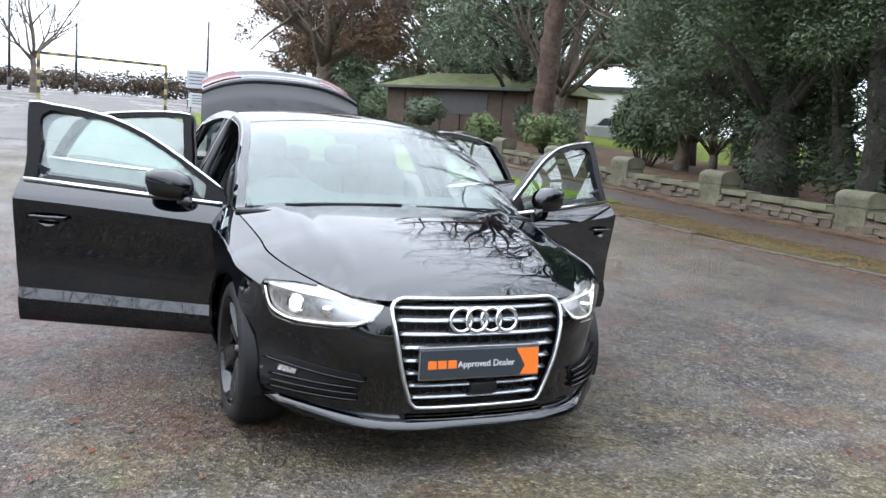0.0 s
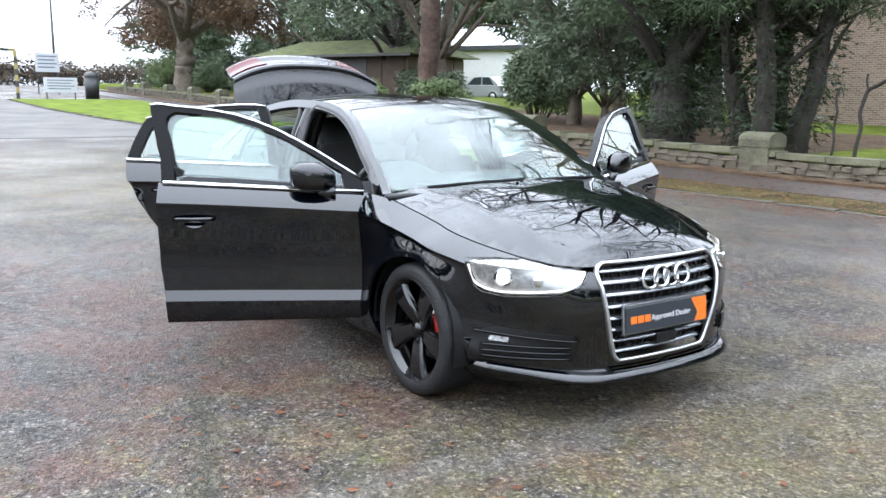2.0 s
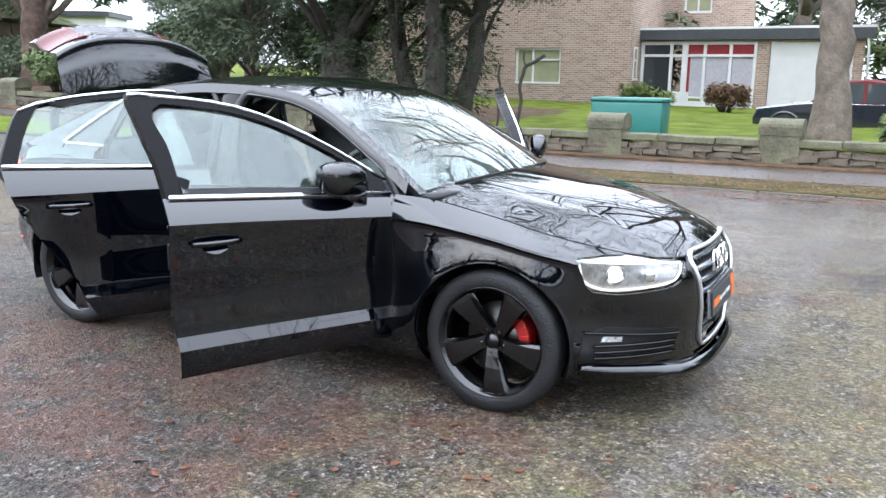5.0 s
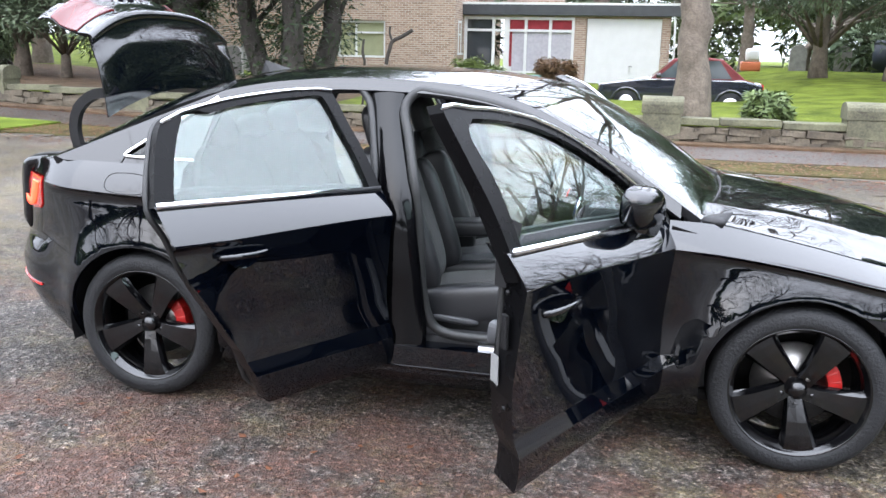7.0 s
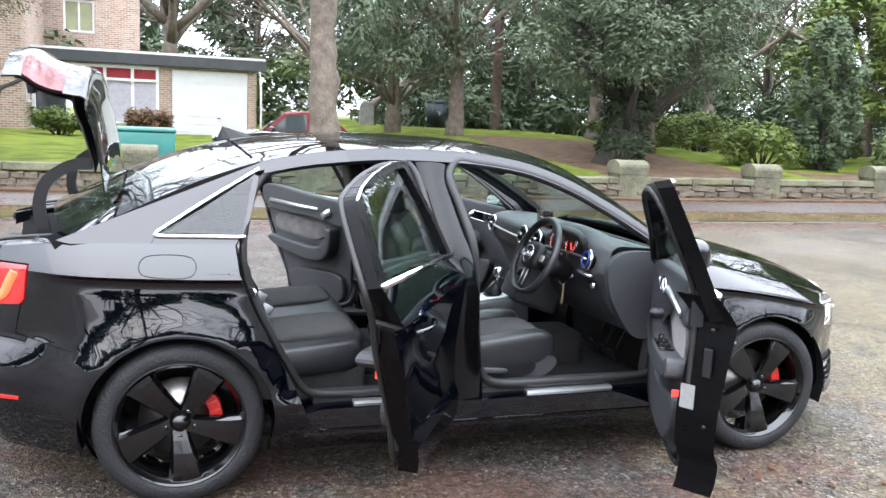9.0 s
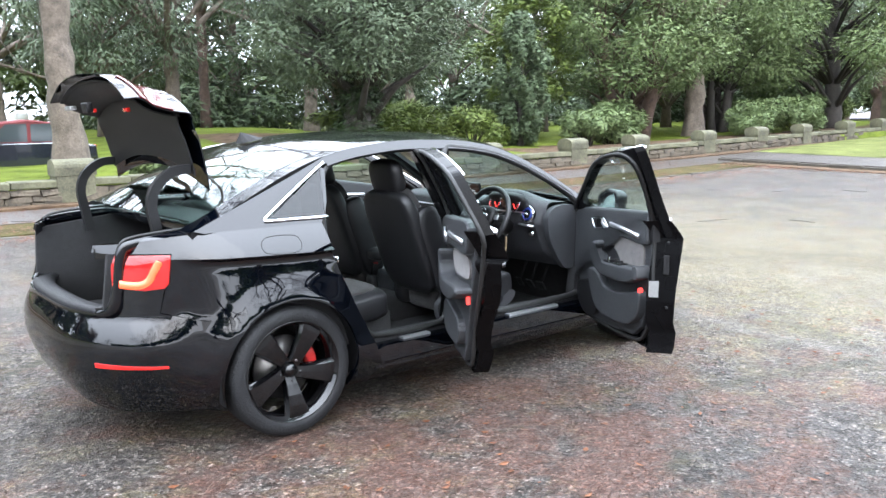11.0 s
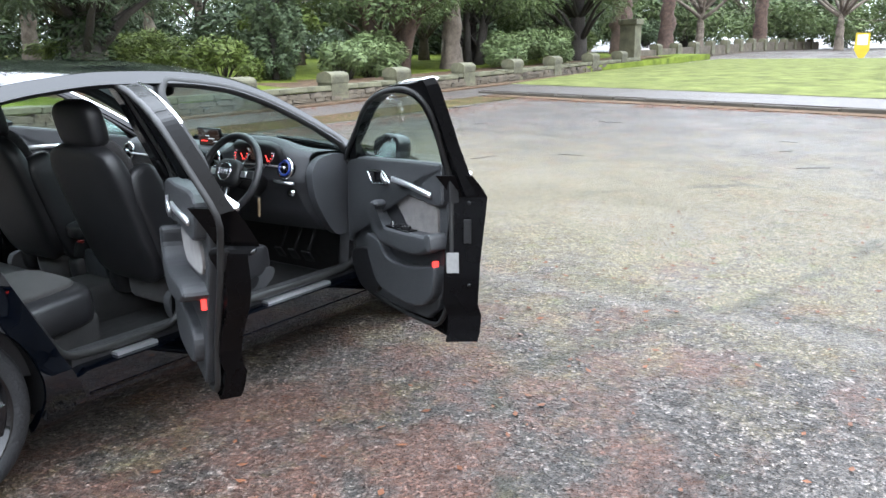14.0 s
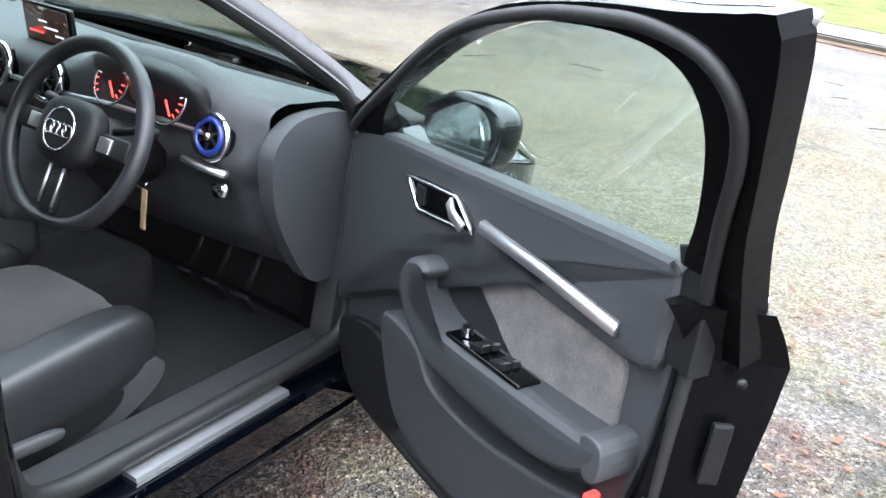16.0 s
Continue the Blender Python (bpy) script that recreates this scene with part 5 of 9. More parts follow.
def skin(name, data, material, parent, mirror=False, label="", rim=None):
    """Make a patch an object; mirror puts it on the car's left side."""
    verts, faces, kinds, nor = data
    m = len(nor)
    k = -1 if mirror else 1
    vs = [(v[0], v[1] * k, v[2]) for v in verts]
    fs = [tuple(reversed(f)) for f in faces] if mirror else faces
    me = bpy.data.meshes.new(name)
    me.from_pydata(vs, [], fs)
    me.materials.append(material)
    if rim is not None:
        me.materials.append(rim)
        me.polygons.foreach_set("material_index", [0 if q == 0 else 1 for q in kinds])
    me.polygons.foreach_set("use_smooth", [True] * len(me.polygons))
    me.update()
    normals = []
    for poly, kind in zip(me.polygons, kinds):
        for i in poly.vertices:
            if kind == 2:
                normals.append(tuple(poly.normal))
            else:
                n = nor[i % m]
                q = 1 if kind == 0 else -1
                normals.append((n.x * q, n.y * k * q, n.z * q))
    me.normals_split_custom_set(normals)
    return put(name, me, parent, label)


def flank_patch(outline, thick=0.012, inner=None, du=0.045):
    """A panel of the body side from its outline in (arc length, height)."""
    o = [(s, v_of(s, z)) for s, z in dense(outline)]
    return patch(o, lambda s, v: side(s, z_of(s, v)), du, 0.06, thick, extra_v=(0.80, 0.84, 0.88, 0.91, 0.94, 0.312, 0.322, 0.328, 0.338, 0.386, 0.395, 0.401, 0.415, 0.97, 0.99, 1.0, 1.012, 1.05), inner=inner)


def arc(cx, cz, r, a0, a1, n=22):
    return [(cx + r * math.cos(radians(a0 + (a1 - a0) * k / n)), cz + r * math.sin(radians(a0 + (a1 - a0) * k / n))) for k in range(n + 1)]


def plain(name, verts, faces, material, parent, mirror=False, label="", shade=True):
    k = -1 if mirror else 1
    vs = [(v[0], v[1] * k, v[2]) for v in verts]
    fs = [tuple(reversed(f)) for f in faces] if mirror else faces
    return put(name, mesh_of(name, vs, fs, material, shade), parent, label)


def solid(name, bm, material, parent, mirror=False, label="", shade=True):
    if mirror:
        bmesh.ops.scale(bm, vec=(1, -1, 1), verts=bm.verts)
        bmesh.ops.reverse_faces(bm, faces=bm.faces)
    return part(name, bm, material, parent, label, shade)


def sweep(points, profile, closed=False, up=Vector((0, 0, 1))):
    """Vertices and faces of a profile [(a, b)...] carried along a line; a points sideways, b along up."""
    verts, faces = [], []
    n, m = len(points), len(profile)
    for i, p in enumerate(points):
        p = Vector(p)
        a = Vector(points[(i - 1) % n if closed else max(i - 1, 0)])
        b = Vector(points[(i + 1) % n if closed else min(i + 1, n - 1)])
        d = (b - a).normalized()
        sd = d.cross(up)
        sd = sd.normalized() if sd.length > 1e-6 else d.orthogonal().normalized()
        u = sd.cross(d)
        for c, e in profile:
            verts.append(p + sd * c + u * e)
    for i in range(n if closed else n - 1):
        j = (i + 1) % n
        for k in range(m):
            l = (k + 1) % m
            faces.append((i * m + k, i * m + l, j * m + l, j * m + k))
    if not closed:
        faces.append(tuple(range(m))[::-1])
        faces.append(tuple((n - 1) * m + k for k in range(m)))
    return verts, faces


def lathe(profile, seg=48):
    """Turn (radius, y) pairs round the y axis."""
    verts, faces = [], []
    m = len(profile)
    for k in range(seg):
        a = 2 * math.pi * k / seg
        for r, y in profile:
            verts.append((r * math.cos(a), y, r * math.sin(a)))
    for k in range(seg):
        j = (k + 1) % seg
        for i in range(m - 1):
            faces.append((k * m + i, j * m + i, j * m + i + 1, k * m + i + 1))
    return verts, faces


M_PAINT = mat("black_car_paint", (0.0005, 0.0009, 0.002), 0.3, spec=0.0, coat=1.0)
M_PAINT.node_tree.nodes["Principled BSDF"].inputs["Coat IOR"].default_value = 1.62
M_BLACK = mat("black_plastic", (0.009, 0.009, 0.010), 0.5, spec=0.3, bump=0.15, bump_scale=400)
M_GLOSS = mat("black_trim_gloss", (0.002, 0.002, 0.0025), 0.10, spec=0.30)
M_SHUT = mat("satin_black_shut", (0.003, 0.003, 0.0035), 0.28, spec=0.10, rough_vary=0.08, scale=9)
M_RUBBER = mat("rubber_seal", (0.012, 0.012, 0.012), 0.55)
M_TYRE = mat("tyre_rubber", (0.016, 0.0165, 0.018), 0.6, spec=0.3, vary=0.25, scale=14, bump=0.3, bump_scale=90)
M_RIM = mat("black_alloy", (0.003, 0.003, 0.0035), 0.08, spec=0.55)
M_CHROME = mat("bright_trim", (0.78, 0.79, 0.81), 0.13, metal=1.0)
M_SATIN = mat("satin_metal", (0.66, 0.67, 0.69), 0.42, metal=1.0, bump=0.05, bump_scale=300)
M_GRILLE = mat("grille_bar", (0.28, 0.29, 0.31), 0.25, metal=0.9)
M_RED = mat("red_caliper", (0.45, 0.015, 0.012), 0.35)
M_STEEL = mat("brake_disc", (0.32, 0.31, 0.3), 0.35, metal=1.0, vary=0.2, scale=20)


def car_glass(name, tint, rough=0.0, shine=0.07):
    """Thin car glass: a clear tint under a sharp surface reflection."""
    m = bpy.data.materials.new(name)
    m.use_nodes = True
    nt = m.node_tree
    nt.nodes.clear()
    out = nt.nodes.new("ShaderNodeOutputMaterial")
    tr = nt.nodes.new("ShaderNodeBsdfTransparent")
    tr.inputs["Color"].default_value = (*tint, 1)
    gl = nt.nodes.new("ShaderNodeBsdfGlossy")
    gl.inputs["Roughness"].default_value = rough
    lw = nt.nodes.new("ShaderNodeLayerWeight")
    lw.inputs["Blend"].default_value = 0.5
    pw = nt.nodes.new("ShaderNodeMath")
    pw.operation = "POWER"
    pw.inputs[1].default_value = 4.0
    nt.links.new(lw.outputs["Facing"], pw.inputs[0])
    fr = nt.nodes.new("ShaderNodeMath")
    fr.operation = "MULTIPLY_ADD"
    fr.inputs[1].default_value = 0.85
    fr.inputs[2].default_value = shine
    nt.links.new(pw.outputs[0], fr.inputs[0])
    mx = nt.nodes.new("ShaderNodeMixShader")
    nt.links.new(fr.outputs[0], mx.inputs[0])
    nt.links.new(tr.outputs[0], mx.inputs[1])
    nt.links.new(gl.outputs[0], mx.inputs[2])
    nt.links.new(mx.outputs[0], out.inputs[0])
    return m


M_GLASS = car_glass("tinted_glass", (0.80, 0.88, 0.85), shine=0.06)
M_PRIVACY = car_glass("dark_privacy_glass", (0.16, 0.18, 0.18), shine=0.05)
M_LENS = car_glass("clear_lens", (0.93, 0.94, 0.95), shine=0.04)

# ---- the car: body ----
car = thing("car", "glossy black saloon car with all doors and the boot open", "car")
H_IN, H_OUT = s_at_y(0.425), s_at_y(0.790)


def wing(mirror):
    o = [(0.815, 0.235)] + arc(AXLE, HUB_Z, ARCH_R, 194, 53) + [(H_OUT + 0.02, 0.600), (H_OUT - 0.03, 0.715), (H_OUT + 0.10, 0.722), (H_OUT + 0.205, belt(H_OUT + 0.205) - 0.006)]
    s = H_OUT + 0.20
    while s > 0.83:
        o.append((s, belt(s) - 0.003))
        s -= 0.04
    o += [(0.822, belt(0.822) - 0.002), (0.812, 0.6)]
    return skin("front_wing", flank_patch(o), M_PAINT, car, mirror)


def quarter(mirror):
    o = [(-0.80, 0.235), (-0.84, 0.33), (-0.905, 0.48), (-0.985, 0.63), (-1.055, 0.77), (-1.105, 0.9), (-1.118, 1.0), (-1.118, belt(-1.118) - 0.002)]
    o += [(s, belt(s) - 0.002) for s in (-1.3, -1.5, -1.7, -1.85, -2.0, -2.1, -2.2, -2.28)]
    o += [(-2.28, 0.932), (-2.1, 0.932), (-1.866, 0.930), (-1.882, 0.80), (-1.902, 0.778), (-1.93, 0.672), (-1.63, 0.60)]
    o += arc(-AXLE, HUB_Z, ARCH_R, 122, -14, 26)
    o = o[::-1]
    return skin("rear_quarter", flank_patch(o), M_PAINT, car, mirror)


for mir in (False, True):
    wing(mir)
    quarter(mir)
    skin("sill", flank_patch([(-0.985, 0.16), (0.985, 0.16), (0.96, 0.262), (-0.79, 0.262), (-0.80, 0.235), (-0.975, 0.235)], 0.03), M_PAINT, car, mir)
    # wheel-arch liners
    for ax in (AXLE, -AXLE):
        vv, ff = [], []
        b = 0
        ring = arc(ax, HUB_Z, 0.365, -15, 195, 26)
        for x, z in ring:
            vv += [(x, -0.86, z), (x, -0.50, z)]
        for k in range(26):
            ff.append((b + 2 * k, b + 2 * k + 1, b + 2 * k + 3, b + 2 * k + 2))
        c = len(vv)
        vv += [(x, -0.5, z) for x, z in ring]
        ff.append(tuple(range(c, c + 27)))
        plain("arch_liner", vv, ff, M_BLACK, car, mir)

M_FOG = mat("fog_lamp_lens", (0.45, 0.46, 0.47), 0.15, metal=0.7, vary=0.6, scale=60)
# front bumper: two cheeks and a chin round the grille


def grille_s(z):
    """Arc length of the grille's right edge at a height."""
    return s_at_y(lerp(((0.27, 0.262), (0.30, 0.298), (0.60, 0.376), (0.672, 0.392), (0.705, 0.37)), z))


for mir in (False, True):
    o = arc(AXLE, HUB_Z, ARCH_R, 53, -24, 14) + [(1.7, 0.155), (S_NOSE - 0.001, 0.155), (S_NOSE - 0.001, 0.268), (grille_s(0.27), 0.27)]
    o += [(grille_s(z), z) for z in (0.30, 0.36, 0.42, 0.5, 0.56, 0.60, 0.64, 0.672)]
    o += [(H_IN + 0.005, 0.672), (H_IN - 0.035, 0.612), (H_IN - 0.12, 0.578), (H_OUT + 0.16, 0.562), (H_OUT + 0.05, 0.575), (H_OUT + 0.02, 0.60)]
    skin("front_bumper", flank_patch(o, 0.015, du=0.035), M_PAINT, car, mir)
    # lower side intake with fog lamp
    a, b = s_at_y(0.79), s_at_y(0.47)
    o = [(a, 0.285), (a + 0.02, 0.40), (a + 0.12, 0.425), (b - 0.02, 0.40), (b, 0.375), (b - 0.04, 0.30), (a + 0.15, 0.275)]
    intake = skin("side_intake", patch(dense(o), lambda s, z: side(s, z, 0.004), 0.05, 0.05, 0.004), M_BLACK, car, mir, "black side air intake with louvres")
    for z in (0.30, 0.325, 0.35):
        pts = [side(s, z, 0.012) for s in steps(a + 0.06, b - 0.03, 0.04)]
        v, f = sweep(pts, [(-0.006, -0.004), (0.012, -0.004), (0.012, 0.004), (-0.006, 0.004)])
        plain("louvre", v, f, M_GLOSS, intake, mir)
    pts = [side(s, 0.408 - 0.03 * (s - a) / (b - a), 0.014) for s in steps(a + 0.02, b, 0.03)]
    v, f = sweep(pts, [(-0.006, -0.003), (0.008, -0.003), (0.008, 0.003), (-0.006, 0.003)])
    plain("intake_strip", v, f, M_GLOSS, intake, mir)
    o = [(a + 0.09, 0.366), (a + 0.10, 0.388), (a + 0.185, 0.385), (a + 0.18, 0.364)]
    skin("fog_lamp", patch(dense(o, 0.02), lambda s, z: side(s, z, 0.014), 0.03, 0.03, 0.012), M_FOG, intake, mir, "small bright fog lamp")

# front lip, one blade from wheel arch to wheel arch


def lip_at(s):
    q = s if s <= S_NOSE else 2 * S_NOSE - s
    p = side(q, 0.205 + 0.040 * smooth(S_NOSE - 0.30, H_OUT, q), 0.010 + 0.012 * smooth(S_NOSE, H_OUT + 0.3, q) - 0.02 * smooth(H_OUT + 0.12, H_OUT, q))
    return p if s <= S_NOSE else Vector((p.x, -p.y, p.z))


v, f = sweep([lip_at(s) for s in steps(H_OUT, 2 * S_NOSE - H_OUT, 0.03)], [(-0.05, -0.012), (0.012, -0.010), (0.016, 0.0), (-0.02, 0.028), (-0.05, 0.03)])
plain("front_lip", v, f, M_PAINT, car)

o = [(x, y) for x, y in zip(EDGE_X[::2], EDGE_Y[::2])] + [(x, -y) for x, y in list(zip(EDGE_X[::2], EDGE_Y[::2]))[::-1]]
o += [(0.955, 0.55), (1.0, 0.3), (1.015, 0.0), (1.0, -0.3), (0.955, -0.55)]
o = [p for i, p in enumerate(o) if math.dist(p, o[i - 1]) > 0.004]
skin("bonnet", patch(o, bonnet, 0.045, 0.06, 0.012), M_PAINT, car, label="glossy black bonnet mirroring bare branches")

# roof and screens
skin("roof", patch(dense([(-1.02, -1), (0.20, -1), (0.20, 1), (-1.02, 1)], 0.08), top, 0.05, 0.08, 0.02, extra_v=(-0.97, 0.97)), M_PAINT, car, rim=M_BLACK)
skin("windscreen", patch(dense([(0.21, -0.945), (0.915, -0.955), (0.915, 0.955), (0.21, 0.945)], 0.08), top, 0.05, 0.08, 0.005), M_GLASS, car, label="windscreen mirroring the white sky")
skin("rear_screen", patch(dense([(-1.70, -0.90), (-1.03, -0.90), (-1.03, 0.90), (-1.70, 0.90)], 0.08), top, 0.05, 0.08, 0.005), M_GLASS, car)
for w0, w1, name in ((-1.0, -0.945, "a_pillar"), (0.945, 1.0, "a_pillar")):
    skin(name, patch(dense([(0.2, w0), (0.93, w0), (0.93, w1), (0.2, w1)], 0.04), top, 0.05, 0.03, 0.03), M_PAINT, car, rim=M_BLACK)
for w0, w1, name in ((-1.0, -0.90, "c_pillar"), (0.90, 1.0, "c_pillar")):
    skin(name, patch(dense([(-1.76, w0), (-1.02, w0), (-1.02, w1), (-1.76, w1)], 0.04), top, 0.05, 0.05, 0.03), M_PAINT, car, rim=M_BLACK)
# black band printed round the windscreen's foot, and the wiper tray
v, f = sweep([top(0.93, w / 12, 0.004) + Vector((0.03, 0, -0.006)) for w in range(-12, 13)], [(-0.045, -0.012), (0.05, -0.012), (0.05, 0.006), (-0.045, 0.010)])
plain("wiper_tray", v, f, M_BLACK, car)


def door_line(x):
    """Upper edge of the door openings."""
    return lerp(RAIL, x) - 0.047


# cabin sides: cant rail, rear pillar
for mir in (False, True):
    xs = steps(-1.0, 0.86, 0.05)
    o = [(x, lerp(RAIL, x) - 0.001) for x in xs[::-1]] + [(x, max(belt(x) - 0.01, door_line(x))) for x in xs]
    o = [p for i, p in enumerate(o) if math.dist(p, o[i - 1]) > 0.004]
    skin("cant_rail", patch(o, cabin, 0.05, 0.03, 0.035), M_PAINT, car, mir, rim=M_BLACK)
    o = [(x, lerp(RAIL, x) - 0.001) for x in steps(-1.0, -1.745, 0.05)] + [(-1.70, belt(-1.7) - 0.004), (-1.42, belt(-1.42) - 0.004), (-1.40, 1.052), (-1.03, 1.275), (-1.0, 1.285)]
    skin("rear_pillar", patch(o, cabin, 0.05, 0.04, 0.035), M_PAINT, car, mir, rim=M_BLACK)
    # fixed quarter light with bright surround
    tri_o = [(-1.375, 1.050), (-1.035, 1.268), (-1.085, 1.045)]
    q = skin("quarter_light", patch(dense(tri_o), lambda x, z: cabin(x, z, -0.006), 0.05, 0.05, 0.004), M_PRIVACY, car, mir)
    ring = [cabin(p.x, p.y, 0.002) for p in spline([(-1.02, 1.287, 0), (-1.20, 1.178, 0), (-1.36, 1.076, 0), (-1.402, 1.046, 0), (-1.388, 1.037, 0), (-1.25, 1.036, 0), (-1.08, 1.034, 0)], 5)]
    v, f = sweep(ring, [(-0.007, -0.004), (0.007, -0.004), (0.006, 0.004), (-0.006, 0.004)], False, Vector((0, -1, 0.4)))
    plain("bright_surround", v, f, M_CHROME, q, mir)
    o = [(-1.42, belt(-1.42) - 0.006), (-1.118, belt(-1.118) - 0.006), (-1.06, 1.10), (-1.02, 1.26), (-1.045, 1.27), (-1.09, 1.035), (-1.405, 1.040)]
    skin("door_shut", patch(o, lambda x, z: cabin(x, z, -0.004), 0.05, 0.04, 0.05), M_PAINT, car, mir)
    # centre pillar, from sill to roof
    bm = bmesh.new()
    ring = []
    for z in (0.30, 0.42, 0.6, 0.8, 0.95, 1.05, 1.15, 1.25, 1.345):
        lean = -0.10 * smooth(0.8, 1.36, z)
        half = 0.125 - 0.05 * smooth(0.3, 0.9, z) - 0.015 * smooth(1.0, 1.3, z) + 0.03 * smooth(1.25, 1.345, z)
        c = -0.205 + lean
        y = -(0.893 - inset(0, z) - 0.03) if z < 0.95 else -(glass_y(c, z) - 0.012)
        ring.append([bm.verts.new(p) for p in ((c - half, y + 0.02, z), (c - half * 0.8, y - 0.002, z), (c, y - 0.008, z), (c + half * 0.8, y - 0.002, z), (c + half, y + 0.02, z), (c + half * 0.8, y + 0.13, z), (c - half * 0.8, y + 0.13, z))])
    for a, b in zip(ring, ring[1:]):
        for k in range(7):
            bm.faces.new((a[k], a[(k + 1) % 7], b[(k + 1) % 7], b[k]))
    bmesh.ops.recalc_face_normals(bm, faces=bm.faces)
    solid("b_pillar", bm, M_GLOSS, car, mir)

# rear bumper and the boot surround
o = [(-1.63, 0.60)] + arc(-AXLE, HUB_Z, ARCH_R, 122, 205, 14) + [(-1.75, 0.2), (-2.0, 0.19), (S_TAIL * 2 + 2.0, 0.19), (S_TAIL * 2 + 1.75, 0.2)]
o += [(2 * S_TAIL - x, z) for x, z in arc(-AXLE, HUB_Z, ARCH_R, 122, 205, 14)[::-1]]
o += [(2 * S_TAIL + 1.63, 0.60), (2 * S_TAIL + 1.93, 0.668), (-1.93, 0.668)]
skin("rear_bumper", flank_patch(o, 0.02), M_PAINT, car)


def tail_x(y, z):
    s = s_at_y(max(0.02, min(0.88, abs(y))), False)
    return side(s, z).x


# loading lip and inner boot
bm = bmesh.new()
rim_pts = []
for k in range(-10, 11):
    y = 0.60 * k / 10
    rim_pts.append((tail_x(y, 0.70) + 0.015, y, 0.672))
v, f = sweep(rim_pts, [(-0.0, -0.02), (-0.0, 0.006), (0.075, 0.012), (0.10, 0.0), (0.10, -0.02)])
plain("loading_lip", v, f, M_BLACK, car, label="black plastic boot sill trim")
M_CARPET = mat("boot_carpet", (0.010, 0.010, 0.011), 0.95, vary=0.3, scale=30, bump=0.6, bump_scale=300)
M_TRIM = mat("soft_dark_trim", (0.020, 0.020, 0.022), 0.6, bump=0.25, bump_scale=500, vary=0.1, scale=20)
bm = bmesh.new()
bm_box(bm, (0.95, 1.0, 0.02), (-1.66, 0, 0.50))
part("boot_floor", bm, M_CARPET, car)
for mir in (False, True):
    o = [(-2.10, 0.50), (-1.2, 0.50), (-1.2, 0.98), (-1.6, 0.98), (-2.06, 0.93)]
    vv = [(x, -0.52 - 0.06 * (z > 0.8), z) for x, z in o] + [(x, -0.55 - 0.06 * (z > 0.8), z) for x, z in o]
    n = len(o)
    plain("boot_side", vv, [tuple(range(n)), tuple(range(2 * n - 1, n - 1, -1))] + [(i, n + i, n + (i + 1) % n, (i + 1) % n) for i in range(n)], M_CARPET, car, mir)
    # gutter from deck edge down behind the tail lamp to the boot lip
    run = [(-1.63, -0.652, 1.010), (-1.78, -0.652, 1.006), (-1.95, -0.648, 0.992), (-2.015, -0.642, 0.968), (-2.038, -0.634, 0.90), (-2.05, -0.626, 0.80), (-2.07, -0.605, 0.70), (-2.105, -0.53, 0.672)]
    line = spline(run, 5)
    v, f = sweep(line, [(-0.014, -0.014), (-0.012, 0.004), (0.012, 0.003), (0.026, -0.014), (0.03, -0.05), (-0.012, -0.05)], up=Vector((-0.5, 0, 0.8)))
    plain("boot_gutter", v, f, M_PAINT, car, mir)
    v, f = tube_data([[(p + Vector((0.010, 0.024, 0.010)), 0.007) for p in line]], 8)
    plain("boot_seal", v, f, M_RUBBER, car, mir)
    # deck strip between boot opening and rear quarter
    bm = bmesh.new()
    rows = []
    for s in [-1.66 - 0.0555 * k for k in range(12)]:
        a = side(s, belt(s) - 0.002)
        x = a.x
        yb = min(-0.50, lerp(((-2.2, -0.57), (-2.05, -0.628), (-1.9, -0.645), (-1.6, -0.652)), x))
        b = Vector((x + 0.0, max(yb, a.y), a.z + 0.012 * min(1, (yb - a.y) / 0.1)))
        rows.append([bm.verts.new(p) for p in (a, a.lerp(b, 0.33) + Vector((0, 0, 0.010)), a.lerp(b, 0.66) + Vector((0, 0, 0.009)), b, b + Vector((0.0, 0.004, -0.05)))])
    for a, b in zip(rows, rows[1:]):
        for k in range(4):
            bm.faces.new((a[k], a[k + 1], b[k + 1], b[k]))
    bmesh.ops.recalc_face_normals(bm, faces=bm.faces)
    solid("deck_edge", bm, M_PAINT, car, mir)
# parcel shelf and screen foot
bm = bmesh.new()
bm_box(bm, (0.42, 1.24, 0.03), (-1.42, 0, 0.985), bevel=0.01)
part("parcel_shelf", bm, M_TRIM, car)
part("shelf_panel", box((0.05, 1.28, 0.05), (-1.655, 0, 1.005), bevel=0.01), M_PAINT, car)

# ---- the car: doors ----
M_CARD = mat("door_card_plastic", (0.038, 0.040, 0.044), 0.5, bump=0.3, bump_scale=600, vary=0.08, scale=12)
M_DOOREND = mat("mid_grey_plastic", (0.050, 0.052, 0.056), 0.5, bump=0.2, bump_scale=500, vary=0.08, scale=12)
M_SUEDE = mat("grey_suede", (0.085, 0.077, 0.074), 0.95, vary=0.35, scale=22, second=(0.115, 0.102, 0.096), sheen=0.2, bump=0.2, bump_scale=250)
M_LEATHER = mat("black_leather", (0.017, 0.017, 0.019), 0.42, bump=0.12, bump_scale=420, vary=0.15, scale=10)
M_FABRIC = mat("seat_fabric", (0.030, 0.027, 0.027), 0.9, bump=0.5, bump_scale=450, vary=0.45, scale=14, sheen=0.1)
M_REDLAMP = mat("red_door_lamp", (0.5, 0.02, 0.02), 0.3, emit=(1.0, 0.05, 0.04), strength=1.5)
M_LABEL = mat("paper_label", (0.24, 0.24, 0.235), 0.6, vary=0.15, scale=80)
M_MIRROR = mat("mirror_glass", (0.85, 0.87, 0.88), 0.02, metal=1.0)


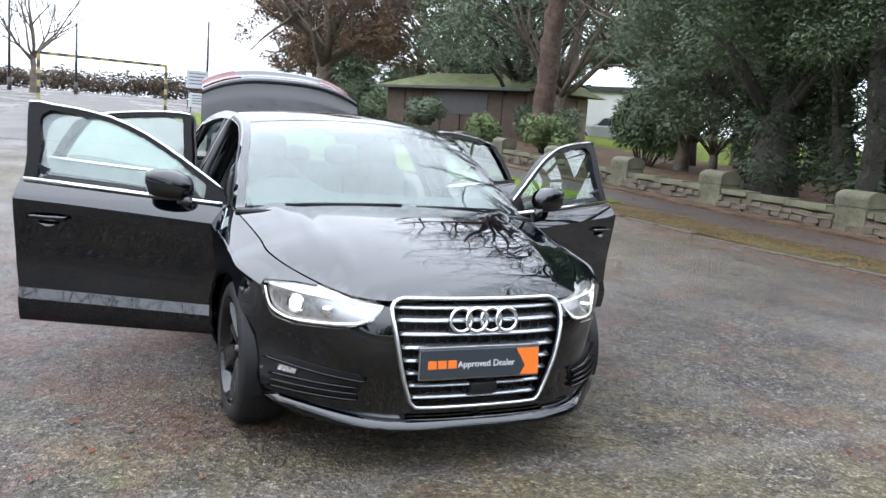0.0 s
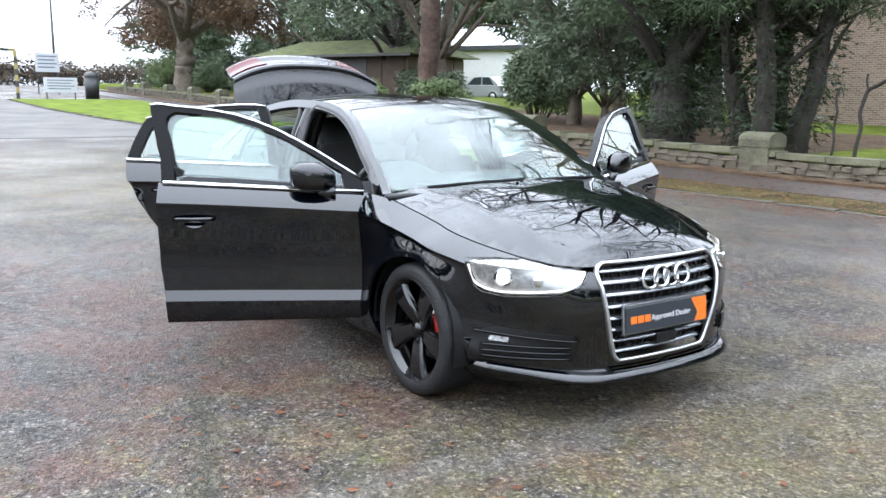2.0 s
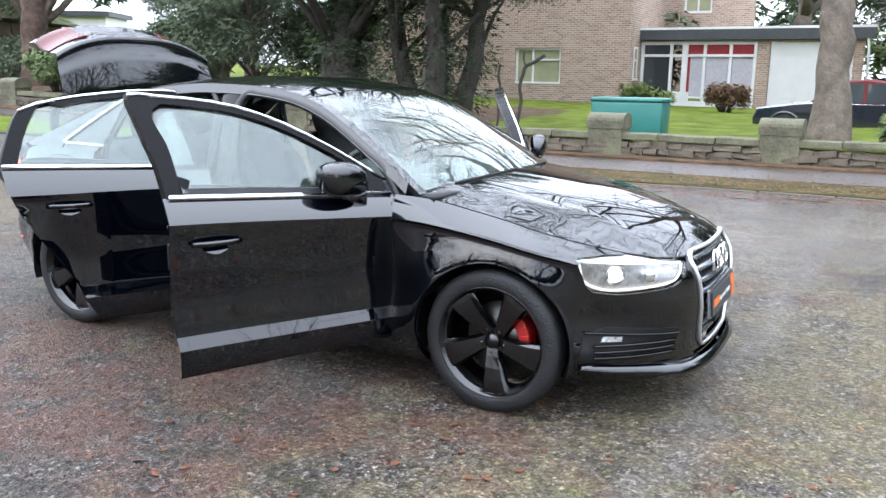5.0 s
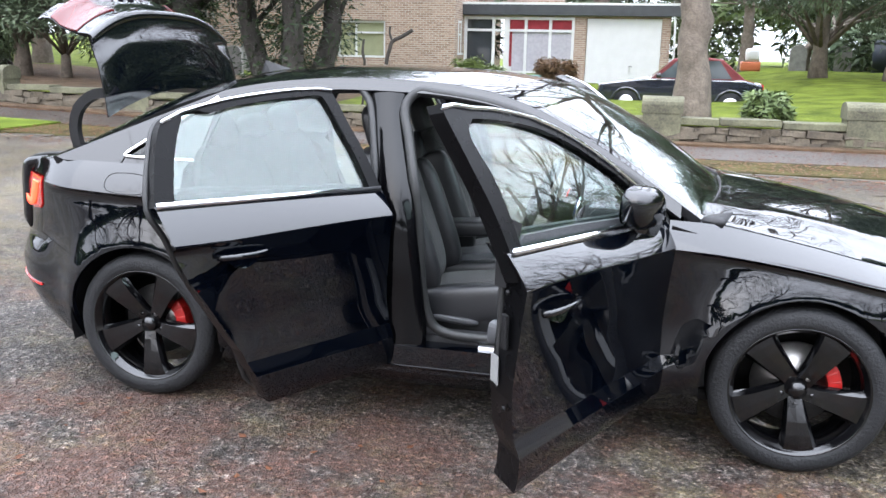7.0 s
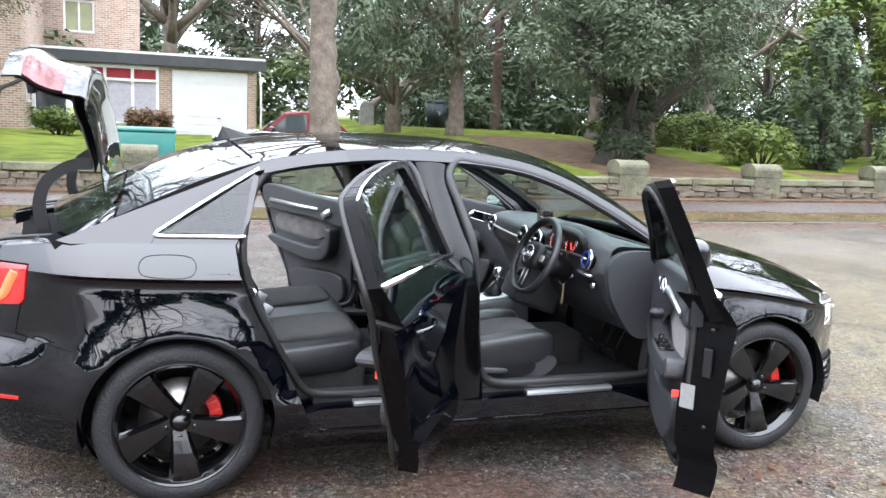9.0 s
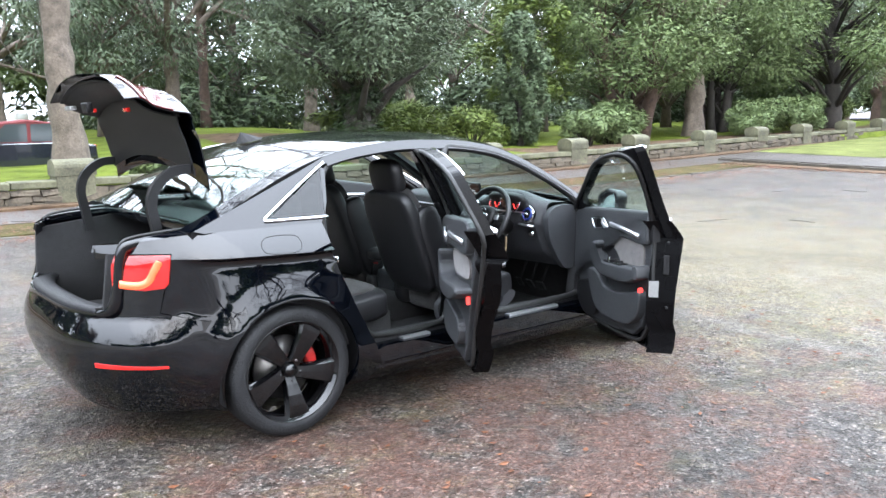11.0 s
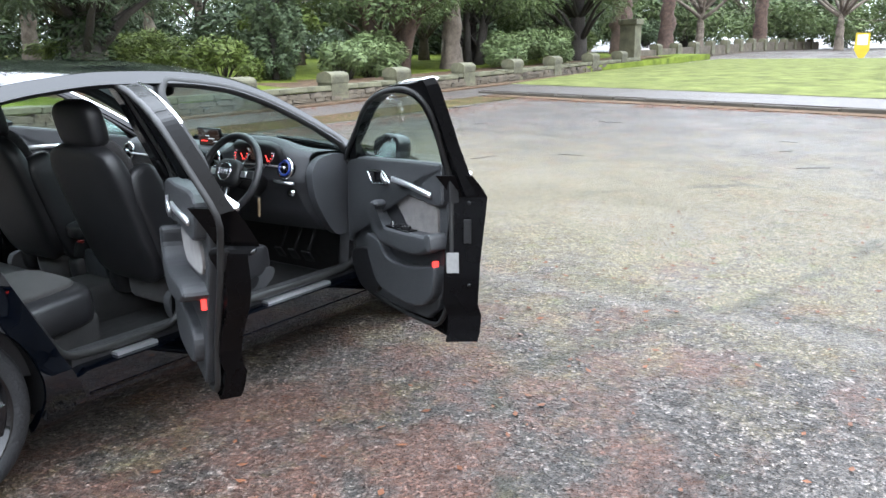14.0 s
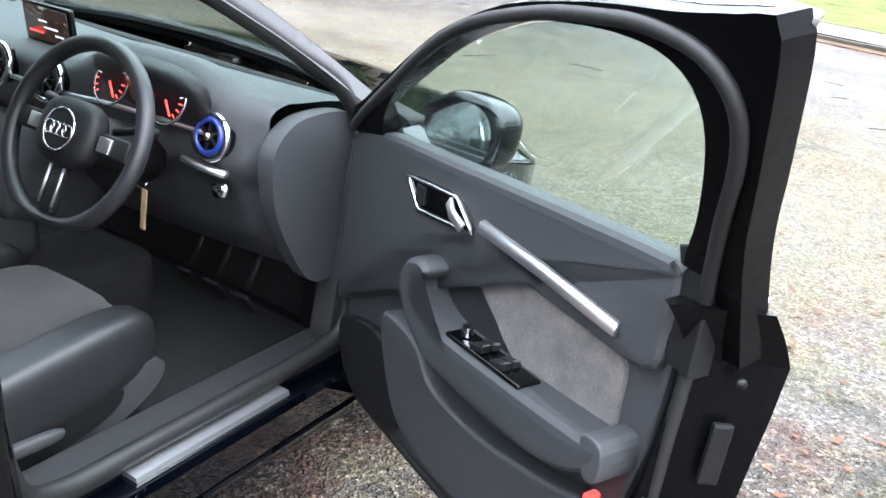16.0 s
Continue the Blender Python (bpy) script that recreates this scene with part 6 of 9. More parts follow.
def slab(outline, y0, y1, name, material, parent, mirror, label="", bevel=0.006):
    """A moulded panel from an (x, z) outline between two depths (y0 outer, y1 inner face)."""
    bm = bmesh.new()
    n = len(outline)
    a = [bm.verts.new((x, y0, z)) for x, z in outline]
    b = [bm.verts.new((x, y1, z)) for x, z in outline]
    bm.faces.new(a)
    top_f = bm.faces.new(b)
    for i in range(n):
        j = (i + 1) % n
        bm.faces.new((a[i], a[j], b[j], b[i]))
    bmesh.ops.recalc_face_normals(bm, faces=bm.faces)
    if bevel:
        bmesh.ops.bevel(bm, geom=list(top_f.edges), offset=bevel, segments=3, affect="EDGES", profile=0.6)
    bmesh.ops.triangulate(bm, faces=[f for f in bm.faces if len(f.verts) > 4])
    ob = solid(name, bm, material, parent, mirror, label, shade=False)
    return ob


def rounded(points, n=5):
    """A smooth closed outline through the points."""
    pts = [Vector((p[0], p[1], 0)) for p in points]
    m = len(pts)
    out = []
    for i in range(m):
        p0, p1, p2, p3 = pts[i - 1], pts[i], pts[(i + 1) % m], pts[(i + 2) % m]
        for k in range(n):
            u = k / n
            q = 0.5 * ((2 * p1) + (p2 - p0) * u + (2 * p0 - 5 * p1 + 4 * p2 - p3) * u * u + (3 * p1 - p0 - 3 * p2 + p3) * u**3)
            out.append((q.x, q.y))
    return out


def even(loop, n):
    """The smooth line through a loop's points, at n even steps of its length."""
    line = [(p.x, p.y) for p in spline([(x, z, 0) for x, z in loop], 6)]
    d = np.concatenate([[0], np.cumsum([math.dist(a, b) for a, b in zip(line, line[1:])])])
    at_d = np.linspace(0, d[-1], n)
    return list(zip(np.interp(at_d, d, [p[0] for p in line]).tolist(), np.interp(at_d, d, [p[1] for p in line]).tolist()))


def frame_strip(outer, inner_loop, parent, mirror, thick=0.045, reveal=None):
    """The window frame of a door: a flat band between two loops on the cabin side."""
    outer, inner_loop, reveal = [even(loop, 72) for loop in (outer, inner_loop, reveal or inner_loop)]
    n = len(outer)
    verts, faces = [], []
    for k, loop in enumerate((outer, inner_loop)):
        verts += [cabin(x, z) for x, z in loop]
    for loop in (outer, reveal):
        verts += [cabin(x, z) + Vector((0, thick, -0.01)) for x, z in loop]
    for i in range(n - 1):
        j = i + 1
        faces += [(i, j, n + j, n + i), (2 * n + i, 3 * n + i, 3 * n + j, 2 * n + j), (i, 2 * n + i, 2 * n + j, j), (n + i, n + j, 3 * n + j, 3 * n + i)]
    faces += [(0, n, 3 * n, 2 * n), (n - 1, 3 * n - 1, 4 * n - 1, 2 * n - 1)]
    return plain("window_frame", verts, faces, M_SHUT, parent, mirror, shade=False)


def handle(parent, x0, x1, z, mirror):
    m = 8
    pts = []
    for k in range(m + 1):
        f = k / m
        x = x0 + (x1 - x0) * f
        p = side(x, z)
        pts.append(p + Vector((0, -0.012 - 0.022 * math.sin(math.pi * min(1, max(0, f))) ** 0.5, 0)))
    v, f = sweep(pts, [(-0.006, -0.008), (0.004, -0.010), (0.009, -0.004), (0.009, 0.007), (0.002, 0.010), (-0.006, 0.009)])
    h = plain("handle", v, f, M_PAINT, parent, mirror)
    mid = side((x0 + x1) / 2, z)
    c = (x0 + x1) / 2
    o = rounded([(c - 0.048, z - 0.030), (c, z - 0.046), (c + 0.048, z - 0.030), (c + 0.03, z - 0.016), (c - 0.03, z - 0.016)], 5)
    # no hollow: a proud ledge tilted up gives the cup's bright sky reflection
    skin("handle_ledge", patch(o, lambda s, q: side(s, q, 0.002 + 0.62 * (z - 0.014 - q)), 0.02, 0.01, 0.002), M_PAINT, h, mirror, "raised ledge under the handle, tilted to mirror the sky")
    return h


def door_shell(name, outline, hinge, angle, mirror, label):
    lock = min(p[0] for p in outline)

    def inner(p, n):
        return Vector((p.x + 0.075 * smooth(lock + 0.12, lock, p.x), max(p.y, -0.92) + 0.072 + 0.053 * smooth(lock + 0.10, lock, p.x), p.z))
    ob = skin(name, flank_patch(outline, inner=inner), M_PAINT, car, mirror, label, rim=M_SHUT)
    k = -1 if mirror else 1
    h = Matrix.Translation((hinge[0], hinge[1] * k, 0))
    ob.matrix_local = h @ Matrix.Rotation(radians(angle * k), 4, "Z") @ h.inverted()
    return ob


def glazing(loop, parent, mirror):
    loop = [(p.x, p.y) for p in spline([(x, z, 0) for x, z in loop], 4)]
    o = [p for i, p in enumerate(loop) if math.dist(p, loop[i - 1]) > 0.003]
    g = skin("window_glass", patch(o, lambda x, z: cabin(x, z, -0.014), 0.06, 0.06, 0.004), M_GLASS, parent, mirror, "tinted side window glass")
    g.visible_shadow = False
    return g


def belt_strip(x0, x1, parent, mirror):
    pts = [side(x, belt(x) - 0.001, 0.004) for x in steps(x0, x1, 0.05)]
    v, f = sweep(pts, [(-0.012, -0.009), (0.008, -0.009), (0.009, 0.004), (-0.012, 0.012)])
    return plain("belt_strip", v, f, M_CHROME, parent, mirror, "bright metal strip along the window sill")


def top_strip(points, parent, mirror):
    v, f = sweep([cabin(x, z, 0.003) for x, z in points], [(-0.004, -0.008), (0.004, -0.008), (0.004, 0.007), (-0.004, 0.007)], up=Vector((0, -0.5, 0.85)))
    return plain("bright_strip", v, f, M_CHROME, parent, mirror, "bright metal strip along the window top")


def front_door(mirror):
    o = [(0.805, 0.268), (0.808, 0.6), (0.812, belt(0.81) - 0.003)] + [(x, belt(x) - 0.003) for x in (0.6, 0.4, 0.2, 0.0, -0.2)]
    o += [(-0.222, belt(-0.222) - 0.003), (-0.226, 0.8), (-0.222, 0.55), (-0.205, 0.4), (-0.20, 0.268)]
    d = door_shell("front_door", o[::-1], (0.80, -0.82), 65.0, mirror, "open front door with dark grey trimmed inner side")
    xs = [0.775, 0.72, 0.65, 0.55, 0.45, 0.35, 0.25, 0.15, 0.05, -0.05, -0.15, -0.235]
    outer = [(0.80, belt(0.8) - 0.005)] + [(x, max(belt(x) + 0.004, door_line(x) + 0.012)) for x in xs[:-1]] + [(-0.23, 1.352), (-0.276, 1.348), (-0.246, 1.2), (-0.216, 1.07), (-0.203, belt(-0.22) - 0.08)]
    inn = [(0.69, belt(0.69) + 0.004)] + [(min(x, 0.69), max(belt(x) + 0.006, door_line(min(x, 0.69)) - 0.014)) for x in xs[:-1]] + [(-0.16, door_line(-0.2) - 0.020), (-0.193, 1.29), (-0.195, 1.25), (-0.162, 1.16), (-0.150, 1.06), (-0.145, belt(-0.14) - 0.08)]
    tight = [(0.690, belt(0.69) + 0.004), (0.675, 0.975), (0.635, 1.025), (0.585, 1.07), (0.525, 1.112), (0.43, 1.170), (0.33, 1.222), (0.23, 1.260), (0.13, 1.284), (0.03, 1.297), (-0.06, 1.301),
             (-0.125, 1.290), (-0.162, 1.258), (-0.170, 1.20), (-0.148, 1.10), (-0.118, 1.02), (-0.098, belt(-0.14) - 0.08)]
    frame_strip(outer, inn, d, mirror, 0.052, tight)
    glazing(inn, d, mirror)
    belt_strip(0.79, -0.2, d, mirror)
    top_strip(outer[1:-3], d, mirror)
    slab([(-0.100, 1.03), (-0.150, 1.05), (-0.168, 0.98), (-0.172, 0.86), (-0.126, 0.865), (-0.118, 0.98)], -0.79, -0.748, "frame_foot", M_BLACK, d, mirror, "", 0.006)
    handle(d, -0.145, 0.05, 0.80, mirror)
    # mirror on the door's shoulder
    bm = bmesh.new()
    r = bmesh.ops.create_uvsphere(bm, u_segments=24, v_segments=14, radius=1)
    for v in bm.verts:
        q = Vector([math.copysign(abs(a) ** 0.66, a) for a in v.co])
        fore = max(0.0, q.x)
        v.co = Vector((0.535 + q.x * 0.117 - 0.012 * q.z * (1 - fore), -0.842 + q.y * ((0.082 - 0.020 * fore) if q.y < 0 else 0.022), 1.003 - 0.022 * fore * fore + q.z * (0.074 - 0.018 * fore * fore)))
    mm = solid("door_mirror", bm, M_PAINT, d, mirror, "black door mirror housing, folded in")
    v, f = sweep([(0.60, -0.808, 0.868), (0.592, -0.835, 0.905), (0.585, -0.848, 0.95)], [(-0.060, -0.016), (0.050, -0.016), (0.045, 0.024), (-0.055, 0.024)])
    plain("mirror_foot", v, f, M_PAINT, mm, mirror)
    bm = bmesh.new()
    r = bmesh.ops.create_circle(bm, cap_ends=True, segments=28, radius=1)
    for v in bm.verts:
        q = [math.copysign(abs(a) ** 0.7, a) for a in v.co[:2]]
        v.co = Vector((0.533 + q[0] * 0.104, -0.8165 + 0.006 * q[0] - 0.003 * q[1], 1.003 + q[1] * (0.060 - 0.006 * max(0.0, q[0]))))
    bmesh.ops.recalc_face_normals(bm, faces=bm.faces)
    solid("mirror_glass", bm, M_MIRROR, mm, mirror)
    # inner side: moulded card
    base = [(0.80, 0.90), (0.812, 0.62), (0.80, 0.50), (0.79, 0.41), (0.745, 0.315), (0.62, 0.292), (0.30, 0.292), (0.06, 0.312), (-0.03, 0.38), (-0.085, 0.50), (-0.122, 0.70), (-0.128, 0.98), (-0.10, 1.0), (0.2, 0.985), (0.66, 0.95)]
    card = slab(base, -0.80, -0.768, "door_card", M_CARD, d, mirror, "dark grey moulded door trim", 0.012)
    up = rounded([(0.80, 0.922), (0.66, 0.956), (0.42, 0.975), (0.195, 0.992), (-0.10, 1.010), (-0.122, 0.99), (-0.124, 0.90), (-0.10, 0.835), (0.07, 0.838), (0.20, 0.845), (0.30, 0.842), (0.40, 0.820), (0.49, 0.782), (0.61, 0.69), (0.72, 0.585), (0.80, 0.515), (0.815, 0.62), (0.812, 0.75), (0.806, 0.86)], 4)
    slab(up, -0.78, -0.740, "upper_pad", M_CARD, card, mirror, "soft upper door pad", 0.020)
    slab(rounded([(0.375, 0.818), (0.28, 0.838), (0.07, 0.832), (-0.045, 0.825), (-0.06, 0.75), (-0.055, 0.67), (0.02, 0.645), (0.19, 0.695), (0.27, 0.755)], 4), -0.778, -0.758, "suede_insert", M_SUEDE, card, mirror, "brownish grey suede insert", 0.004)
    slab(rounded([(0.51, 0.755), (0.45, 0.802), (0.385, 0.816), (0.28, 0.755), (0.195, 0.69), (0.22, 0.65), (0.36, 0.655), (0.46, 0.69)], 4), -0.778, -0.762, "inner_panel", M_LEATHER, card, mirror, "", 0.004)
    # armrest: a flat shelf at the switches that rises into the pull grip
    arm = [(0.480, 0.735), (0.455, 0.775), (0.415, 0.790), (0.384, 0.780), (0.388, 0.762), (0.412, 0.748), (0.405, 0.722), (0.365, 0.698), (0.31, 0.688), (0.20, 0.692), (0.05, 0.702), (-0.06, 0.712), (-0.098, 0.715), (-0.104, 0.690), (-0.07, 0.648), (0.02, 0.612), (0.14, 0.602), (0.26, 0.600), (0.36, 0.606), (0.435, 0.650), (0.475, 0.700)]
    slab(rounded(arm, 4), -0.775, -0.688, "armrest", M_CARD, card, mirror, "padded armrest with pull grip", 0.024)
    slab(rounded([(-0.062, 0.715), (-0.105, 0.720), (-0.112, 0.665), (-0.082, 0.655)], 4), -0.770, -0.690, "armrest_end", M_DOOREND, card, mirror, "lighter grey end cap of the armrest", 0.006)
    bm = bmesh.new()
    bm_box(bm, (0.215, 0.050, 0.010), (0.20, -0.722, 0.694), Matrix.Rotation(radians(3), 4, "Y"), bevel=0.004)
    sw2 = solid("switch_panel", bm, M_GLOSS, card, mirror)
    for x, y in ((0.275, -0.722), (0.220, -0.711), (0.220, -0.733), (0.160, -0.711), (0.160, -0.733)):
        bm = bmesh.new()
        if x > 0.25:
            bm_cyl(bm, 0.012, 0.010, (x, y, 0.698), (x, y, 0.716), 16)
        else:
            bm_box(bm, (0.036, 0.018, 0.012), (x, y, 0.704), Matrix.Rotation(radians(12), 4, "Y"), bevel=0.003)
        sb = solid("window_switch", bm, M_CHROME if x > 0.25 else M_BLACK, sw2, mirror, shade=False)
        if x < 0.25:
            solid("switch_edge", box((0.005, 0.016, 0.003), (x - 0.015, y, 0.714)), M_CHROME, sb, mirror, shade=False)
    # release lever in a bright bezel
    bez = [(0.555, 0.906), (0.505, 0.852), (0.325, 0.872), (0.385, 0.920)]
    ring = [Vector((x, -0.737, z)) for x, z in dense(bez, 0.02)]
    v, f = sweep(ring, [(-0.003, -0.004), (0.003, -0.004), (0.003, 0.005), (-0.003, 0.005)], True, Vector((0, 1, 0)))
    b = plain("release_bezel", v, f, M_CHROME, card, mirror, "bright bezel round the door release")
    slab(rounded([(x * 0.97 + 0.012, z) for x, z in bez], 4), -0.748, -0.7375, "release_recess", M_GLOSS, b, mirror, "", 0.002)
    v, f = sweep([(0.400, -0.730, 0.908), (0.375, -0.722, 0.893), (0.345, -0.726, 0.876)], [(-0.010, -0.003), (0.010, -0.003), (0.010, 0.003), (-0.010, 0.003)], up=Vector((0, 1, 0)))
    plain("release_lever", v, f, M_SATIN, b, mirror)
    solid("lock_buttons", box((0.03, 0.008, 0.036), (0.50, -0.735, 0.884), bevel=0.003), M_BLACK, b, mirror, "", False)
    v, f = sweep([(0.298, -0.733, 0.898), (0.13, -0.732, 0.890), (-0.045, -0.734, 0.874)], [(-0.013, -0.004), (0.013, -0.004), (0.010, 0.007), (-0.010, 0.007)], up=Vector((0, 1, 0)))
    plain("trim_strip", v, f, M_SATIN, card, mirror, "brushed metal trim strip")
    # bin with its lip, and the speaker's cover ahead of it
    slab(rounded([(0.575, 0.585), (0.49, 0.605), (0.42, 0.585), (0.36, 0.535), (0.20, 0.528), (0.02, 0.562), (-0.072, 0.585), (-0.085, 0.53), (-0.04, 0.43), (0.10, 0.365), (0.38, 0.362), (0.50, 0.42)], 4), -0.78, -0.722, "door_pocket", M_CARD, card, mirror, "door bin with a raised lip", 0.014)
    slab(rounded([(0.795, 0.462), (0.70, 0.505), (0.60, 0.512), (0.525, 0.455), (0.485, 0.37), (0.54, 0.312), (0.66, 0.305), (0.755, 0.35)], 4), -0.778, -0.748, "speaker_cover", M_BLACK, card, mirror, "", 0.010)
    # reflective lamp, latch, label and seal at the trailing edge
    lamp = solid("edge_lamp", box((0.014, 0.026, 0.045), (-0.072, -0.738, 0.580), bevel=0.004), M_REDLAMP, d, mirror, "glowing red edge lamp", False)
    solid("latch", box((0.012, 0.03, 0.10), (-0.203, -0.812, 0.745), Matrix.Rotation(radians(-31), 4, "Z"), bevel=0.004), M_BLACK, d, mirror, "", False)
    solid("label", box((0.002, 0.050, 0.085), (-0.1715, -0.761, 0.615), Matrix.Rotation(radians(-31), 4, "Z")), M_LABEL, d, mirror, "small grey paper label", False)
    for q in (0.52, 0.86):
        bm = bmesh.new()
        bm_cyl(bm, 0.008, 0.008, (-0.2025, -0.8205, q), (-0.208, -0.817, q), 10)
        solid("screw", bm, M_BLACK, d, mirror)
    arch = [(0.79, 0.945), (0.72, 0.998), (0.56, 1.10), (0.39, 1.197), (0.24, 1.262), (0.08, 1.303), (-0.03, 1.318), (-0.11, 1.322), (-0.185, 1.306), (-0.222, 1.262), (-0.220, 1.20), (-0.19, 1.11), (-0.165, 1.02)]
    ring = [cabin(x, z) + Vector((0, 0.056, -0.012)) for x, z in arch] + [Vector((-0.155, -0.765, z)) for z in (0.92, 0.75, 0.58)] + [Vector((-0.12, -0.772, 0.45)), Vector((-0.06, -0.775, 0.34)), Vector((0.05, -0.775, 0.292)), Vector((0.40, -0.775, 0.282)), Vector((0.70, -0.775, 0.30)), Vector((0.785, -0.775, 0.37)), Vector((0.795, -0.775, 0.6)), Vector((0.80, -0.775, 0.85))]
    v, f = tube_data([[(p, 0.011) for p in spline(ring + ring[:1], 3)]], 6)
    plain("door_seal", v, f, M_RUBBER, d, mirror)
    return d


def rear_door(mirror):
    o = [(-0.236, belt(-0.236) - 0.003)] + [(x, belt(x) - 0.003) for x in (-0.4, -0.6, -0.8, -1.0, -1.16)]
    o += [(-1.142, 0.9), (-1.085, 0.77), (-0.995, 0.63), (-0.896, 0.48), (-0.831, 0.335), (-0.795, 0.268), (-0.214, 0.268), (-0.219, 0.4), (-0.236, 0.55), (-0.24, 0.8)]
    d = door_shell("rear_door", o, (-0.225, -0.86), 58.5, mirror, "open rear door with dark grey trimmed inner side")
    xs = [-0.40, -0.5, -0.6, -0.7, -0.8, -0.9, -0.985]
    outer = [(-0.236, belt(-0.236) - 0.005), (-0.262, 1.1), (-0.30, 1.22), (-0.335, 1.335)] + [(x, door_line(x) + 0.008) for x in xs] + [(-1.062, 1.252), (-1.118, 1.14), (-1.16, belt(-1.1) - 0.005)]
    inn = [(-0.292, belt(-0.31) + 0.004), (-0.315, 1.1), (-0.345, 1.2), (-0.376, 1.300)] + [(min(-0.40, x + 0.02), door_line(x) - 0.014) for x in xs[:-1]] + [(-0.955, 1.292), (-1.005, 1.235), (-1.055, 1.13), (-1.092, belt(-1.03) + 0.004)]
    frame_strip(outer, inn, d, mirror)
    glazing(inn, d, mirror)
    belt_strip(-0.25, -1.155, d, mirror)
    top_strip(outer[3:-2], d, mirror)
    handle(d, -0.99, -0.80, 0.832, mirror)
    base = [(-0.25, 0.92), (-0.25, 0.6), (-0.245, 0.33), (-0.5, 0.31), (-0.74, 0.315), (-0.80, 0.40), (-0.86, 0.52), (-0.95, 0.68), (-1.02, 0.80), (-1.06, 0.92), (-1.055, 1.03), (-0.7, 1.012), (-0.3, 0.982)]
    card = slab(base, -0.79, -0.752, "door_card", M_CARD, d, mirror, "dark grey moulded door trim", 0.012)
    slab(rounded([(-0.26, 0.975), (-0.6, 1.01), (-1.04, 1.04), (-1.05, 0.93), (-0.95, 0.88), (-0.6, 0.868), (-0.27, 0.84)], 4), -0.765, -0.715, "upper_pad", M_CARD, card, mirror, "soft upper door pad", 0.018)
    arm = [(-0.36, 0.80), (-0.39, 0.825), (-0.43, 0.815), (-0.42, 0.75), (-0.50, 0.70), (-0.7, 0.71), (-0.92, 0.73), (-0.95, 0.69), (-0.75, 0.63), (-0.5, 0.61), (-0.38, 0.67)]
    slab(rounded(arm, 4), -0.765, -0.672, "armrest", M_CARD, card, mirror, "padded armrest with pull grip", 0.02)
    slab(rounded([(-0.46, 0.83), (-0.7, 0.85), (-0.93, 0.86), (-0.95, 0.77), (-0.7, 0.735), (-0.52, 0.74)], 4), -0.762, -0.742, "suede_insert", M_SUEDE, card, mirror, "brownish grey suede insert", 0.004)
    slab(rounded([(-0.30, 0.53), (-0.5, 0.55), (-0.75, 0.53), (-0.79, 0.46), (-0.7, 0.39), (-0.32, 0.38)], 4), -0.765, -0.715, "door_pocket", M_CARD, card, mirror, "", 0.012)
    v, f = sweep([(-0.40, -0.708, 0.925), (-0.44, -0.704, 0.905), (-0.47, -0.708, 0.885)], [(-0.02, -0.004), (0.02, -0.004), (0.018, 0.007), (-0.018, 0.007)], up=Vector((0, 1, 0)))
    plain("release_lever", v, f, M_SATIN, card, mirror)
    v, f = sweep([(-0.52, -0.709, 0.925), (-0.7, -0.708, 0.93), (-0.98, -0.709, 0.945)], [(-0.012, -0.004), (0.012, -0.004), (0.010, 0.006), (-0.010, 0.006)], up=Vector((0, 1, 0)))
    plain("trim_strip", v, f, M_SATIN, card, mirror, "brushed metal trim strip")
    solid("edge_lamp", box((0.014, 0.026, 0.042), (-0.915, -0.748, 0.66), bevel=0.004), M_REDLAMP, d, mirror, "glowing red edge lamp", False)
    solid("latch", box((0.012, 0.03, 0.09), (-1.075, -0.80, 0.83), Matrix.Rotation(radians(-22), 4, "Y"), bevel=0.004), M_BLACK, d, mirror, "", False)
    ring = [cabin(x, z) + Vector((0, 0.05, -0.015)) for x, z in outer] + [Vector((x, -0.78, z)) for x, z in ((-1.115, 0.9), (-1.06, 0.77), (-0.975, 0.63), (-0.88, 0.48), (-0.8, 0.31), (-0.5, 0.288), (-0.245, 0.295), (-0.245, 0.6), (-0.248, 0.85))]
    v, f = tube_data([[(p, 0.011) for p in spline(ring + ring[:1], 3)]], 6)
    plain("door_seal", v, f, M_RUBBER, d, mirror)
    return d


for mir in (False, True):
    front_door(mir)
    rear_door(mir)

# ---- the car: lamps, grille, wheels, boot lid ----
M_LAMPBLACK = mat("lamp_inside", (0.46, 0.45, 0.44), 0.35, metal=0.85, vary=0.4, scale=30)
M_BEAM = mat("lit_projector", (0.9, 0.9, 0.9), 0.2, emit=(1.0, 0.97, 0.88), strength=4.0)
M_DRL = mat("lit_light_strip", (0.8, 0.8, 0.8), 0.3, emit=(1.0, 0.96, 0.84), strength=1.2)
M_TAILRED = mat("red_lamp_lens", (0.30, 0.008, 0.008), 0.08, coat=1.0, emit=(1.0, 0.03, 0.02), strength=0.09)
M_LIDRED = mat("unlit_red_lens", (0.10, 0.006, 0.006), 0.12, spec=0.4)
M_TAILLIT = mat("lit_tail_strip", (0.9, 0.2, 0.1), 0.2, emit=(1.0, 0.075, 0.02), strength=1.2)
# reflectors have no lamp; a faint glow is added to brighten them
M_REFLECT_GLOW = mat("red_reflector_glow", (0.42, 0.012, 0.01), 0.12, coat=1.0, emit=(1.0, 0.03, 0.02), strength=0.06)
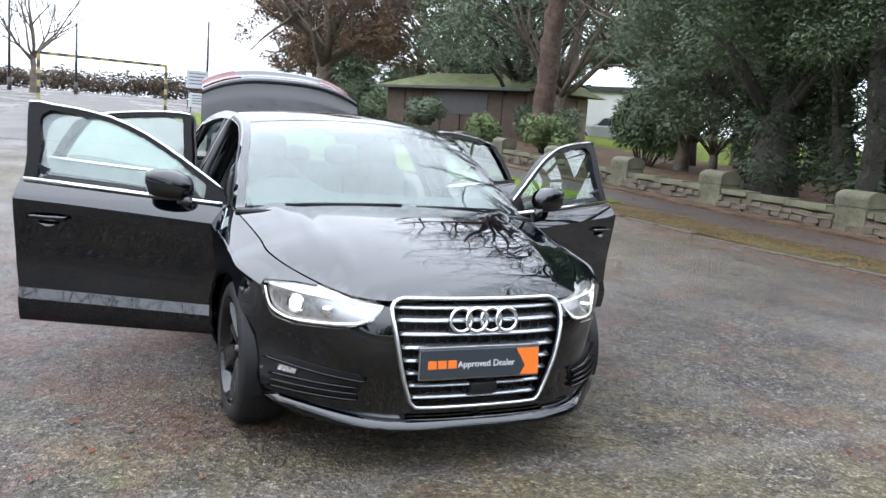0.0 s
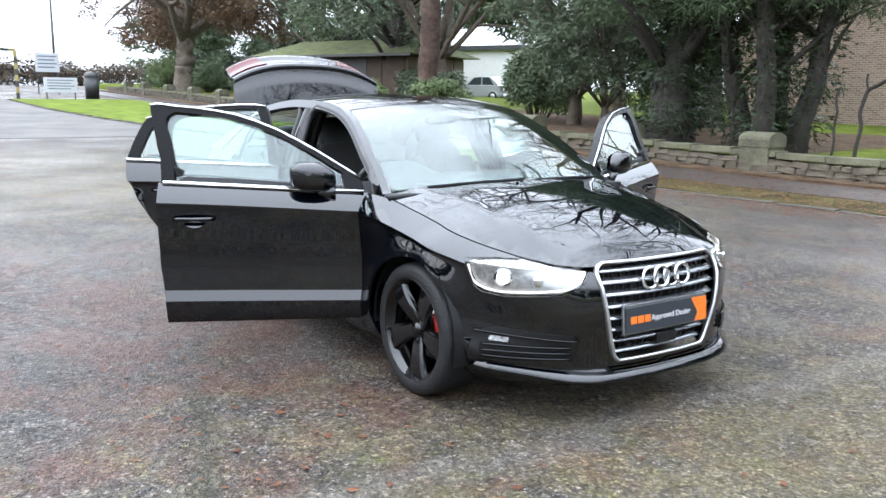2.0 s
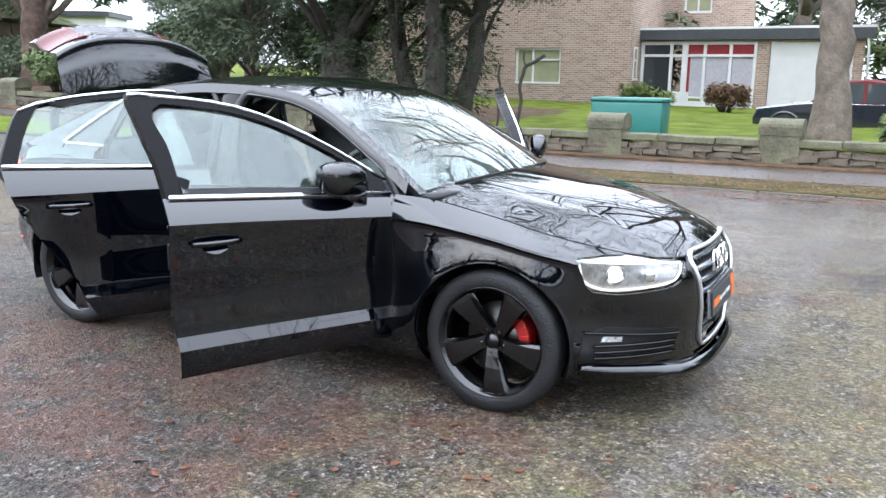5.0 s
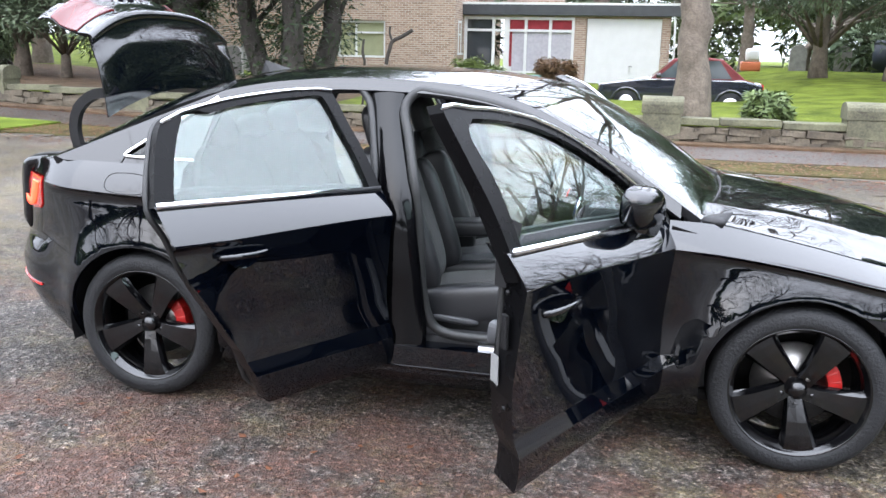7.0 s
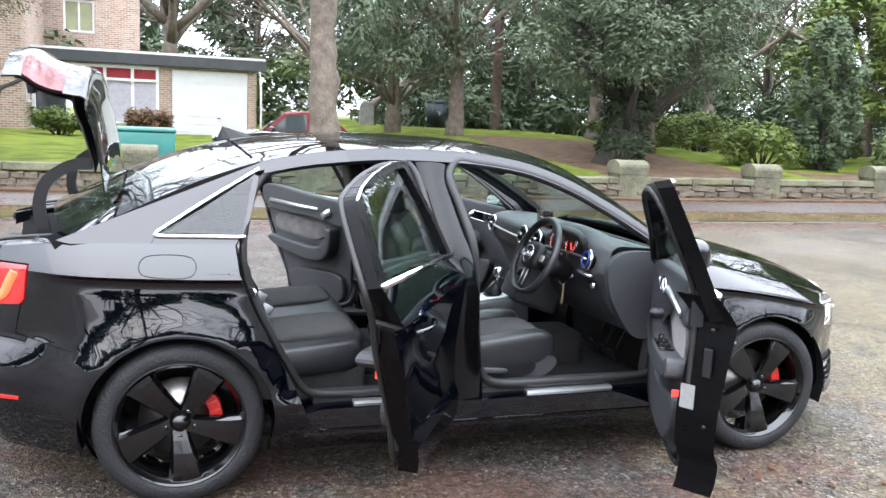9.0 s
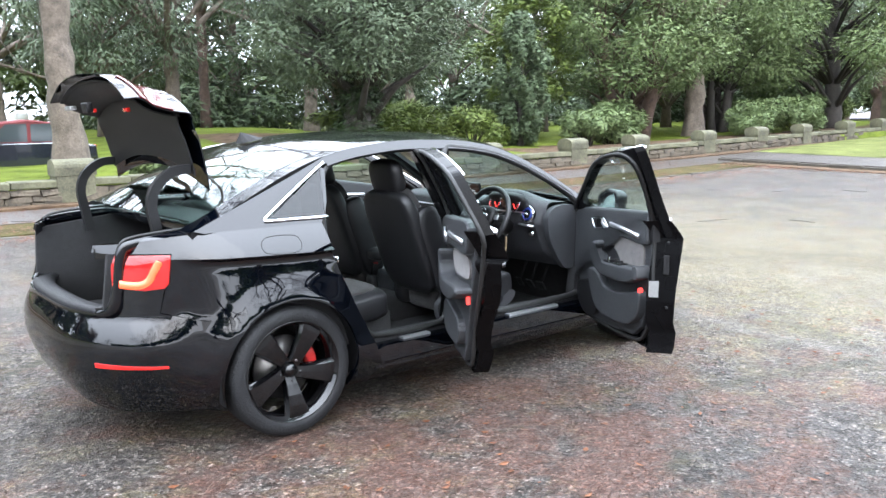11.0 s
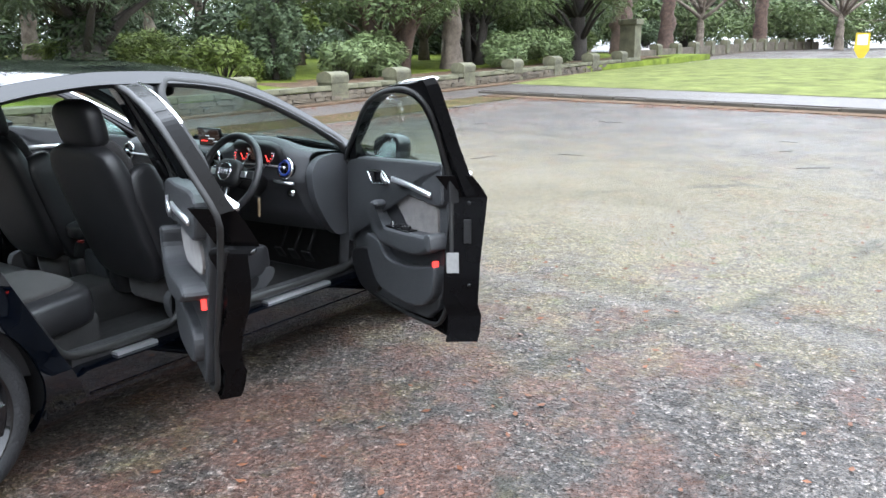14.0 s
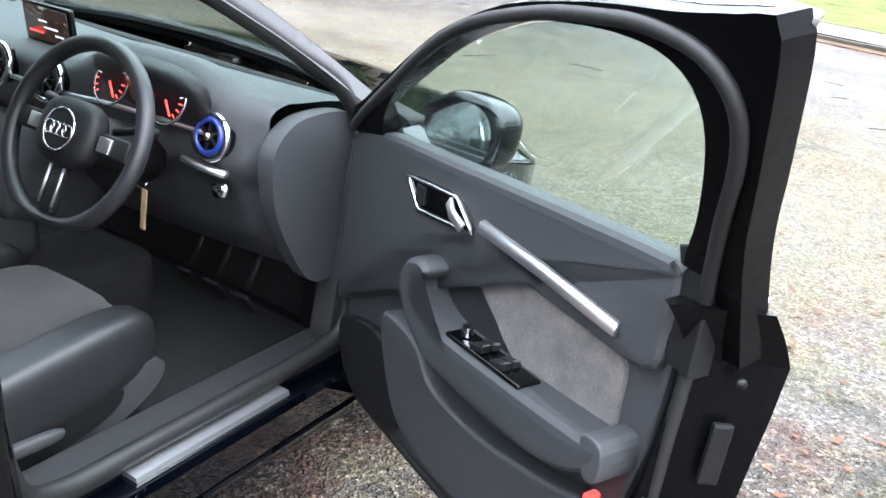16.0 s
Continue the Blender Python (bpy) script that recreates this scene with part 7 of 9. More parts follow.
HL = [(H_OUT - 0.03, 0.713), (H_OUT + 0.10, 0.719)] + [(q, belt(q) - 0.008) for q in (H_OUT + 0.205, H_OUT + 0.28, H_OUT + 0.36, H_IN - 0.06)] + [(H_IN + 0.005, 0.668), (H_IN - 0.035, 0.614), (H_IN - 0.12, 0.581), (H_OUT + 0.16, 0.565), (H_OUT + 0.05, 0.578), (H_OUT + 0.02, 0.602)]


for mir in (False, True):
    lamp = skin("headlamp", patch(dense(HL), lambda s, z: side(s, z, -0.03), 0.04, 0.04, 0.02), M_LAMPBLACK, car, mir, "lit headlamp with white light strip")
    lens = skin("lens", patch(dense(HL), lambda s, z: side(s, z, 0.0), 0.04, 0.04, 0.003), M_LENS, lamp, mir)
    lens.visible_shadow = False
    mid = side(H_OUT + 0.145, 0.642, -0.02)
    bm = bmesh.new()
    out_way = side(H_OUT + 0.145, 0.642, 0.1) - side(H_OUT + 0.145, 0.642, 0)
    nrm = (side(H_OUT + 0.165, 0.642, 0) - side(H_OUT + 0.125, 0.642, 0)).cross(side(H_OUT + 0.145, 0.662, 0) - side(H_OUT + 0.145, 0.622, 0)).normalized()
    nrm = nrm if nrm.dot(out_way) > 0 else -nrm
    bm_cyl(bm, 0.036, 0.041, mid - nrm * 0.03, mid - nrm * 0.004, 28)
    pr = solid("projector_ring", bm, M_CHROME, lamp, mir)
    bm = bmesh.new()
    bm_cyl(bm, 0.030, 0.024, mid - nrm * 0.005, mid + nrm * 0.004, 28)
    solid("projector_lens", bm, M_BEAM, pr, mir, "bright white projector lens")
    bm = bmesh.new()
    m2 = side(H_OUT + 0.31, 0.632, -0.045)
    bm_box(bm, (0.04, 0.10, 0.045), m2, Matrix.Rotation(radians(38), 4, "Z"), bevel=0.012)
    solid("inner_reflector", bm, M_CHROME, lamp, mir)
    strip_pts = [(H_OUT - 0.012, 0.690), (H_OUT + 0.005, 0.625), (H_OUT + 0.06, 0.592), (H_OUT + 0.16, 0.580), (H_IN - 0.125, 0.596), (H_IN - 0.05, 0.625), (H_IN - 0.012, 0.660)]
    line = [side(p.x, p.y, -0.017) for p in spline([(a, b, 0) for a, b in strip_pts], 6)]
    v, f = tube_data([[(p, 0.0045) for p in line]], 6)
    plain("light_strip", v, f, M_DRL, lamp, mir, "white running light strip")
    line = [side(s, 0.703 - 0.035 * (s - H_OUT) / (H_IN - H_OUT), -0.017) for s in steps(H_OUT, H_IN - 0.01, 0.04)]
    v, f = tube_data([[(p, 0.0035) for p in line]], 6)
    plain("upper_strip", v, f, M_DRL, lamp, mir)
    # tail lamp
    t0, t1 = -1.876, s_at_y(0.635, False)
    o = [(t0 + 0.005, 0.926), (t0 - 0.010, 0.80), (t0 - 0.03, 0.781), (-2.0, 0.772), (t1, 0.792), (t1 - 0.005, 0.926)]
    tl = skin("tail_lamp", patch(dense(o), lambda s, z: side(s, z, 0.006), 0.05, 0.04, 0.03), M_TAILRED, car, mir, "lit red tail lamp with glowing hook-shaped strip")
    hook = [(t1 + 0.012, 0.812), (t1 + 0.06, 0.802), (-2.02, 0.797), (-1.975, 0.815), (-1.945, 0.862), (-1.92, 0.900)]
    line = [side(p.x, p.y, 0.012) for p in spline([(a, b, 0) for a, b in hook], 6)]
    v, f = sweep(line, [(-0.004, -0.016), (0.004, -0.016), (0.004, 0.016), (-0.004, 0.016)], up=Vector((0.25, -0.25, 0.93)))
    plain("glowing_strip", v, f, M_TAILLIT, tl, mir, "bright orange-red light strip")
    o = [(t0 - 0.03, 0.779), (-2.0, 0.770), (t1, 0.790), (t1, 0.666), (-1.935, 0.666)]
    skin("lamp_panel", patch(dense(o), lambda s, z: side(s, z), 0.05, 0.04, 0.02), M_PAINT, car, mir)
    a, b = s_at_y(0.785, False), s_at_y(0.56, False)
    o = [(a, 0.428), (a, 0.438), (b, 0.452), (b, 0.432)]
    skin("reflector", patch(dense(o, 0.04), lambda s, z: side(s, z, 0.006), 0.05, 0.04, 0.01), M_REFLECT_GLOW, car, mir, "red rear bumper reflector")

# grille


def gs(y, z, proud):
    """A point of the grille's face at half width y (negative: right side)."""
    p = side(s_at_y(max(0.004, abs(y))), z, proud)
    return Vector((p.x, math.copysign(abs(p.y), y) if abs(y) > 0.004 else 0.0, z))


def grille_half(z):
    return lerp(((0.27, 0.255), (0.285, 0.282), (0.30, 0.296), (0.60, 0.374), (0.672, 0.390), (0.695, 0.374), (0.706, 0.345)), z)


rows = [0.275, 0.32, 0.4, 0.5, 0.6, 0.66, 0.70]
vv, ff = [], []
for z in rows:
    for k in range(-6, 7):
        vv.append(gs(grille_half(z) * k / 6, z, -0.075))
for i in range(len(rows) - 1):
    for k in range(12):
        a = i * 13 + k
        ff.append((a, a + 1, a + 14, a + 13))
grille = plain("grille", vv, ff, M_BLACK, car, label="black radiator grille with grey bars")
loop = [(grille_half(z), z) for z in (0.285, 0.30, 0.38, 0.46, 0.54, 0.60, 0.64, 0.672, 0.69, 0.70)]
ring = [gs(-y, z, 0.008) for y, z in loop] + [gs(y * 0.36 * k / 4, 0.706, 0.006) for k in range(-4, 5) for y in (0.95,)]
ring += [gs(y, z, 0.008) for y, z in loop[::-1]] + [gs(0.27 * k / 5, 0.275, 0.008) for k in range(5, -6, -1)]
v, f = sweep(ring, [(-0.0075, -0.012), (0.0075, -0.012), (0.005, 0.008), (-0.005, 0.008)], True, Vector((1, 0, 0.25)))
plain("grille_frame", v, f, M_SATIN, grille, label="bright satin grille surround")
for z in (0.316, 0.366, 0.418, 0.470, 0.522, 0.574, 0.626, 0.672):
    w = grille_half(z) - 0.012
    pts = [gs(w * k / 10, z, -0.022) for k in range(-10, 11)]
    v, f = sweep(pts, [(-0.022, 0.006), (0.004, -0.011), (0.012, -0.010), (0.013, -0.004), (-0.016, 0.013)])
    plain("grille_bar", v, f, M_GRILLE, grille)
for k in range(-7, 8):
    y = k * 0.048
    v, f = sweep([gs(y, z, -0.045) for z in (0.29, 0.4, 0.5, 0.6, 0.69)], [(-0.003, -0.008), (0.003, -0.008), (0.003, 0.008), (-0.003, 0.008)], up=Vector((1, 0, 0)))
    plain("grille_rib", v, f, M_BLACK, grille)


def torus(r, q, seg=30, tube=8):
    vv, ff = [], []
    for i in range(seg):
        a = 2 * math.pi * i / seg
        for j in range(tube):
            b = 2 * math.pi * j / tube
            vv.append(((r + q * math.cos(b)) * math.cos(a), (r + q * math.cos(b)) * math.sin(a), q * math.sin(b)))
    for i in range(seg):
        for j in range(tube):
            ff.append((i * tube + j, ((i + 1) % seg) * tube + j, ((i + 1) % seg) * tube + (j + 1) % tube, i * tube + (j + 1) % tube))
    return vv, ff


def rings(name, r, q, m, parent, material, label):
    vv, ff = [], []
    a, b = torus(r, q)
    for k in range(4):
        off = len(vv)
        vv += [m @ Vector((x + (k - 1.5) * r * 1.45, y, z + (0.3 * q if k % 2 else -0.3 * q))) for x, y, z in a]
        ff += [tuple(off + i for i in f) for f in b]
    return plain(name, vv, ff, material, parent, label=label)


FACE = Matrix(((0, 0, 1, 0), (1, 0, 0, 0), (0, 1, 0, 0), (0, 0, 0, 1)))
rings("badge", 0.046, 0.0075, Matrix.Translation((2.095, 0, 0.628)) @ Matrix.Rotation(radians(-8), 4, "Y") @ FACE, grille, M_CHROME, "row of four interlocked bright rings")

# dealer plate
M_PLATE = mat("dark_plate", (0.030, 0.036, 0.045), 0.35, vary=0.05, scale=20)
M_ORANGE = mat("orange_print", (0.85, 0.19, 0.02), 0.4)
M_PRINT = mat("white_print", (0.75, 0.75, 0.76), 0.5)
PLATE = Matrix.Translation((2.122, -0.012, 0.462)) @ Matrix.Rotation(radians(-5), 4, "Y") @ FACE


def plate_part(name, bm, material, parent, label=""):
    bmesh.ops.transform(bm, matrix=PLATE, verts=bm.verts)
    return part(name, bm, material, parent, label, shade=False)


plate_part("plate_holder", box((0.535, 0.135, 0.018), (0, 0, -0.012), bevel=0.006), M_GRILLE, car, "grey plate holder")
plate = plate_part("dealer_plate", box((0.52, 0.112, 0.006), (0, -0.003, 0.002), bevel=0.002), M_PLATE, car, "dark dealer plate with orange corner and white words")
bm = bmesh.new()
vs = [bm.verts.new(p) for p in ((0.155, 0.051, 0.0058), (0.259, 0.051, 0.0058), (0.259, -0.058, 0.0058), (0.175, -0.058, 0.0058), (0.198, -0.02, 0.0058))]
bm.faces.new(vs[::-1])
bmesh.ops.recalc_face_normals(bm, faces=bm.faces)
plate_part("orange_corner", bm, M_ORANGE, plate, "orange corner panel")
bm = bmesh.new()
for x0 in (-0.215, -0.172, -0.129):
    bm_box(bm, (0.036, 0.032, 0.0016), (x0, -0.004, 0.0062))
plate_part("orange_mark", bm, M_ORANGE, plate, "orange printed mark")


def words(text, size, m, material, parent, label=""):
    cu = bpy.data.curves.new("words", "FONT")
    cu.body = text
    cu.size = size
    cu.extrude = 0.0006
    cu.align_x, cu.align_y = "CENTER", "CENTER"
    tmp = new("words", cu)
    bpy.context.view_layer.update()
    me = bpy.data.meshes.new_from_object(tmp.evaluated_get(bpy.context.evaluated_depsgraph_get()))
    bpy.data.objects.remove(tmp)
    me.transform(m)
    me.materials.clear()
    me.materials.append(material)
    return put("words", me, parent, label)


words("Approved Dealer", 0.036, PLATE @ Matrix.Translation((0.022, -0.006, 0.0062)), M_PRINT, plate, "white words on the plate")
part("sensor_block", box((0.03, 0.12, 0.05), (2.088, 0.02, 0.345), bevel=0.006), M_BLACK, grille)


# wheels
def wheel(mirror, front):
    x = AXLE if front else -AXLE
    prof = [(0.238, 0.094), (0.246, 0.104), (0.262, 0.109), (0.283, 0.108), (0.300, 0.101), (0.311, 0.090), (0.3165, 0.075), (0.317, 0.06), (0.317, -0.07), (0.31, -0.1), (0.29, -0.108), (0.25, -0.108), (0.238, -0.1)]
    v, f = lathe([(r, -y) for r, y in prof], 56)
    cy = -0.760
    move = Matrix.Translation((x, cy, HUB_Z))
    tyre = plain("wheel", [move @ Vector(p) for p in v], f, M_TYRE, car, mirror, "black five-spoke alloy wheel with low tyre")
    prof = [(0.245, 0.100), (0.2475, 0.103), (0.244, 0.105), (0.239, 0.102), (0.236, 0.092), (0.226, 0.084), (0.216, 0.05), (0.21, -0.06), (0.23, -0.10)]
    v, f = lathe([(r, -y) for r, y in prof], 56)
    rim = plain("rim", [move @ Vector(p) for p in v], f, M_RIM, tyre, mirror, "gloss black rim")
    for k in range(5):
        bm = bmesh.new()
        sec = []
        for r, half, yo, th in ((0.030, 0.030, -0.060, 0.030), (0.070, 0.034, -0.072, 0.032), (0.12, 0.043, -0.082, 0.030), (0.17, 0.052, -0.089, 0.026), (0.205, 0.060, -0.090, 0.022), (0.228, 0.068, -0.088, 0.018)):
            sk = 0.16 * (r - 0.05)
            sec.append([bm.verts.new(p) for p in ((r, yo + th, -half * 1.12 + sk), (r, yo + 0.016, -half + sk), (r, yo + 0.001, -half * 0.84 + sk), (r, yo, 0 + sk), (r, yo + 0.001, half * 0.78 + sk), (r, yo + 0.013, half + sk), (r, yo + th, half * 1.1 + sk))])
        for a, b in zip(sec, sec[1:]):
            for q in range(7):
                bm.faces.new((a[q], a[(q + 1) % 7], b[(q + 1) % 7], b[q]))
        bm.faces.new(sec[-1])
        bmesh.ops.recalc_face_normals(bm, faces=bm.faces)
        bmesh.ops.transform(bm, matrix=move @ Matrix.Rotation(radians(72 * k + 18), 4, "Y"), verts=bm.verts)
        solid("spoke", bm, M_RIM, rim, mirror, shade=False)
    bm = bmesh.new()
    bm_cyl(bm, 0.034, 0.031, (x, cy - 0.03, HUB_Z), (x, cy - 0.080, HUB_Z), 24)
    solid("hub_cap", bm, M_RIM, rim, mirror)
    for k in range(5):
        a = radians(72 * k + 54)
        bm = bmesh.new()
        p = Vector((x + 0.056 * math.cos(a), cy - 0.05, HUB_Z + 0.056 * math.sin(a)))
        bm_cyl(bm, 0.011, 0.009, p, p + Vector((0, -0.018, 0)), 8)
        solid("wheel_bolt", bm, M_STEEL if k == 0 else M_RIM, rim, mirror)
    bm = bmesh.new()
    bm_cyl(bm, 0.155, 0.155, (x, cy + 0.01, HUB_Z), (x, cy + 0.032, HUB_Z), 40)
    solid("brake_disc", bm, M_STEEL, tyre, mirror)
    bm = bmesh.new()
    for k in range(5):
        a = radians(-20 + 14 * k)
        bm_box(bm, (0.05, 0.085, 0.042), (x + 0.135 * math.cos(a), cy + 0.005, HUB_Z + 0.135 * math.sin(a)), Matrix.Rotation(-a, 4, "Y"), bevel=0.008)
    solid("caliper", bm, M_RED, tyre, mirror, "red brake caliper", False)
    return tyre


for mir in (False, True):
    for fr in (True, False):
        wheel(mir, fr)

# boot lid, standing open
LID = [(-1.655, 1.020), (-1.75, 1.026), (-1.90, 1.024), (-2.03, 1.014), (-2.09, 1.012), (-2.122, 1.018), (-2.142, 1.006), (-2.152, 0.975), (-2.165, 0.93), (-2.195, 0.865), (-2.245, 0.805), (-2.25, 0.745)]
LID_LEN = [0.0]
for a, b in zip(LID, LID[1:]):
    LID_LEN.append(LID_LEN[-1] + math.dist(a, b))


def lid_at(k, w, deep=0.0):
    """The closed lid: k along its profile, w from side to side."""
    kk = [(l, p[0]) for l, p in zip(LID_LEN, LID)]
    kz = [(l, p[1]) for l, p in zip(LID_LEN, LID)]
    x, z = lerp(kk, k), lerp(kz, k)
    half = lerp(((0, 0.625), (0.3, 0.622), (0.5, 0.612), (LID_LEN[-1], 0.585)), k)
    back = smooth(0.15, 0.5, k)
    return Vector((x + 0.125 * abs(w) ** 2.8 * back - 0.10 * (1 - w * w) * (1 - back), w * half, z - 0.016 * abs(w) ** 4))


L1 = LID_LEN[-1]
o = dense([(0.0, -1), (L1, -1), (L1, 1), (0.0, 1)], 0.05)
lid = skin("boot_lid", patch(o, lid_at, 0.03, 0.10, 0.006, extra_u=(0.47, 0.49, 0.505, 0.52)), M_PAINT, car, label="black boot lid standing wide open")
lid.matrix_local = Matrix.Translation((-1.572, 0, 1.182)) @ Matrix.Rotation(radians(80.5), 4, "Y") @ Matrix.Translation((1.655, 0, -1.02))
# inner lining
o = dense([(0.05, -0.90), (L1 - 0.03, -0.93), (L1 - 0.03, 0.93), (0.05, 0.90)], 0.05)


def lid_in(k, w):
    p, q, r = lid_at(k, w), lid_at(k + 0.004, w), lid_at(k, w + 0.004)
    n = (q - p).cross(r - p).normalized()
    if n.z + n.x * -1 > 0:
        n = -n
    bulge = 0.03 + 0.035 * math.sin(math.pi * min(1, max(0, k / L1))) * (1 - 0.5 * w * w)
    return p + n * bulge


skin("lid_lining", patch(o, lid_in, 0.04, 0.10, 0.006), M_BLACK, lid, label="black felt lining of the boot lid")
for sgn in (-1, 1):
    o = [(0.56, 0.52 * sgn), (0.56, 0.995 * sgn), (0.71, 0.995 * sgn), (0.735, 0.6 * sgn)]
    o = o if sgn < 0 else o[::-1]
    skin("lid_lamp", patch(dense(o, 0.05), lambda k, w: lid_at(k, w) + Vector((-0.006, 0, 0)), 0.03, 0.08, 0.006), M_LIDRED, lid, label="dark red lamp on the lid")
part("lid_catch", box((0.05, 0.09, 0.03), (-2.09, 0.0, 0.74), bevel=0.006), M_BLACK, lid)
bm = bmesh.new()
bm_box(bm, (0.022, 0.10, 0.035), (-2.085, 0.42, 0.78), bevel=0.006)
part("pull_handle", bm, M_SATIN, lid)
for sgn in (-1, 1):
    part("warning_reflector", box((0.02, 0.05, 0.02), (-2.06, 0.25 * sgn, 0.84), bevel=0.004), M_REFLECT_GLOW, lid)
    arm = [(-1.80, 0.52 * sgn, 0.90), (-1.815, 0.53 * sgn, 1.02), (-1.83, 0.53 * sgn, 1.12), (-1.80, 0.53 * sgn, 1.21), (-1.72, 0.53 * sgn, 1.27), (-1.64, 0.53 * sgn, 1.28)]
    line = spline(arm, 6)
    v, f = sweep(line, [(-0.016, -0.022), (0.016, -0.022), (0.016, 0.022), (-0.016, 0.022)], up=Vector((-0.9, 0, 0.3)))
    plain("hinge_arm", v, f, M_BLACK, car, label="curved black boot hinge arm", shade=False)
# antenna fin
bm = bmesh.new()
sec = []
for x, h, w in ((-0.99, 0.0, 0.002), (-1.03, 0.018, 0.018), (-1.09, 0.045, 0.024), (-1.125, 0.06, 0.018), (-1.15, 0.0, 0.02)):
    z = top(-0.98, 0).z - 0.03 * (x + 1.0) * -1 * 2
    sec.append([bm.verts.new(p) for p in ((x, -w, 1.392 + (x + 1.0) * 0.16), (x, 0, 1.392 + (x + 1.0) * 0.16 + h), (x, w, 1.392 + (x + 1.0) * 0.16))])
for a, b in zip(sec, sec[1:]):
    for q in range(2):
        bm.faces.new((a[q], a[q + 1], b[q + 1], b[q]))
bmesh.ops.recalc_face_normals(bm, faces=bm.faces)
part("antenna_fin", bm, M_BLACK, car, shade=False)
# wipers
for y0, y1 in ((-0.55, 0.02), (0.10, 0.62)):
    pts = [top(0.918 - 0.008 * k / 6, (y0 + (y1 - y0) * k / 6) / 0.77) + Vector((0.008, 0, 0.006)) for k in range(7)]
    v, f = sweep(pts, [(-0.004, -0.005), (0.004, -0.005), (0.003, 0.006), (-0.003, 0.006)])
    plain("wiper", v, f, M_BLACK, car, label="black windscreen wiper at rest")
# fuel flap seam
loop = rounded([(-1.28, 0.965), (-1.44, 0.968), (-1.447, 0.905), (-1.283, 0.898)], 5)
v, f = tube_data([[(side(s, z, 0.0), 0.0022) for s, z in loop + loop[:1]]], 5)
plain("fuel_flap", v, f, M_RUBBER, car, label="seam of the fuel flap")

# ---- the car: inside ----
M_CARPETIN = mat("dark_carpet", (0.024, 0.024, 0.025), 0.95, vary=0.4, scale=25, bump=0.6, bump_scale=350)
M_DASH = mat("dashboard_skin", (0.048, 0.050, 0.056), 0.48, bump=0.35, bump_scale=550, vary=0.08, scale=10)
M_SCREEN = mat("dark_screen", (0.01, 0.01, 0.011), 0.12, emit=(0.10, 0.05, 0.03), strength=0.15)
M_DIALRED = mat("red_dial_light", (0.6, 0.02, 0.02), 0.4, emit=(1.0, 0.05, 0.04), strength=1.6)
M_DIALWHITE = mat("white_dial_light", (0.7, 0.7, 0.7), 0.4, emit=(0.9, 0.92, 1.0), strength=0.35)
M_BLUE = mat("blue_film", (0.012, 0.028, 0.17), 0.3, coat=0.4)
M_TAG = mat("buff_key_tag", (0.42, 0.30, 0.18), 0.7, vary=0.2, scale=60)
M_GREYPLASTIC = mat("grey_seat_plastic", (0.052, 0.053, 0.057), 0.5, bump=0.2, bump_scale=500)


def pillow(bm, half, at, turn=None, soft=0.38, bolster=0.0, seg=(28, 18), dish=0.0):
    """A rounded cushion; bolster raises its flanks, dish hollows its middle."""
    r = bmesh.ops.create_uvsphere(bm, u_segments=seg[0], v_segments=seg[1], radius=1)
    for v in r["verts"]:
        q = [math.copysign(abs(a) ** soft, a) for a in v.co]
        x, y, z = q
        if z > 0:
            z += (bolster * abs(y) ** 3.0 - dish * (1 - y * y)) / half[2]
        v.co = Vector((x * half[0], y * half[1], z * half[2]))
    m = Matrix.Translation(at) @ (turn if turn is not None else Matrix.Identity(4))
    bmesh.ops.transform(bm, matrix=m, verts=r["verts"])
    return r["verts"]


def tilt(deg):
    return Matrix.Rotation(radians(deg), 4, "Y")


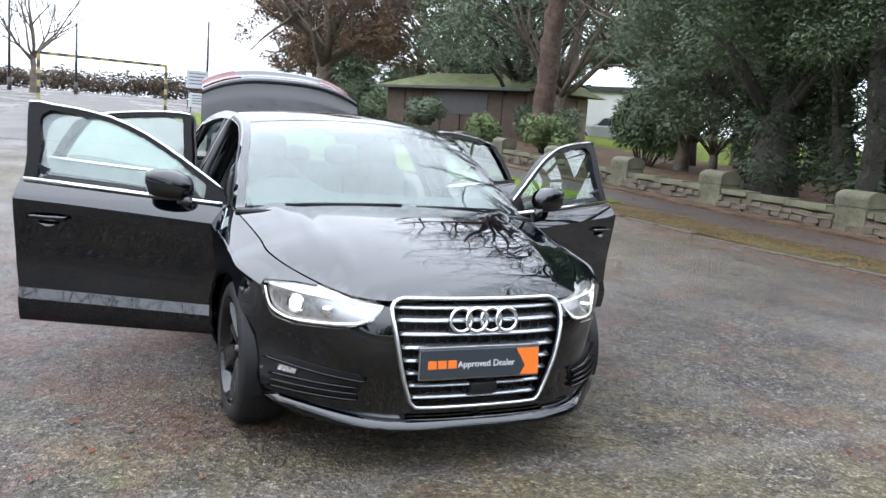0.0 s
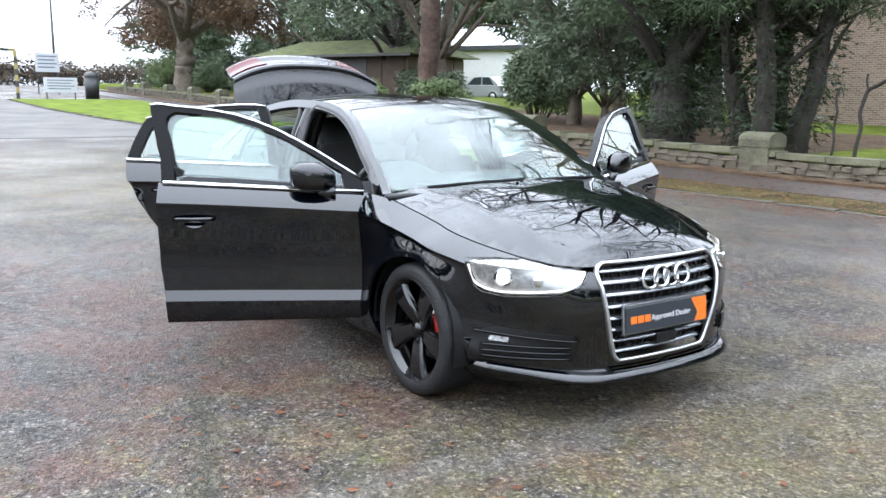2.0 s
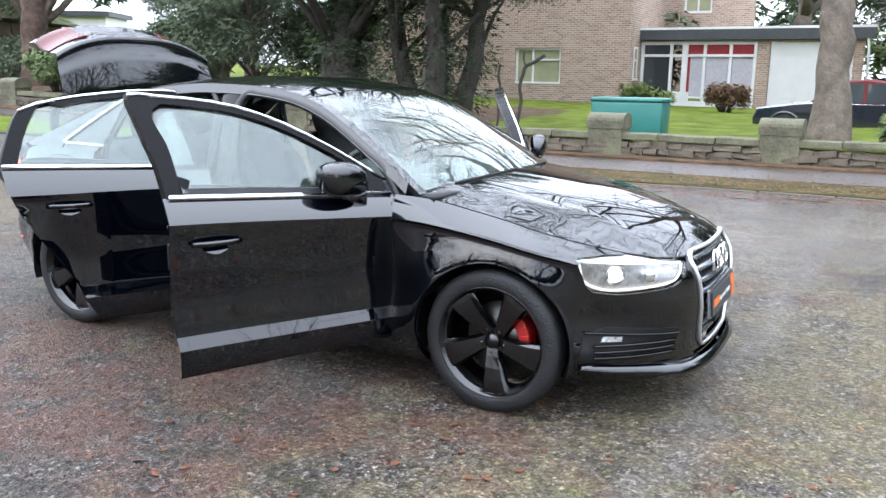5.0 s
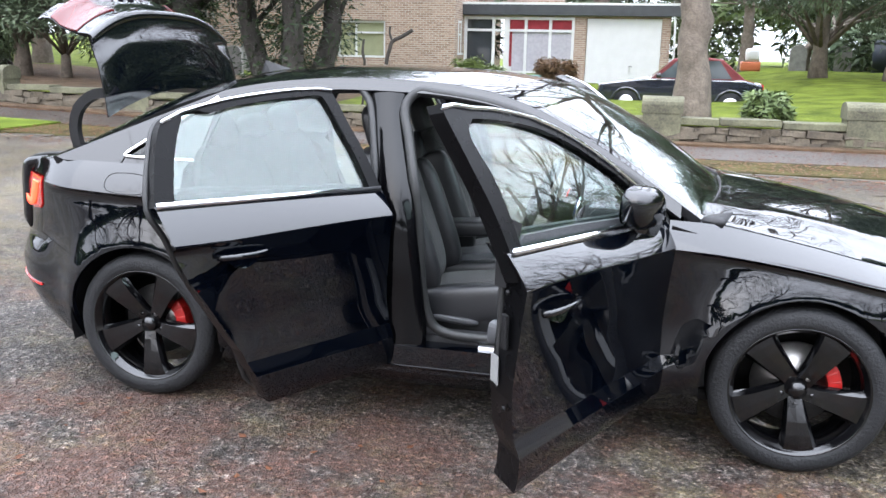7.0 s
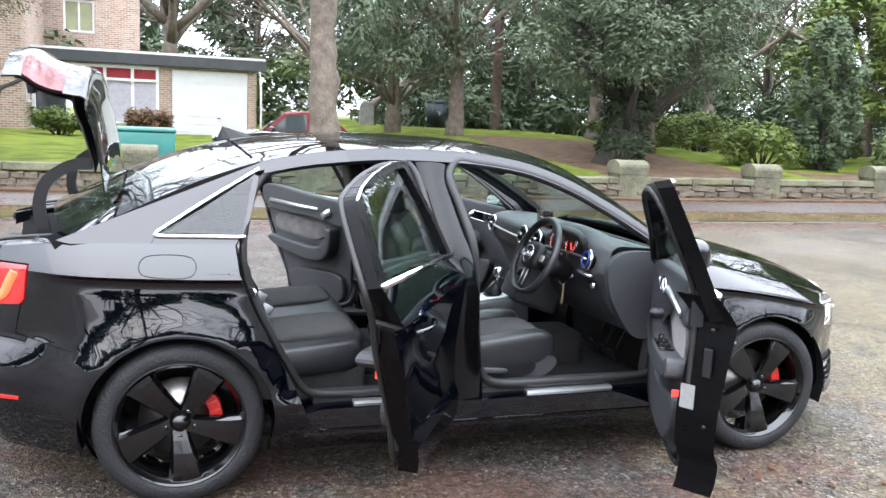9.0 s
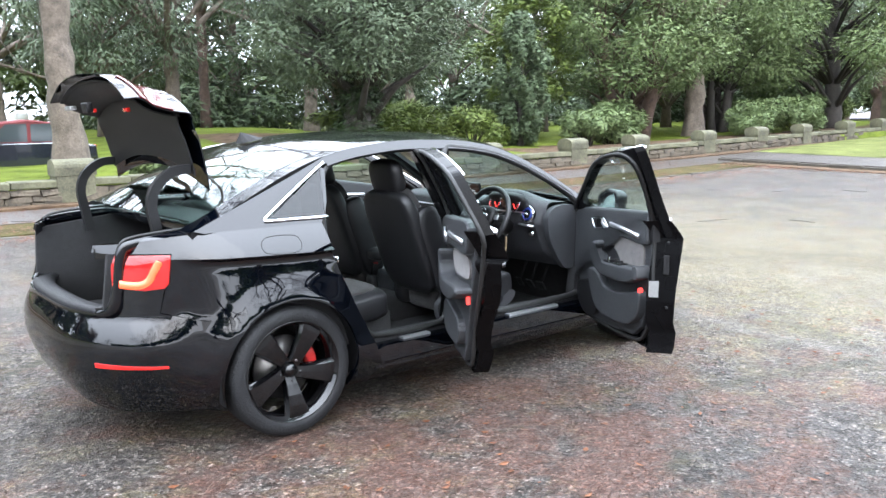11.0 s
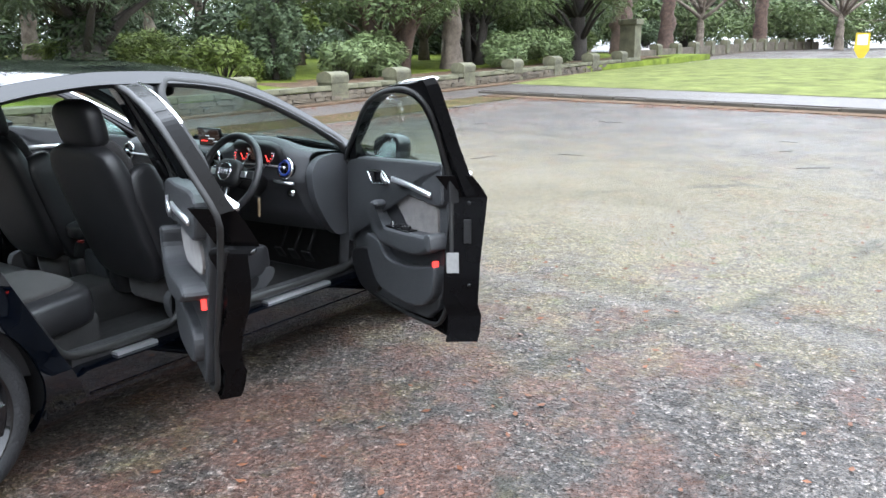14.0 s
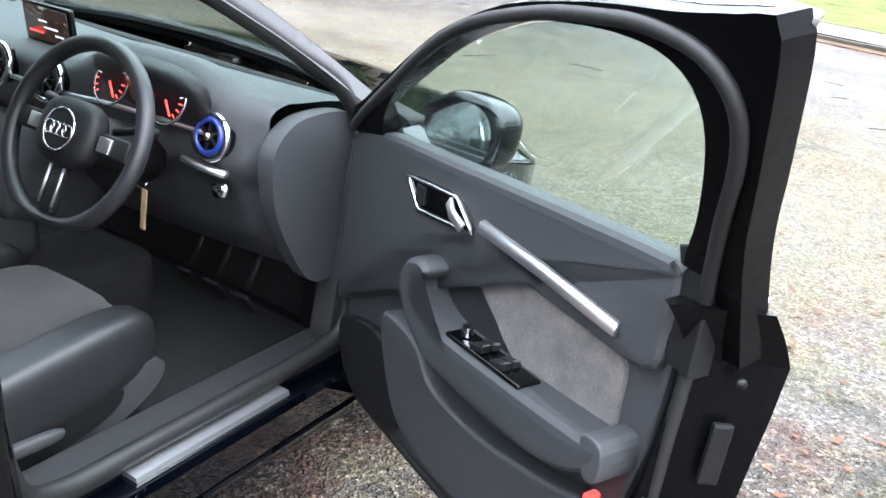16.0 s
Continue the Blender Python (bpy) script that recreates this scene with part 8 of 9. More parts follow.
def front_seat(y):
    k = 1 if y < 0 else -1
    bm = bmesh.new()
    pillow(bm, (0.27, 0.17, 0.075), (0.075, y, 0.455), tilt(-7), 0.42)
    seat = part("front_seat", bm, M_FABRIC, car, "black leather and fabric sports seat")
    for sy in (-1, 1):
        bm = bmesh.new()
        pillow(bm, (0.275, 0.055, 0.085), (0.07, y + sy * 0.215, 0.465), tilt(-7), 0.5)
        part("bolster", bm, M_LEATHER, seat)
    bm = bmesh.new()
    pillow(bm, (0.055, 0.165, 0.045), (0.30, y, 0.475), tilt(-4), 0.55)
    part("thigh_rest", bm, M_FABRIC, seat)
    bm = bmesh.new()
    pillow(bm, (0.065, 0.185, 0.33), (-0.275, y, 0.80), tilt(-20), 0.5)
    part("backrest", bm, M_FABRIC, seat)
    for sy in (-1, 1):
        bm = bmesh.new()
        pillow(bm, (0.085, 0.05, 0.27), (-0.225, y + sy * 0.205, 0.75), tilt(-20), 0.55)
        part("back_bolster", bm, M_LEATHER, seat)
    bm = bmesh.new()
    pillow(bm, (0.05, 0.235, 0.32), (-0.325, y, 0.79), tilt(-20), 0.45)
    part("back_shell", bm, M_LEATHER, seat)
    bm = bmesh.new()
    pillow(bm, (0.05, 0.135, 0.105), (-0.415, y, 1.168), tilt(-14), 0.6)
    part("headrest", bm, M_LEATHER, seat)
    for sy in (-1, 1):
        bm = bmesh.new()
        bm_cyl(bm, 0.007, 0.007, (-0.385, y + sy * 0.06, 1.02), (-0.41, y + sy * 0.06, 1.12), 10)
        part("headrest_post", bm, M_CHROME, seat)
    o = rounded([(-0.22, 0.47), (0.0, 0.455), (0.2, 0.452), (0.335, 0.45), (0.33, 0.39), (0.2, 0.33), (0.0, 0.31), (-0.2, 0.32), (-0.26, 0.40)], 4)
    outer = y - 0.262 * k
    bm = bmesh.new()
    a = [bm.verts.new((x, outer, z)) for x, z in o]
    b = [bm.verts.new((x, outer + 0.04 * k, z)) for x, z in o]
    bm.faces.new(a)
    bm.faces.new(b[::-1])
    for i in range(len(o)):
        j = (i + 1) % len(o)
        bm.faces.new((a[i], b[i], b[j], a[j]))
    bmesh.ops.recalc_face_normals(bm, faces=bm.faces)
    val = part("seat_valance", bm, M_GREYPLASTIC, seat, "grey plastic seat side cover", False)
    o2 = rounded([(-0.12, 0.425), (0.1, 0.425), (0.235, 0.425), (0.215, 0.375), (0.08, 0.345), (-0.10, 0.345)], 4)
    bm = bmesh.new()
    bm.faces.new([bm.verts.new((x, outer - 0.003 * k, z)) for x, z in o2])
    part("valance_recess", bm, M_BLACK, val, shade=False)
    bm = bmesh.new()
    pillow(bm, (0.10, 0.012, 0.014), (-0.0, outer - 0.016 * k, 0.405), tilt(4), 0.6, seg=(16, 10))
    part("seat_lever", bm, M_GREYPLASTIC, val)
    for sx in (-0.18, 0.28):
        part("seat_rail", box((0.05, 0.03, 0.06), (sx, outer + 0.03 * k, 0.30), bevel=0.006), M_BLACK, seat)
    part("seat_runner", box((0.62, 0.04, 0.03), (0.06, outer + 0.03 * k, 0.285), bevel=0.006), M_SATIN if k > 0 else M_BLACK, seat)
    # belt buckle
    bm = bmesh.new()
    bm_box(bm, (0.045, 0.025, 0.07), (-0.19, y + 0.275 * k, 0.54), tilt(15), bevel=0.006)
    bk = part("belt_buckle", bm, M_BLACK, seat)
    part("release_button", box((0.03, 0.018, 0.012), (-0.181, y + 0.275 * k, 0.578), bevel=0.003), M_RED, bk)
    return seat


for yy in (-0.375, 0.375):
    front_seat(yy)

# rear bench
bm = bmesh.new()
pillow(bm, (0.28, 0.60, 0.085), (-0.80, 0, 0.465), tilt(-5), 0.3, dish=0.01)
bench = part("rear_bench", bm, M_LEATHER, car, "black leather rear bench")
for y in (-0.32, 0.32):
    bm = bmesh.new()
    pillow(bm, (0.24, 0.20, 0.03), (-0.80, y, 0.535), tilt(-5), 0.45)
    part("seat_pad", bm, M_FABRIC, bench)
bm = bmesh.new()
pillow(bm, (0.075, 0.62, 0.32), (-1.10, 0, 0.76), tilt(-24), 0.3)
part("bench_back", bm, M_LEATHER, bench)
for y in (-0.36, 0.0, 0.36):
    bm = bmesh.new()
    pillow(bm, (0.05, 0.12, 0.085 if y else 0.06), (-1.20, y, 1.11), tilt(-16), 0.6)
    part("headrest", bm, M_LEATHER, bench)
    bm = bmesh.new()
    pillow(bm, (0.03, 0.17 if y else 0.1, 0.24), (-1.04, y, 0.76), tilt(-24), 0.45)
    part("back_pad", bm, M_FABRIC, bench)
for y in (-0.12, 0.15):
    part("bench_buckle", box((0.05, 0.025, 0.07), (-0.93, y, 0.575), tilt(30), bevel=0.006), M_SATIN, bench)
part("seat_base", box((0.40, 1.15, 0.24), (-0.74, 0, 0.33), bevel=0.03), M_CARPETIN, car)

# floor, sills, bulkhead
part("floor_pan", box((2.6, 1.42, 0.03), (-0.35, 0, 0.235)), M_CARPETIN, car)
bm = bmesh.new()
bm_box(bm, (1.9, 0.30, 0.20), (-0.2, 0, 0.32), bevel=0.05)
part("tunnel", bm, M_CARPETIN, car)
part("bulkhead", box((0.03, 1.45, 0.70), (0.98, 0, 0.58), tilt(-8)), M_CARPETIN, car)
part("underbody", box((3.3, 1.30, 0.05), (-0.15, 0, 0.19), bevel=0.02), M_BLACK, car)
for mir in (False, True):
    o = [(-0.99, 0.23), (0.83, 0.23), (0.83, 0.30), (-0.85, 0.30)]
    slab([(-0.85, 0.235), (0.82, 0.235), (0.835, 0.33), (0.80, 0.345), (-0.78, 0.345), (-0.84, 0.33)], -0.855, -0.69, "inner_sill", M_PAINT, car, mir, "", 0.0)
    slab([(-0.80, 0.34), (0.84, 0.34), (0.84, 0.372), (-0.80, 0.372)], -0.772, -0.665, "sill_trim", M_TRIM, car, mir, "black ribbed sill trim", 0.012)
    for x0, x1 in ((0.13, 0.545), (-0.64, -0.46)):
        v, f = sweep([(x0, -0.795, 0.352), ((x0 + x1) / 2, -0.795, 0.352), (x1, -0.795, 0.352)], [(-0.022, -0.008), (0.022, -0.008), (0.018, 0.004), (-0.018, 0.004)])
        plain("sill_plate", v, f, M_SATIN, car, mir, "brushed metal entry plate", False)
    # foot-well side and dash end
    slab(rounded([(0.78, 0.86), (0.86, 0.88), (0.93, 0.7), (0.9, 0.45), (0.80, 0.36), (0.74, 0.37), (0.76, 0.6)], 4), -0.765, -0.70, "kick_panel", M_TRIM, car, mir, "", 0.01)
    # rubber seals round the openings
    fr = [Vector((0.80, -0.765, 0.50)), Vector((0.80, -0.77, 0.7)), Vector((0.815, -0.775, 0.87))] + [cabin(x, door_line(x) + 0.004) + Vector((0, 0.02, 0)) for x in (0.72, 0.6, 0.5, 0.4, 0.3, 0.2, 0.1, 0.0, -0.1, -0.18)]
    fr += [cabin(-0.225, 1.27) + Vector((0, 0.02, 0)), cabin(-0.19, 1.15) + Vector((0, 0.02, 0)), cabin(-0.15, 1.0) + Vector((0, 0.025, 0)), Vector((-0.13, -0.785, 0.85)), Vector((-0.115, -0.785, 0.6)), Vector((-0.08, -0.78, 0.44)), Vector((0.0, -0.775, 0.385)), Vector((0.2, -0.772, 0.378)), Vector((0.5, -0.772, 0.378)), Vector((0.72, -0.77, 0.385)), Vector((0.785, -0.768, 0.42))]
    v, f = tube_data([[(p, 0.021) for p in spline(fr + fr[:1], 4)]], 8)
    plain("opening_seal", v, f, M_RUBBER, car, mir, "thick black rubber door seal")
    re = [cabin(x, door_line(x) + 0.004) + Vector((0, 0.02, 0)) for x in (-0.42, -0.55, -0.7, -0.85, -0.96)] + [cabin(-1.03, 1.22) + Vector((0, 0.03, 0)), cabin(-1.075, 1.08) + Vector((0, 0.03, 0)), Vector((-1.085, -0.785, 0.95)), Vector((-1.06, -0.785, 0.82)), Vector((-0.99, -0.785, 0.67)), Vector((-0.91, -0.785, 0.52)), Vector((-0.84, -0.78, 0.41)), Vector((-0.74, -0.775, 0.38)), Vector((-0.5, -0.772, 0.378)), Vector((-0.36, -0.775, 0.39)), Vector((-0.315, -0.78, 0.46)), Vector((-0.30, -0.785, 0.65)), Vector((-0.295, -0.785, 0.85))]
    re += [cabin(-0.305, 1.0) + Vector((0, 0.025, 0)), cabin(-0.335, 1.15) + Vector((0, 0.02, 0)), cabin(-0.37, 1.28) + Vector((0, 0.02, 0))]
    v, f = tube_data([[(p, 0.016) for p in spline(re + re[:1], 4)]], 8)
    plain("opening_seal", v, f, M_RUBBER, car, mir, "thick black rubber door seal")
    for x, z, y in ((-0.155, 0.705, -0.80), (-1.055, 0.82, -0.815)):
        v, f = tube_data([[(p, 0.006) for p in spline([(x - 0.015, y + 0.02, z + 0.012), (x + 0.01, y - 0.012, z + 0.012), (x + 0.012, y - 0.012, z - 0.012), (x - 0.013, y + 0.02, z - 0.012)], 4)]], 6)
        plain("striker", v, f, M_CHROME, car, mir)
    # front jamb behind the wing
    slab([(0.80, 0.30), (0.99, 0.30), (0.99, 0.86), (0.83, 0.90), (0.805, 0.6)], -0.845, -0.74, "hinge_jamb", M_GLOSS, car, mir, "", 0.0)
    for z in (0.45, 0.72):
        solid("door_hinge", box((0.05, 0.045, 0.05), (0.80, -0.80, z), bevel=0.006), M_BLACK, car, mir, shade=False)
    solid("jamb_label", box((0.002, 0.03, 0.055), (0.797, -0.79, 0.665)), M_LABEL, car, mir, shade=False)
    # rear inner side
    slab(rounded([(-1.08, 0.95), (-1.3, 1.0), (-1.35, 0.7), (-1.2, 0.45), (-0.86, 0.36), (-0.93, 0.52), (-1.03, 0.72)], 4), -0.78, -0.62, "rear_side_trim", M_TRIM, car, mir, "", 0.01)
    # sun visor
    bm = bmesh.new()
    pillow(bm, (0.075, 0.19, 0.010), (0.17, -0.33, 1.335), tilt(18), 0.35, seg=(20, 8))
    solid("sun_visor", bm, M_TRIM, car, mir)

# interior mirror
bm = bmesh.new()
pillow(bm, (0.014, 0.115, 0.036), (0.255, 0.0, 1.275), tilt(10), 0.6, seg=(20, 10))
part("inside_mirror", bm, M_BLACK, car)


# dashboard
def dash_at(k, y):
    """Dashboard skin: k runs from the screen's foot over the top and down to the knees."""
    hood = math.exp(-((y + 0.44) / 0.19) ** 4)
    end = smooth(0.64, 0.70, abs(y))
    arcx = 0.10 * (abs(y) / 0.7) ** 2
    x = lerp(((0.0, 0.90), (0.22, 0.66), (0.36, 0.50), (0.45, 0.445), (0.56, 0.445), (0.7, 0.50), (0.85, 0.56), (1.0, 0.66)), k)
    z = lerp(((0.0, 0.925), (0.22, 0.968), (0.36, 0.972), (0.45, 0.945), (0.56, 0.86), (0.7, 0.775), (0.85, 0.66), (1.0, 0.56)), k)
    bump = math.exp(-((k - 0.36) / 0.10) ** 2)
    return Vector((x + arcx * 0.6 - 0.03 * hood * bump + 0.05 * end * (k > 0.3), y, z + 0.075 * hood * bump - 0.0 * end))


vv, ff = [], []
ks = [i / 40 for i in range(41)]
ys = [-0.70 + 1.40 * j / 48 for j in range(49)]
for y in ys:
    vv += [dash_at(k, y) for k in ks]
for j in range(48):
    for i in range(40):
        a = j * 41 + i
        ff.append((a, a + 1, a + 42, a + 41))
dash = plain("dashboard", vv, ff, M_DASH, car, label="dark grey soft dashboard")
slab(rounded([(0.53, 0.90), (0.62, 0.955), (0.80, 0.93), (0.84, 0.75), (0.80, 0.58), (0.68, 0.56), (0.57, 0.70), (0.53, 0.80)], 10), -0.745, -0.698, "dash_end", M_DASH, dash, False, "", 0.012)
v, f = sweep([dash_at(0.50, y) + Vector((-0.012, 0, -0.01)) for y in ys[2:-2]], [(-0.004, -0.004), (0.006, -0.004), (0.006, 0.004), (-0.004, 0.004)])
plain("dash_strip", v, f, M_SATIN, dash)


def round_vent(y, x, z, blue=False):
    m = Matrix.Translation((x, y, z)) @ Matrix.Rotation(radians(-78), 4, "Y")
    vv, ff = torus(0.045, 0.008, 32, 8)
    ring = plain("air_vent", [m @ Vector(p) for p in vv], ff, M_CHROME, dash, label="round air vent with bright ring")
    bm = bmesh.new()
    r = bmesh.ops.create_cone(bm, cap_ends=True, segments=28, radius1=0.043, radius2=0.036, depth=0.03)
    bmesh.ops.transform(bm, matrix=m @ Matrix.Translation((0, 0, -0.012)), verts=bm.verts)
    part("vent_bowl", bm, M_GLOSS, ring)
    vv, ff = torus(0.034, 0.006 if blue else 0.003, 28, 6)
    plain("vent_inner_ring", [m @ Vector((p[0], p[1], p[2] + 0.006)) for p in vv], ff, M_BLUE if blue else M_GLOSS, ring)
    for a in range(3):
        bm = bmesh.new()
        bm_box(bm, (0.064, 0.004, 0.006), (0, 0, 0.006), Matrix.Rotation(radians(60 * a), 4, "Z"))
        bmesh.ops.transform(bm, matrix=m, verts=bm.verts)
        part("vent_vane", bm, M_BLACK, ring, shade=False)
    bm = bmesh.new()
    bm_cyl(bm, 0.010, 0.008, (0, 0, 0.0), (0, 0, 0.016), 16)
    bmesh.ops.transform(bm, matrix=m, verts=bm.verts)
    part("vent_knob", bm, M_CHROME, ring)


round_vent(-0.615, 0.476, 0.903, True)
round_vent(0.015, 0.420, 0.925)
round_vent(-0.165, 0.422, 0.925)
round_vent(0.605, 0.478, 0.908)
# screen standing on the dash
m = Matrix.Translation((0.52, -0.04, 1.018)) @ Matrix.Rotation(radians(-8), 4, "Y")
bm = box((0.016, 0.175, 0.095), (0, 0, 0), bevel=0.006)
bmesh.ops.transform(bm, matrix=m, verts=bm.verts)
scr = part("display", bm, M_GLOSS, dash, "upright central display")
bm = box((0.002, 0.160, 0.080), (-0.0095, 0, 0))
bmesh.ops.transform(bm, matrix=m, verts=bm.verts)
part("display_glass", bm, M_SCREEN, scr)
for q in range(4):
    bm = box((0.001, 0.03 + 0.02 * (q % 2), 0.004), (-0.0112, -0.045 + 0.028 * q, -0.02 + 0.014 * (q % 3)))
    bmesh.ops.transform(bm, matrix=m, verts=bm.verts)
    part("display_mark", bm, M_DIALRED if q == 3 else M_DIALWHITE, scr)
# instruments
bm = bmesh.new()
pillow(bm, (0.03, 0.165, 0.062), (0.470, -0.445, 0.970), tilt(-22), 0.6, seg=(24, 12))
clus = part("instrument_binnacle", bm, M_BLACK, dash, "instrument cluster with red lit needles")
for y in (-0.46, -0.29):
    m = Matrix.Translation((0.438, y - 0.07, 0.962)) @ Matrix.Rotation(radians(-68), 4, "Y")
    vv, ff = torus(0.05, 0.003, 30, 6)
    dial = plain("dial", [m @ Vector(p) for p in vv], ff, M_GRILLE, clus)
    for q in range(14):
        a = radians(-130 + 20 * q)
        bm = bmesh.new()
        bm_box(bm, (0.010, 0.003, 0.001), (0.041, 0, 0.003))
        bmesh.ops.transform(bm, matrix=m @ Matrix.Rotation(a, 4, "Z"), verts=bm.verts)
        part("dial_mark", bm, M_DIALRED if q > 10 or q < 3 else M_DIALWHITE, dial)
    bm = bmesh.new()
    bm_box(bm, (0.038, 0.004, 0.002), (0.019, 0, 0.005))
    bmesh.ops.transform(bm, matrix=m @ Matrix.Rotation(radians(-140), 4, "Z"), verts=bm.verts)
    part("needle", bm, M_DIALRED, dial)
bm = box((0.002, 0.055, 0.065), (0.434, -0.445, 0.966), tilt(-22))
part("trip_display", bm, M_SCREEN, clus)
# side demister grille
bm = bmesh.new()
bm_cyl(bm, 0.034, 0.034, (0.638, -0.562, 0.958), (0.634, -0.562, 0.966), 24)
g = part("demister_grille", bm, M_BLACK, dash)
for k in range(5):
    part("grille_slat", box((0.055 - 0.008 * abs(k - 2), 0.004, 0.004), (0.635, -0.562 + 0.011 * (k - 2), 0.969)), M_DASH, g, shade=False)
# light switch and lower drawer pull
bm = bmesh.new()
bm_cyl(bm, 0.022, 0.020, (0.53, -0.605, 0.775), (0.512, -0.605, 0.780), 20)
part("light_switch", bm, M_CHROME, dash)
v, f = sweep([(0.485, -0.53, 0.835), (0.478, -0.585, 0.832), (0.488, -0.65, 0.828)], [(-0.010, -0.006), (0.010, -0.006), (0.010, 0.006), (-0.010, 0.006)])
plain("drawer_pull", v, f, M_SATIN, dash)

# steering wheel
SW = Matrix.Translation((0.300, -0.425, 0.886)) @ Matrix.Rotation(radians(-66), 4, "Y")
vv, ff = torus(0.186, 0.0175, 56, 12)
vv = [SW @ Vector((x if x > -0.165 else -0.165 + (x + 0.165) * 0.5, y, z)) for x, y, z in vv]
wheel_ob = plain("steering_wheel", vv, ff, M_LEATHER, car, label="black leather steering wheel")
bm = bmesh.new()
pillow(bm, (0.068, 0.082, 0.032), (0, 0, 0.006), None, 0.65)
bmesh.ops.transform(bm, matrix=SW, verts=bm.verts)
hub = part("airbag_cover", bm, M_BLACK, wheel_ob)
vv, ff = torus(0.042, 0.0025, 36, 6)
plain("hub_ring", [SW @ Vector((p[0], p[1], p[2] + 0.037)) for p in vv], ff, M_CHROME, hub)
rings("badge", 0.0125, 0.0016, SW @ Matrix.Translation((0, 0, 0.038)) @ Matrix.Rotation(radians(90), 4, "Z") @ Matrix.Rotation(math.pi, 4, "Z"), hub, M_CHROME, "four small bright rings")
for a, w in ((90, 0.03), (-90, 0.03), (180, 0.026)):
    bm = bmesh.new()
    bm_box(bm, (0.115, w * 1.5, 0.018), (0.108, 0, 0.0), bevel=0.006)
    bmesh.ops.transform(bm, matrix=SW @ Matrix.Rotation(radians(a), 4, "Z"), verts=bm.verts)
    sp = part("spoke", bm, M_BLACK, wheel_ob)
    bm = bmesh.new()
    if a == 180:
        for sy in (-1, 1):
            bm_box(bm, (0.08, 0.005, 0.004), (0.11, sy * 0.02, 0.0105))
    else:
        bm_box(bm, (0.035, 0.03, 0.006), (0.105, 0, 0.012), bevel=0.002)
    bmesh.ops.transform(bm, matrix=SW @ Matrix.Rotation(radians(a), 4, "Z"), verts=bm.verts)
    part("spoke_insert", bm, M_SATIN, sp)
bm = bmesh.new()
bm_cyl(bm, 0.05, 0.06, SW @ Vector((0, 0, -0.02)), SW @ Vector((0, 0, -0.19)), 24)
part("steering_column", bm, M_BLACK, car)
for sy in (-1, 1):
    v, f = tube_data([[(SW @ Vector((0.03, sy * 0.05, -0.05)), 0.009), (SW @ Vector((0.05, sy * 0.12, -0.045)), 0.008), (SW @ Vector((0.055, sy * 0.165, -0.04)), 0.010)]], 8)
    plain("column_stalk", v, f, M_BLACK, wheel_ob)
# key, ring and tag in the lock
bm = bmesh.new()
bm_box(bm, (0.05, 0.010, 0.03), (0.462, -0.445, 0.792), bevel=0.004)
bm_cyl(bm, 0.016, 0.016, (0.50, -0.445, 0.795), (0.484, -0.445, 0.795), 18)
key = part("ignition_key", bm, M_CHROME, car, "car key with ring and buff tag in the lock")
vv, ff = torus(0.015, 0.0015, 20, 5)
plain("key_ring", [Matrix.Translation((0.445, -0.447, 0.765)) @ Matrix.Rotation(radians(90), 4, "X") @ Vector(p) for p in vv], ff, M_CHROME, key)
part("key_tag", box((0.004, 0.016, 0.095), (0.447, -0.45, 0.70), Matrix.Rotation(radians(4), 4, "X"), bevel=0.0015), M_TAG, key, "buff card key tag")

# console with gear lever
bm = bmesh.new()
bm_box(bm, (0.62, 0.20, 0.14), (0.14, 0.02, 0.50), tilt(-6), bevel=0.03)
cons = part("centre_console", bm, M_DASH, car, "dark centre console with bright trimmed gear surround")
bm = bmesh.new()
bm_box(bm, (0.26, 0.22, 0.24), (0.50, 0.0, 0.66), tilt(20), bevel=0.03)
part("heater_panel", bm, M_DASH, cons)
part("gear_surround", box((0.22, 0.14, 0.012), (0.27, 0.05, 0.587), tilt(-6), bevel=0.004), M_SATIN, cons)
bm = bmesh.new()
bm_cyl(bm, 0.055, 0.018, (0.29, 0.06, 0.59), (0.31, 0.07, 0.66), 16)
part("gear_gaiter", bm, M_LEATHER, cons)
bm = bmesh.new()
bm_cyl(bm, 0.008, 0.008, (0.31, 0.07, 0.65), (0.32, 0.075, 0.70), 12)
pillow(bm, (0.028, 0.026, 0.030), (0.315, 0.060, 0.712), None, 0.8, seg=(18, 12))
part("gear_knob", bm, M_CHROME, cons, "gear lever with bright topped knob")
bm = bmesh.new()
pillow(bm, (0.17, 0.075, 0.04), (-0.10, 0.02, 0.66), tilt(-4), 0.45)
part("armrest", bm, M_LEATHER, cons)
for k in range(3):
    bm = bmesh.new()
    bm_cyl(bm, 0.02, 0.018, (0.395, -0.06 + 0.06 * k, 0.735), (0.375, -0.06 + 0.06 * k, 0.745), 18)
    part("heater_knob", bm, M_BLACK, cons)
for k, (y, w) in enumerate(((-0.30, 0.045), (-0.40, 0.05), (-0.50, 0.06))):
    bm = bmesh.new()
    bm_box(bm, (0.012, w, 0.07), (0.72, y, 0.40), tilt(-35), bevel=0.004)
    bm_cyl(bm, 0.008, 0.008, (0.73, y, 0.43), (0.80, y, 0.56), 8)
    part("pedal", bm, M_BLACK, car)

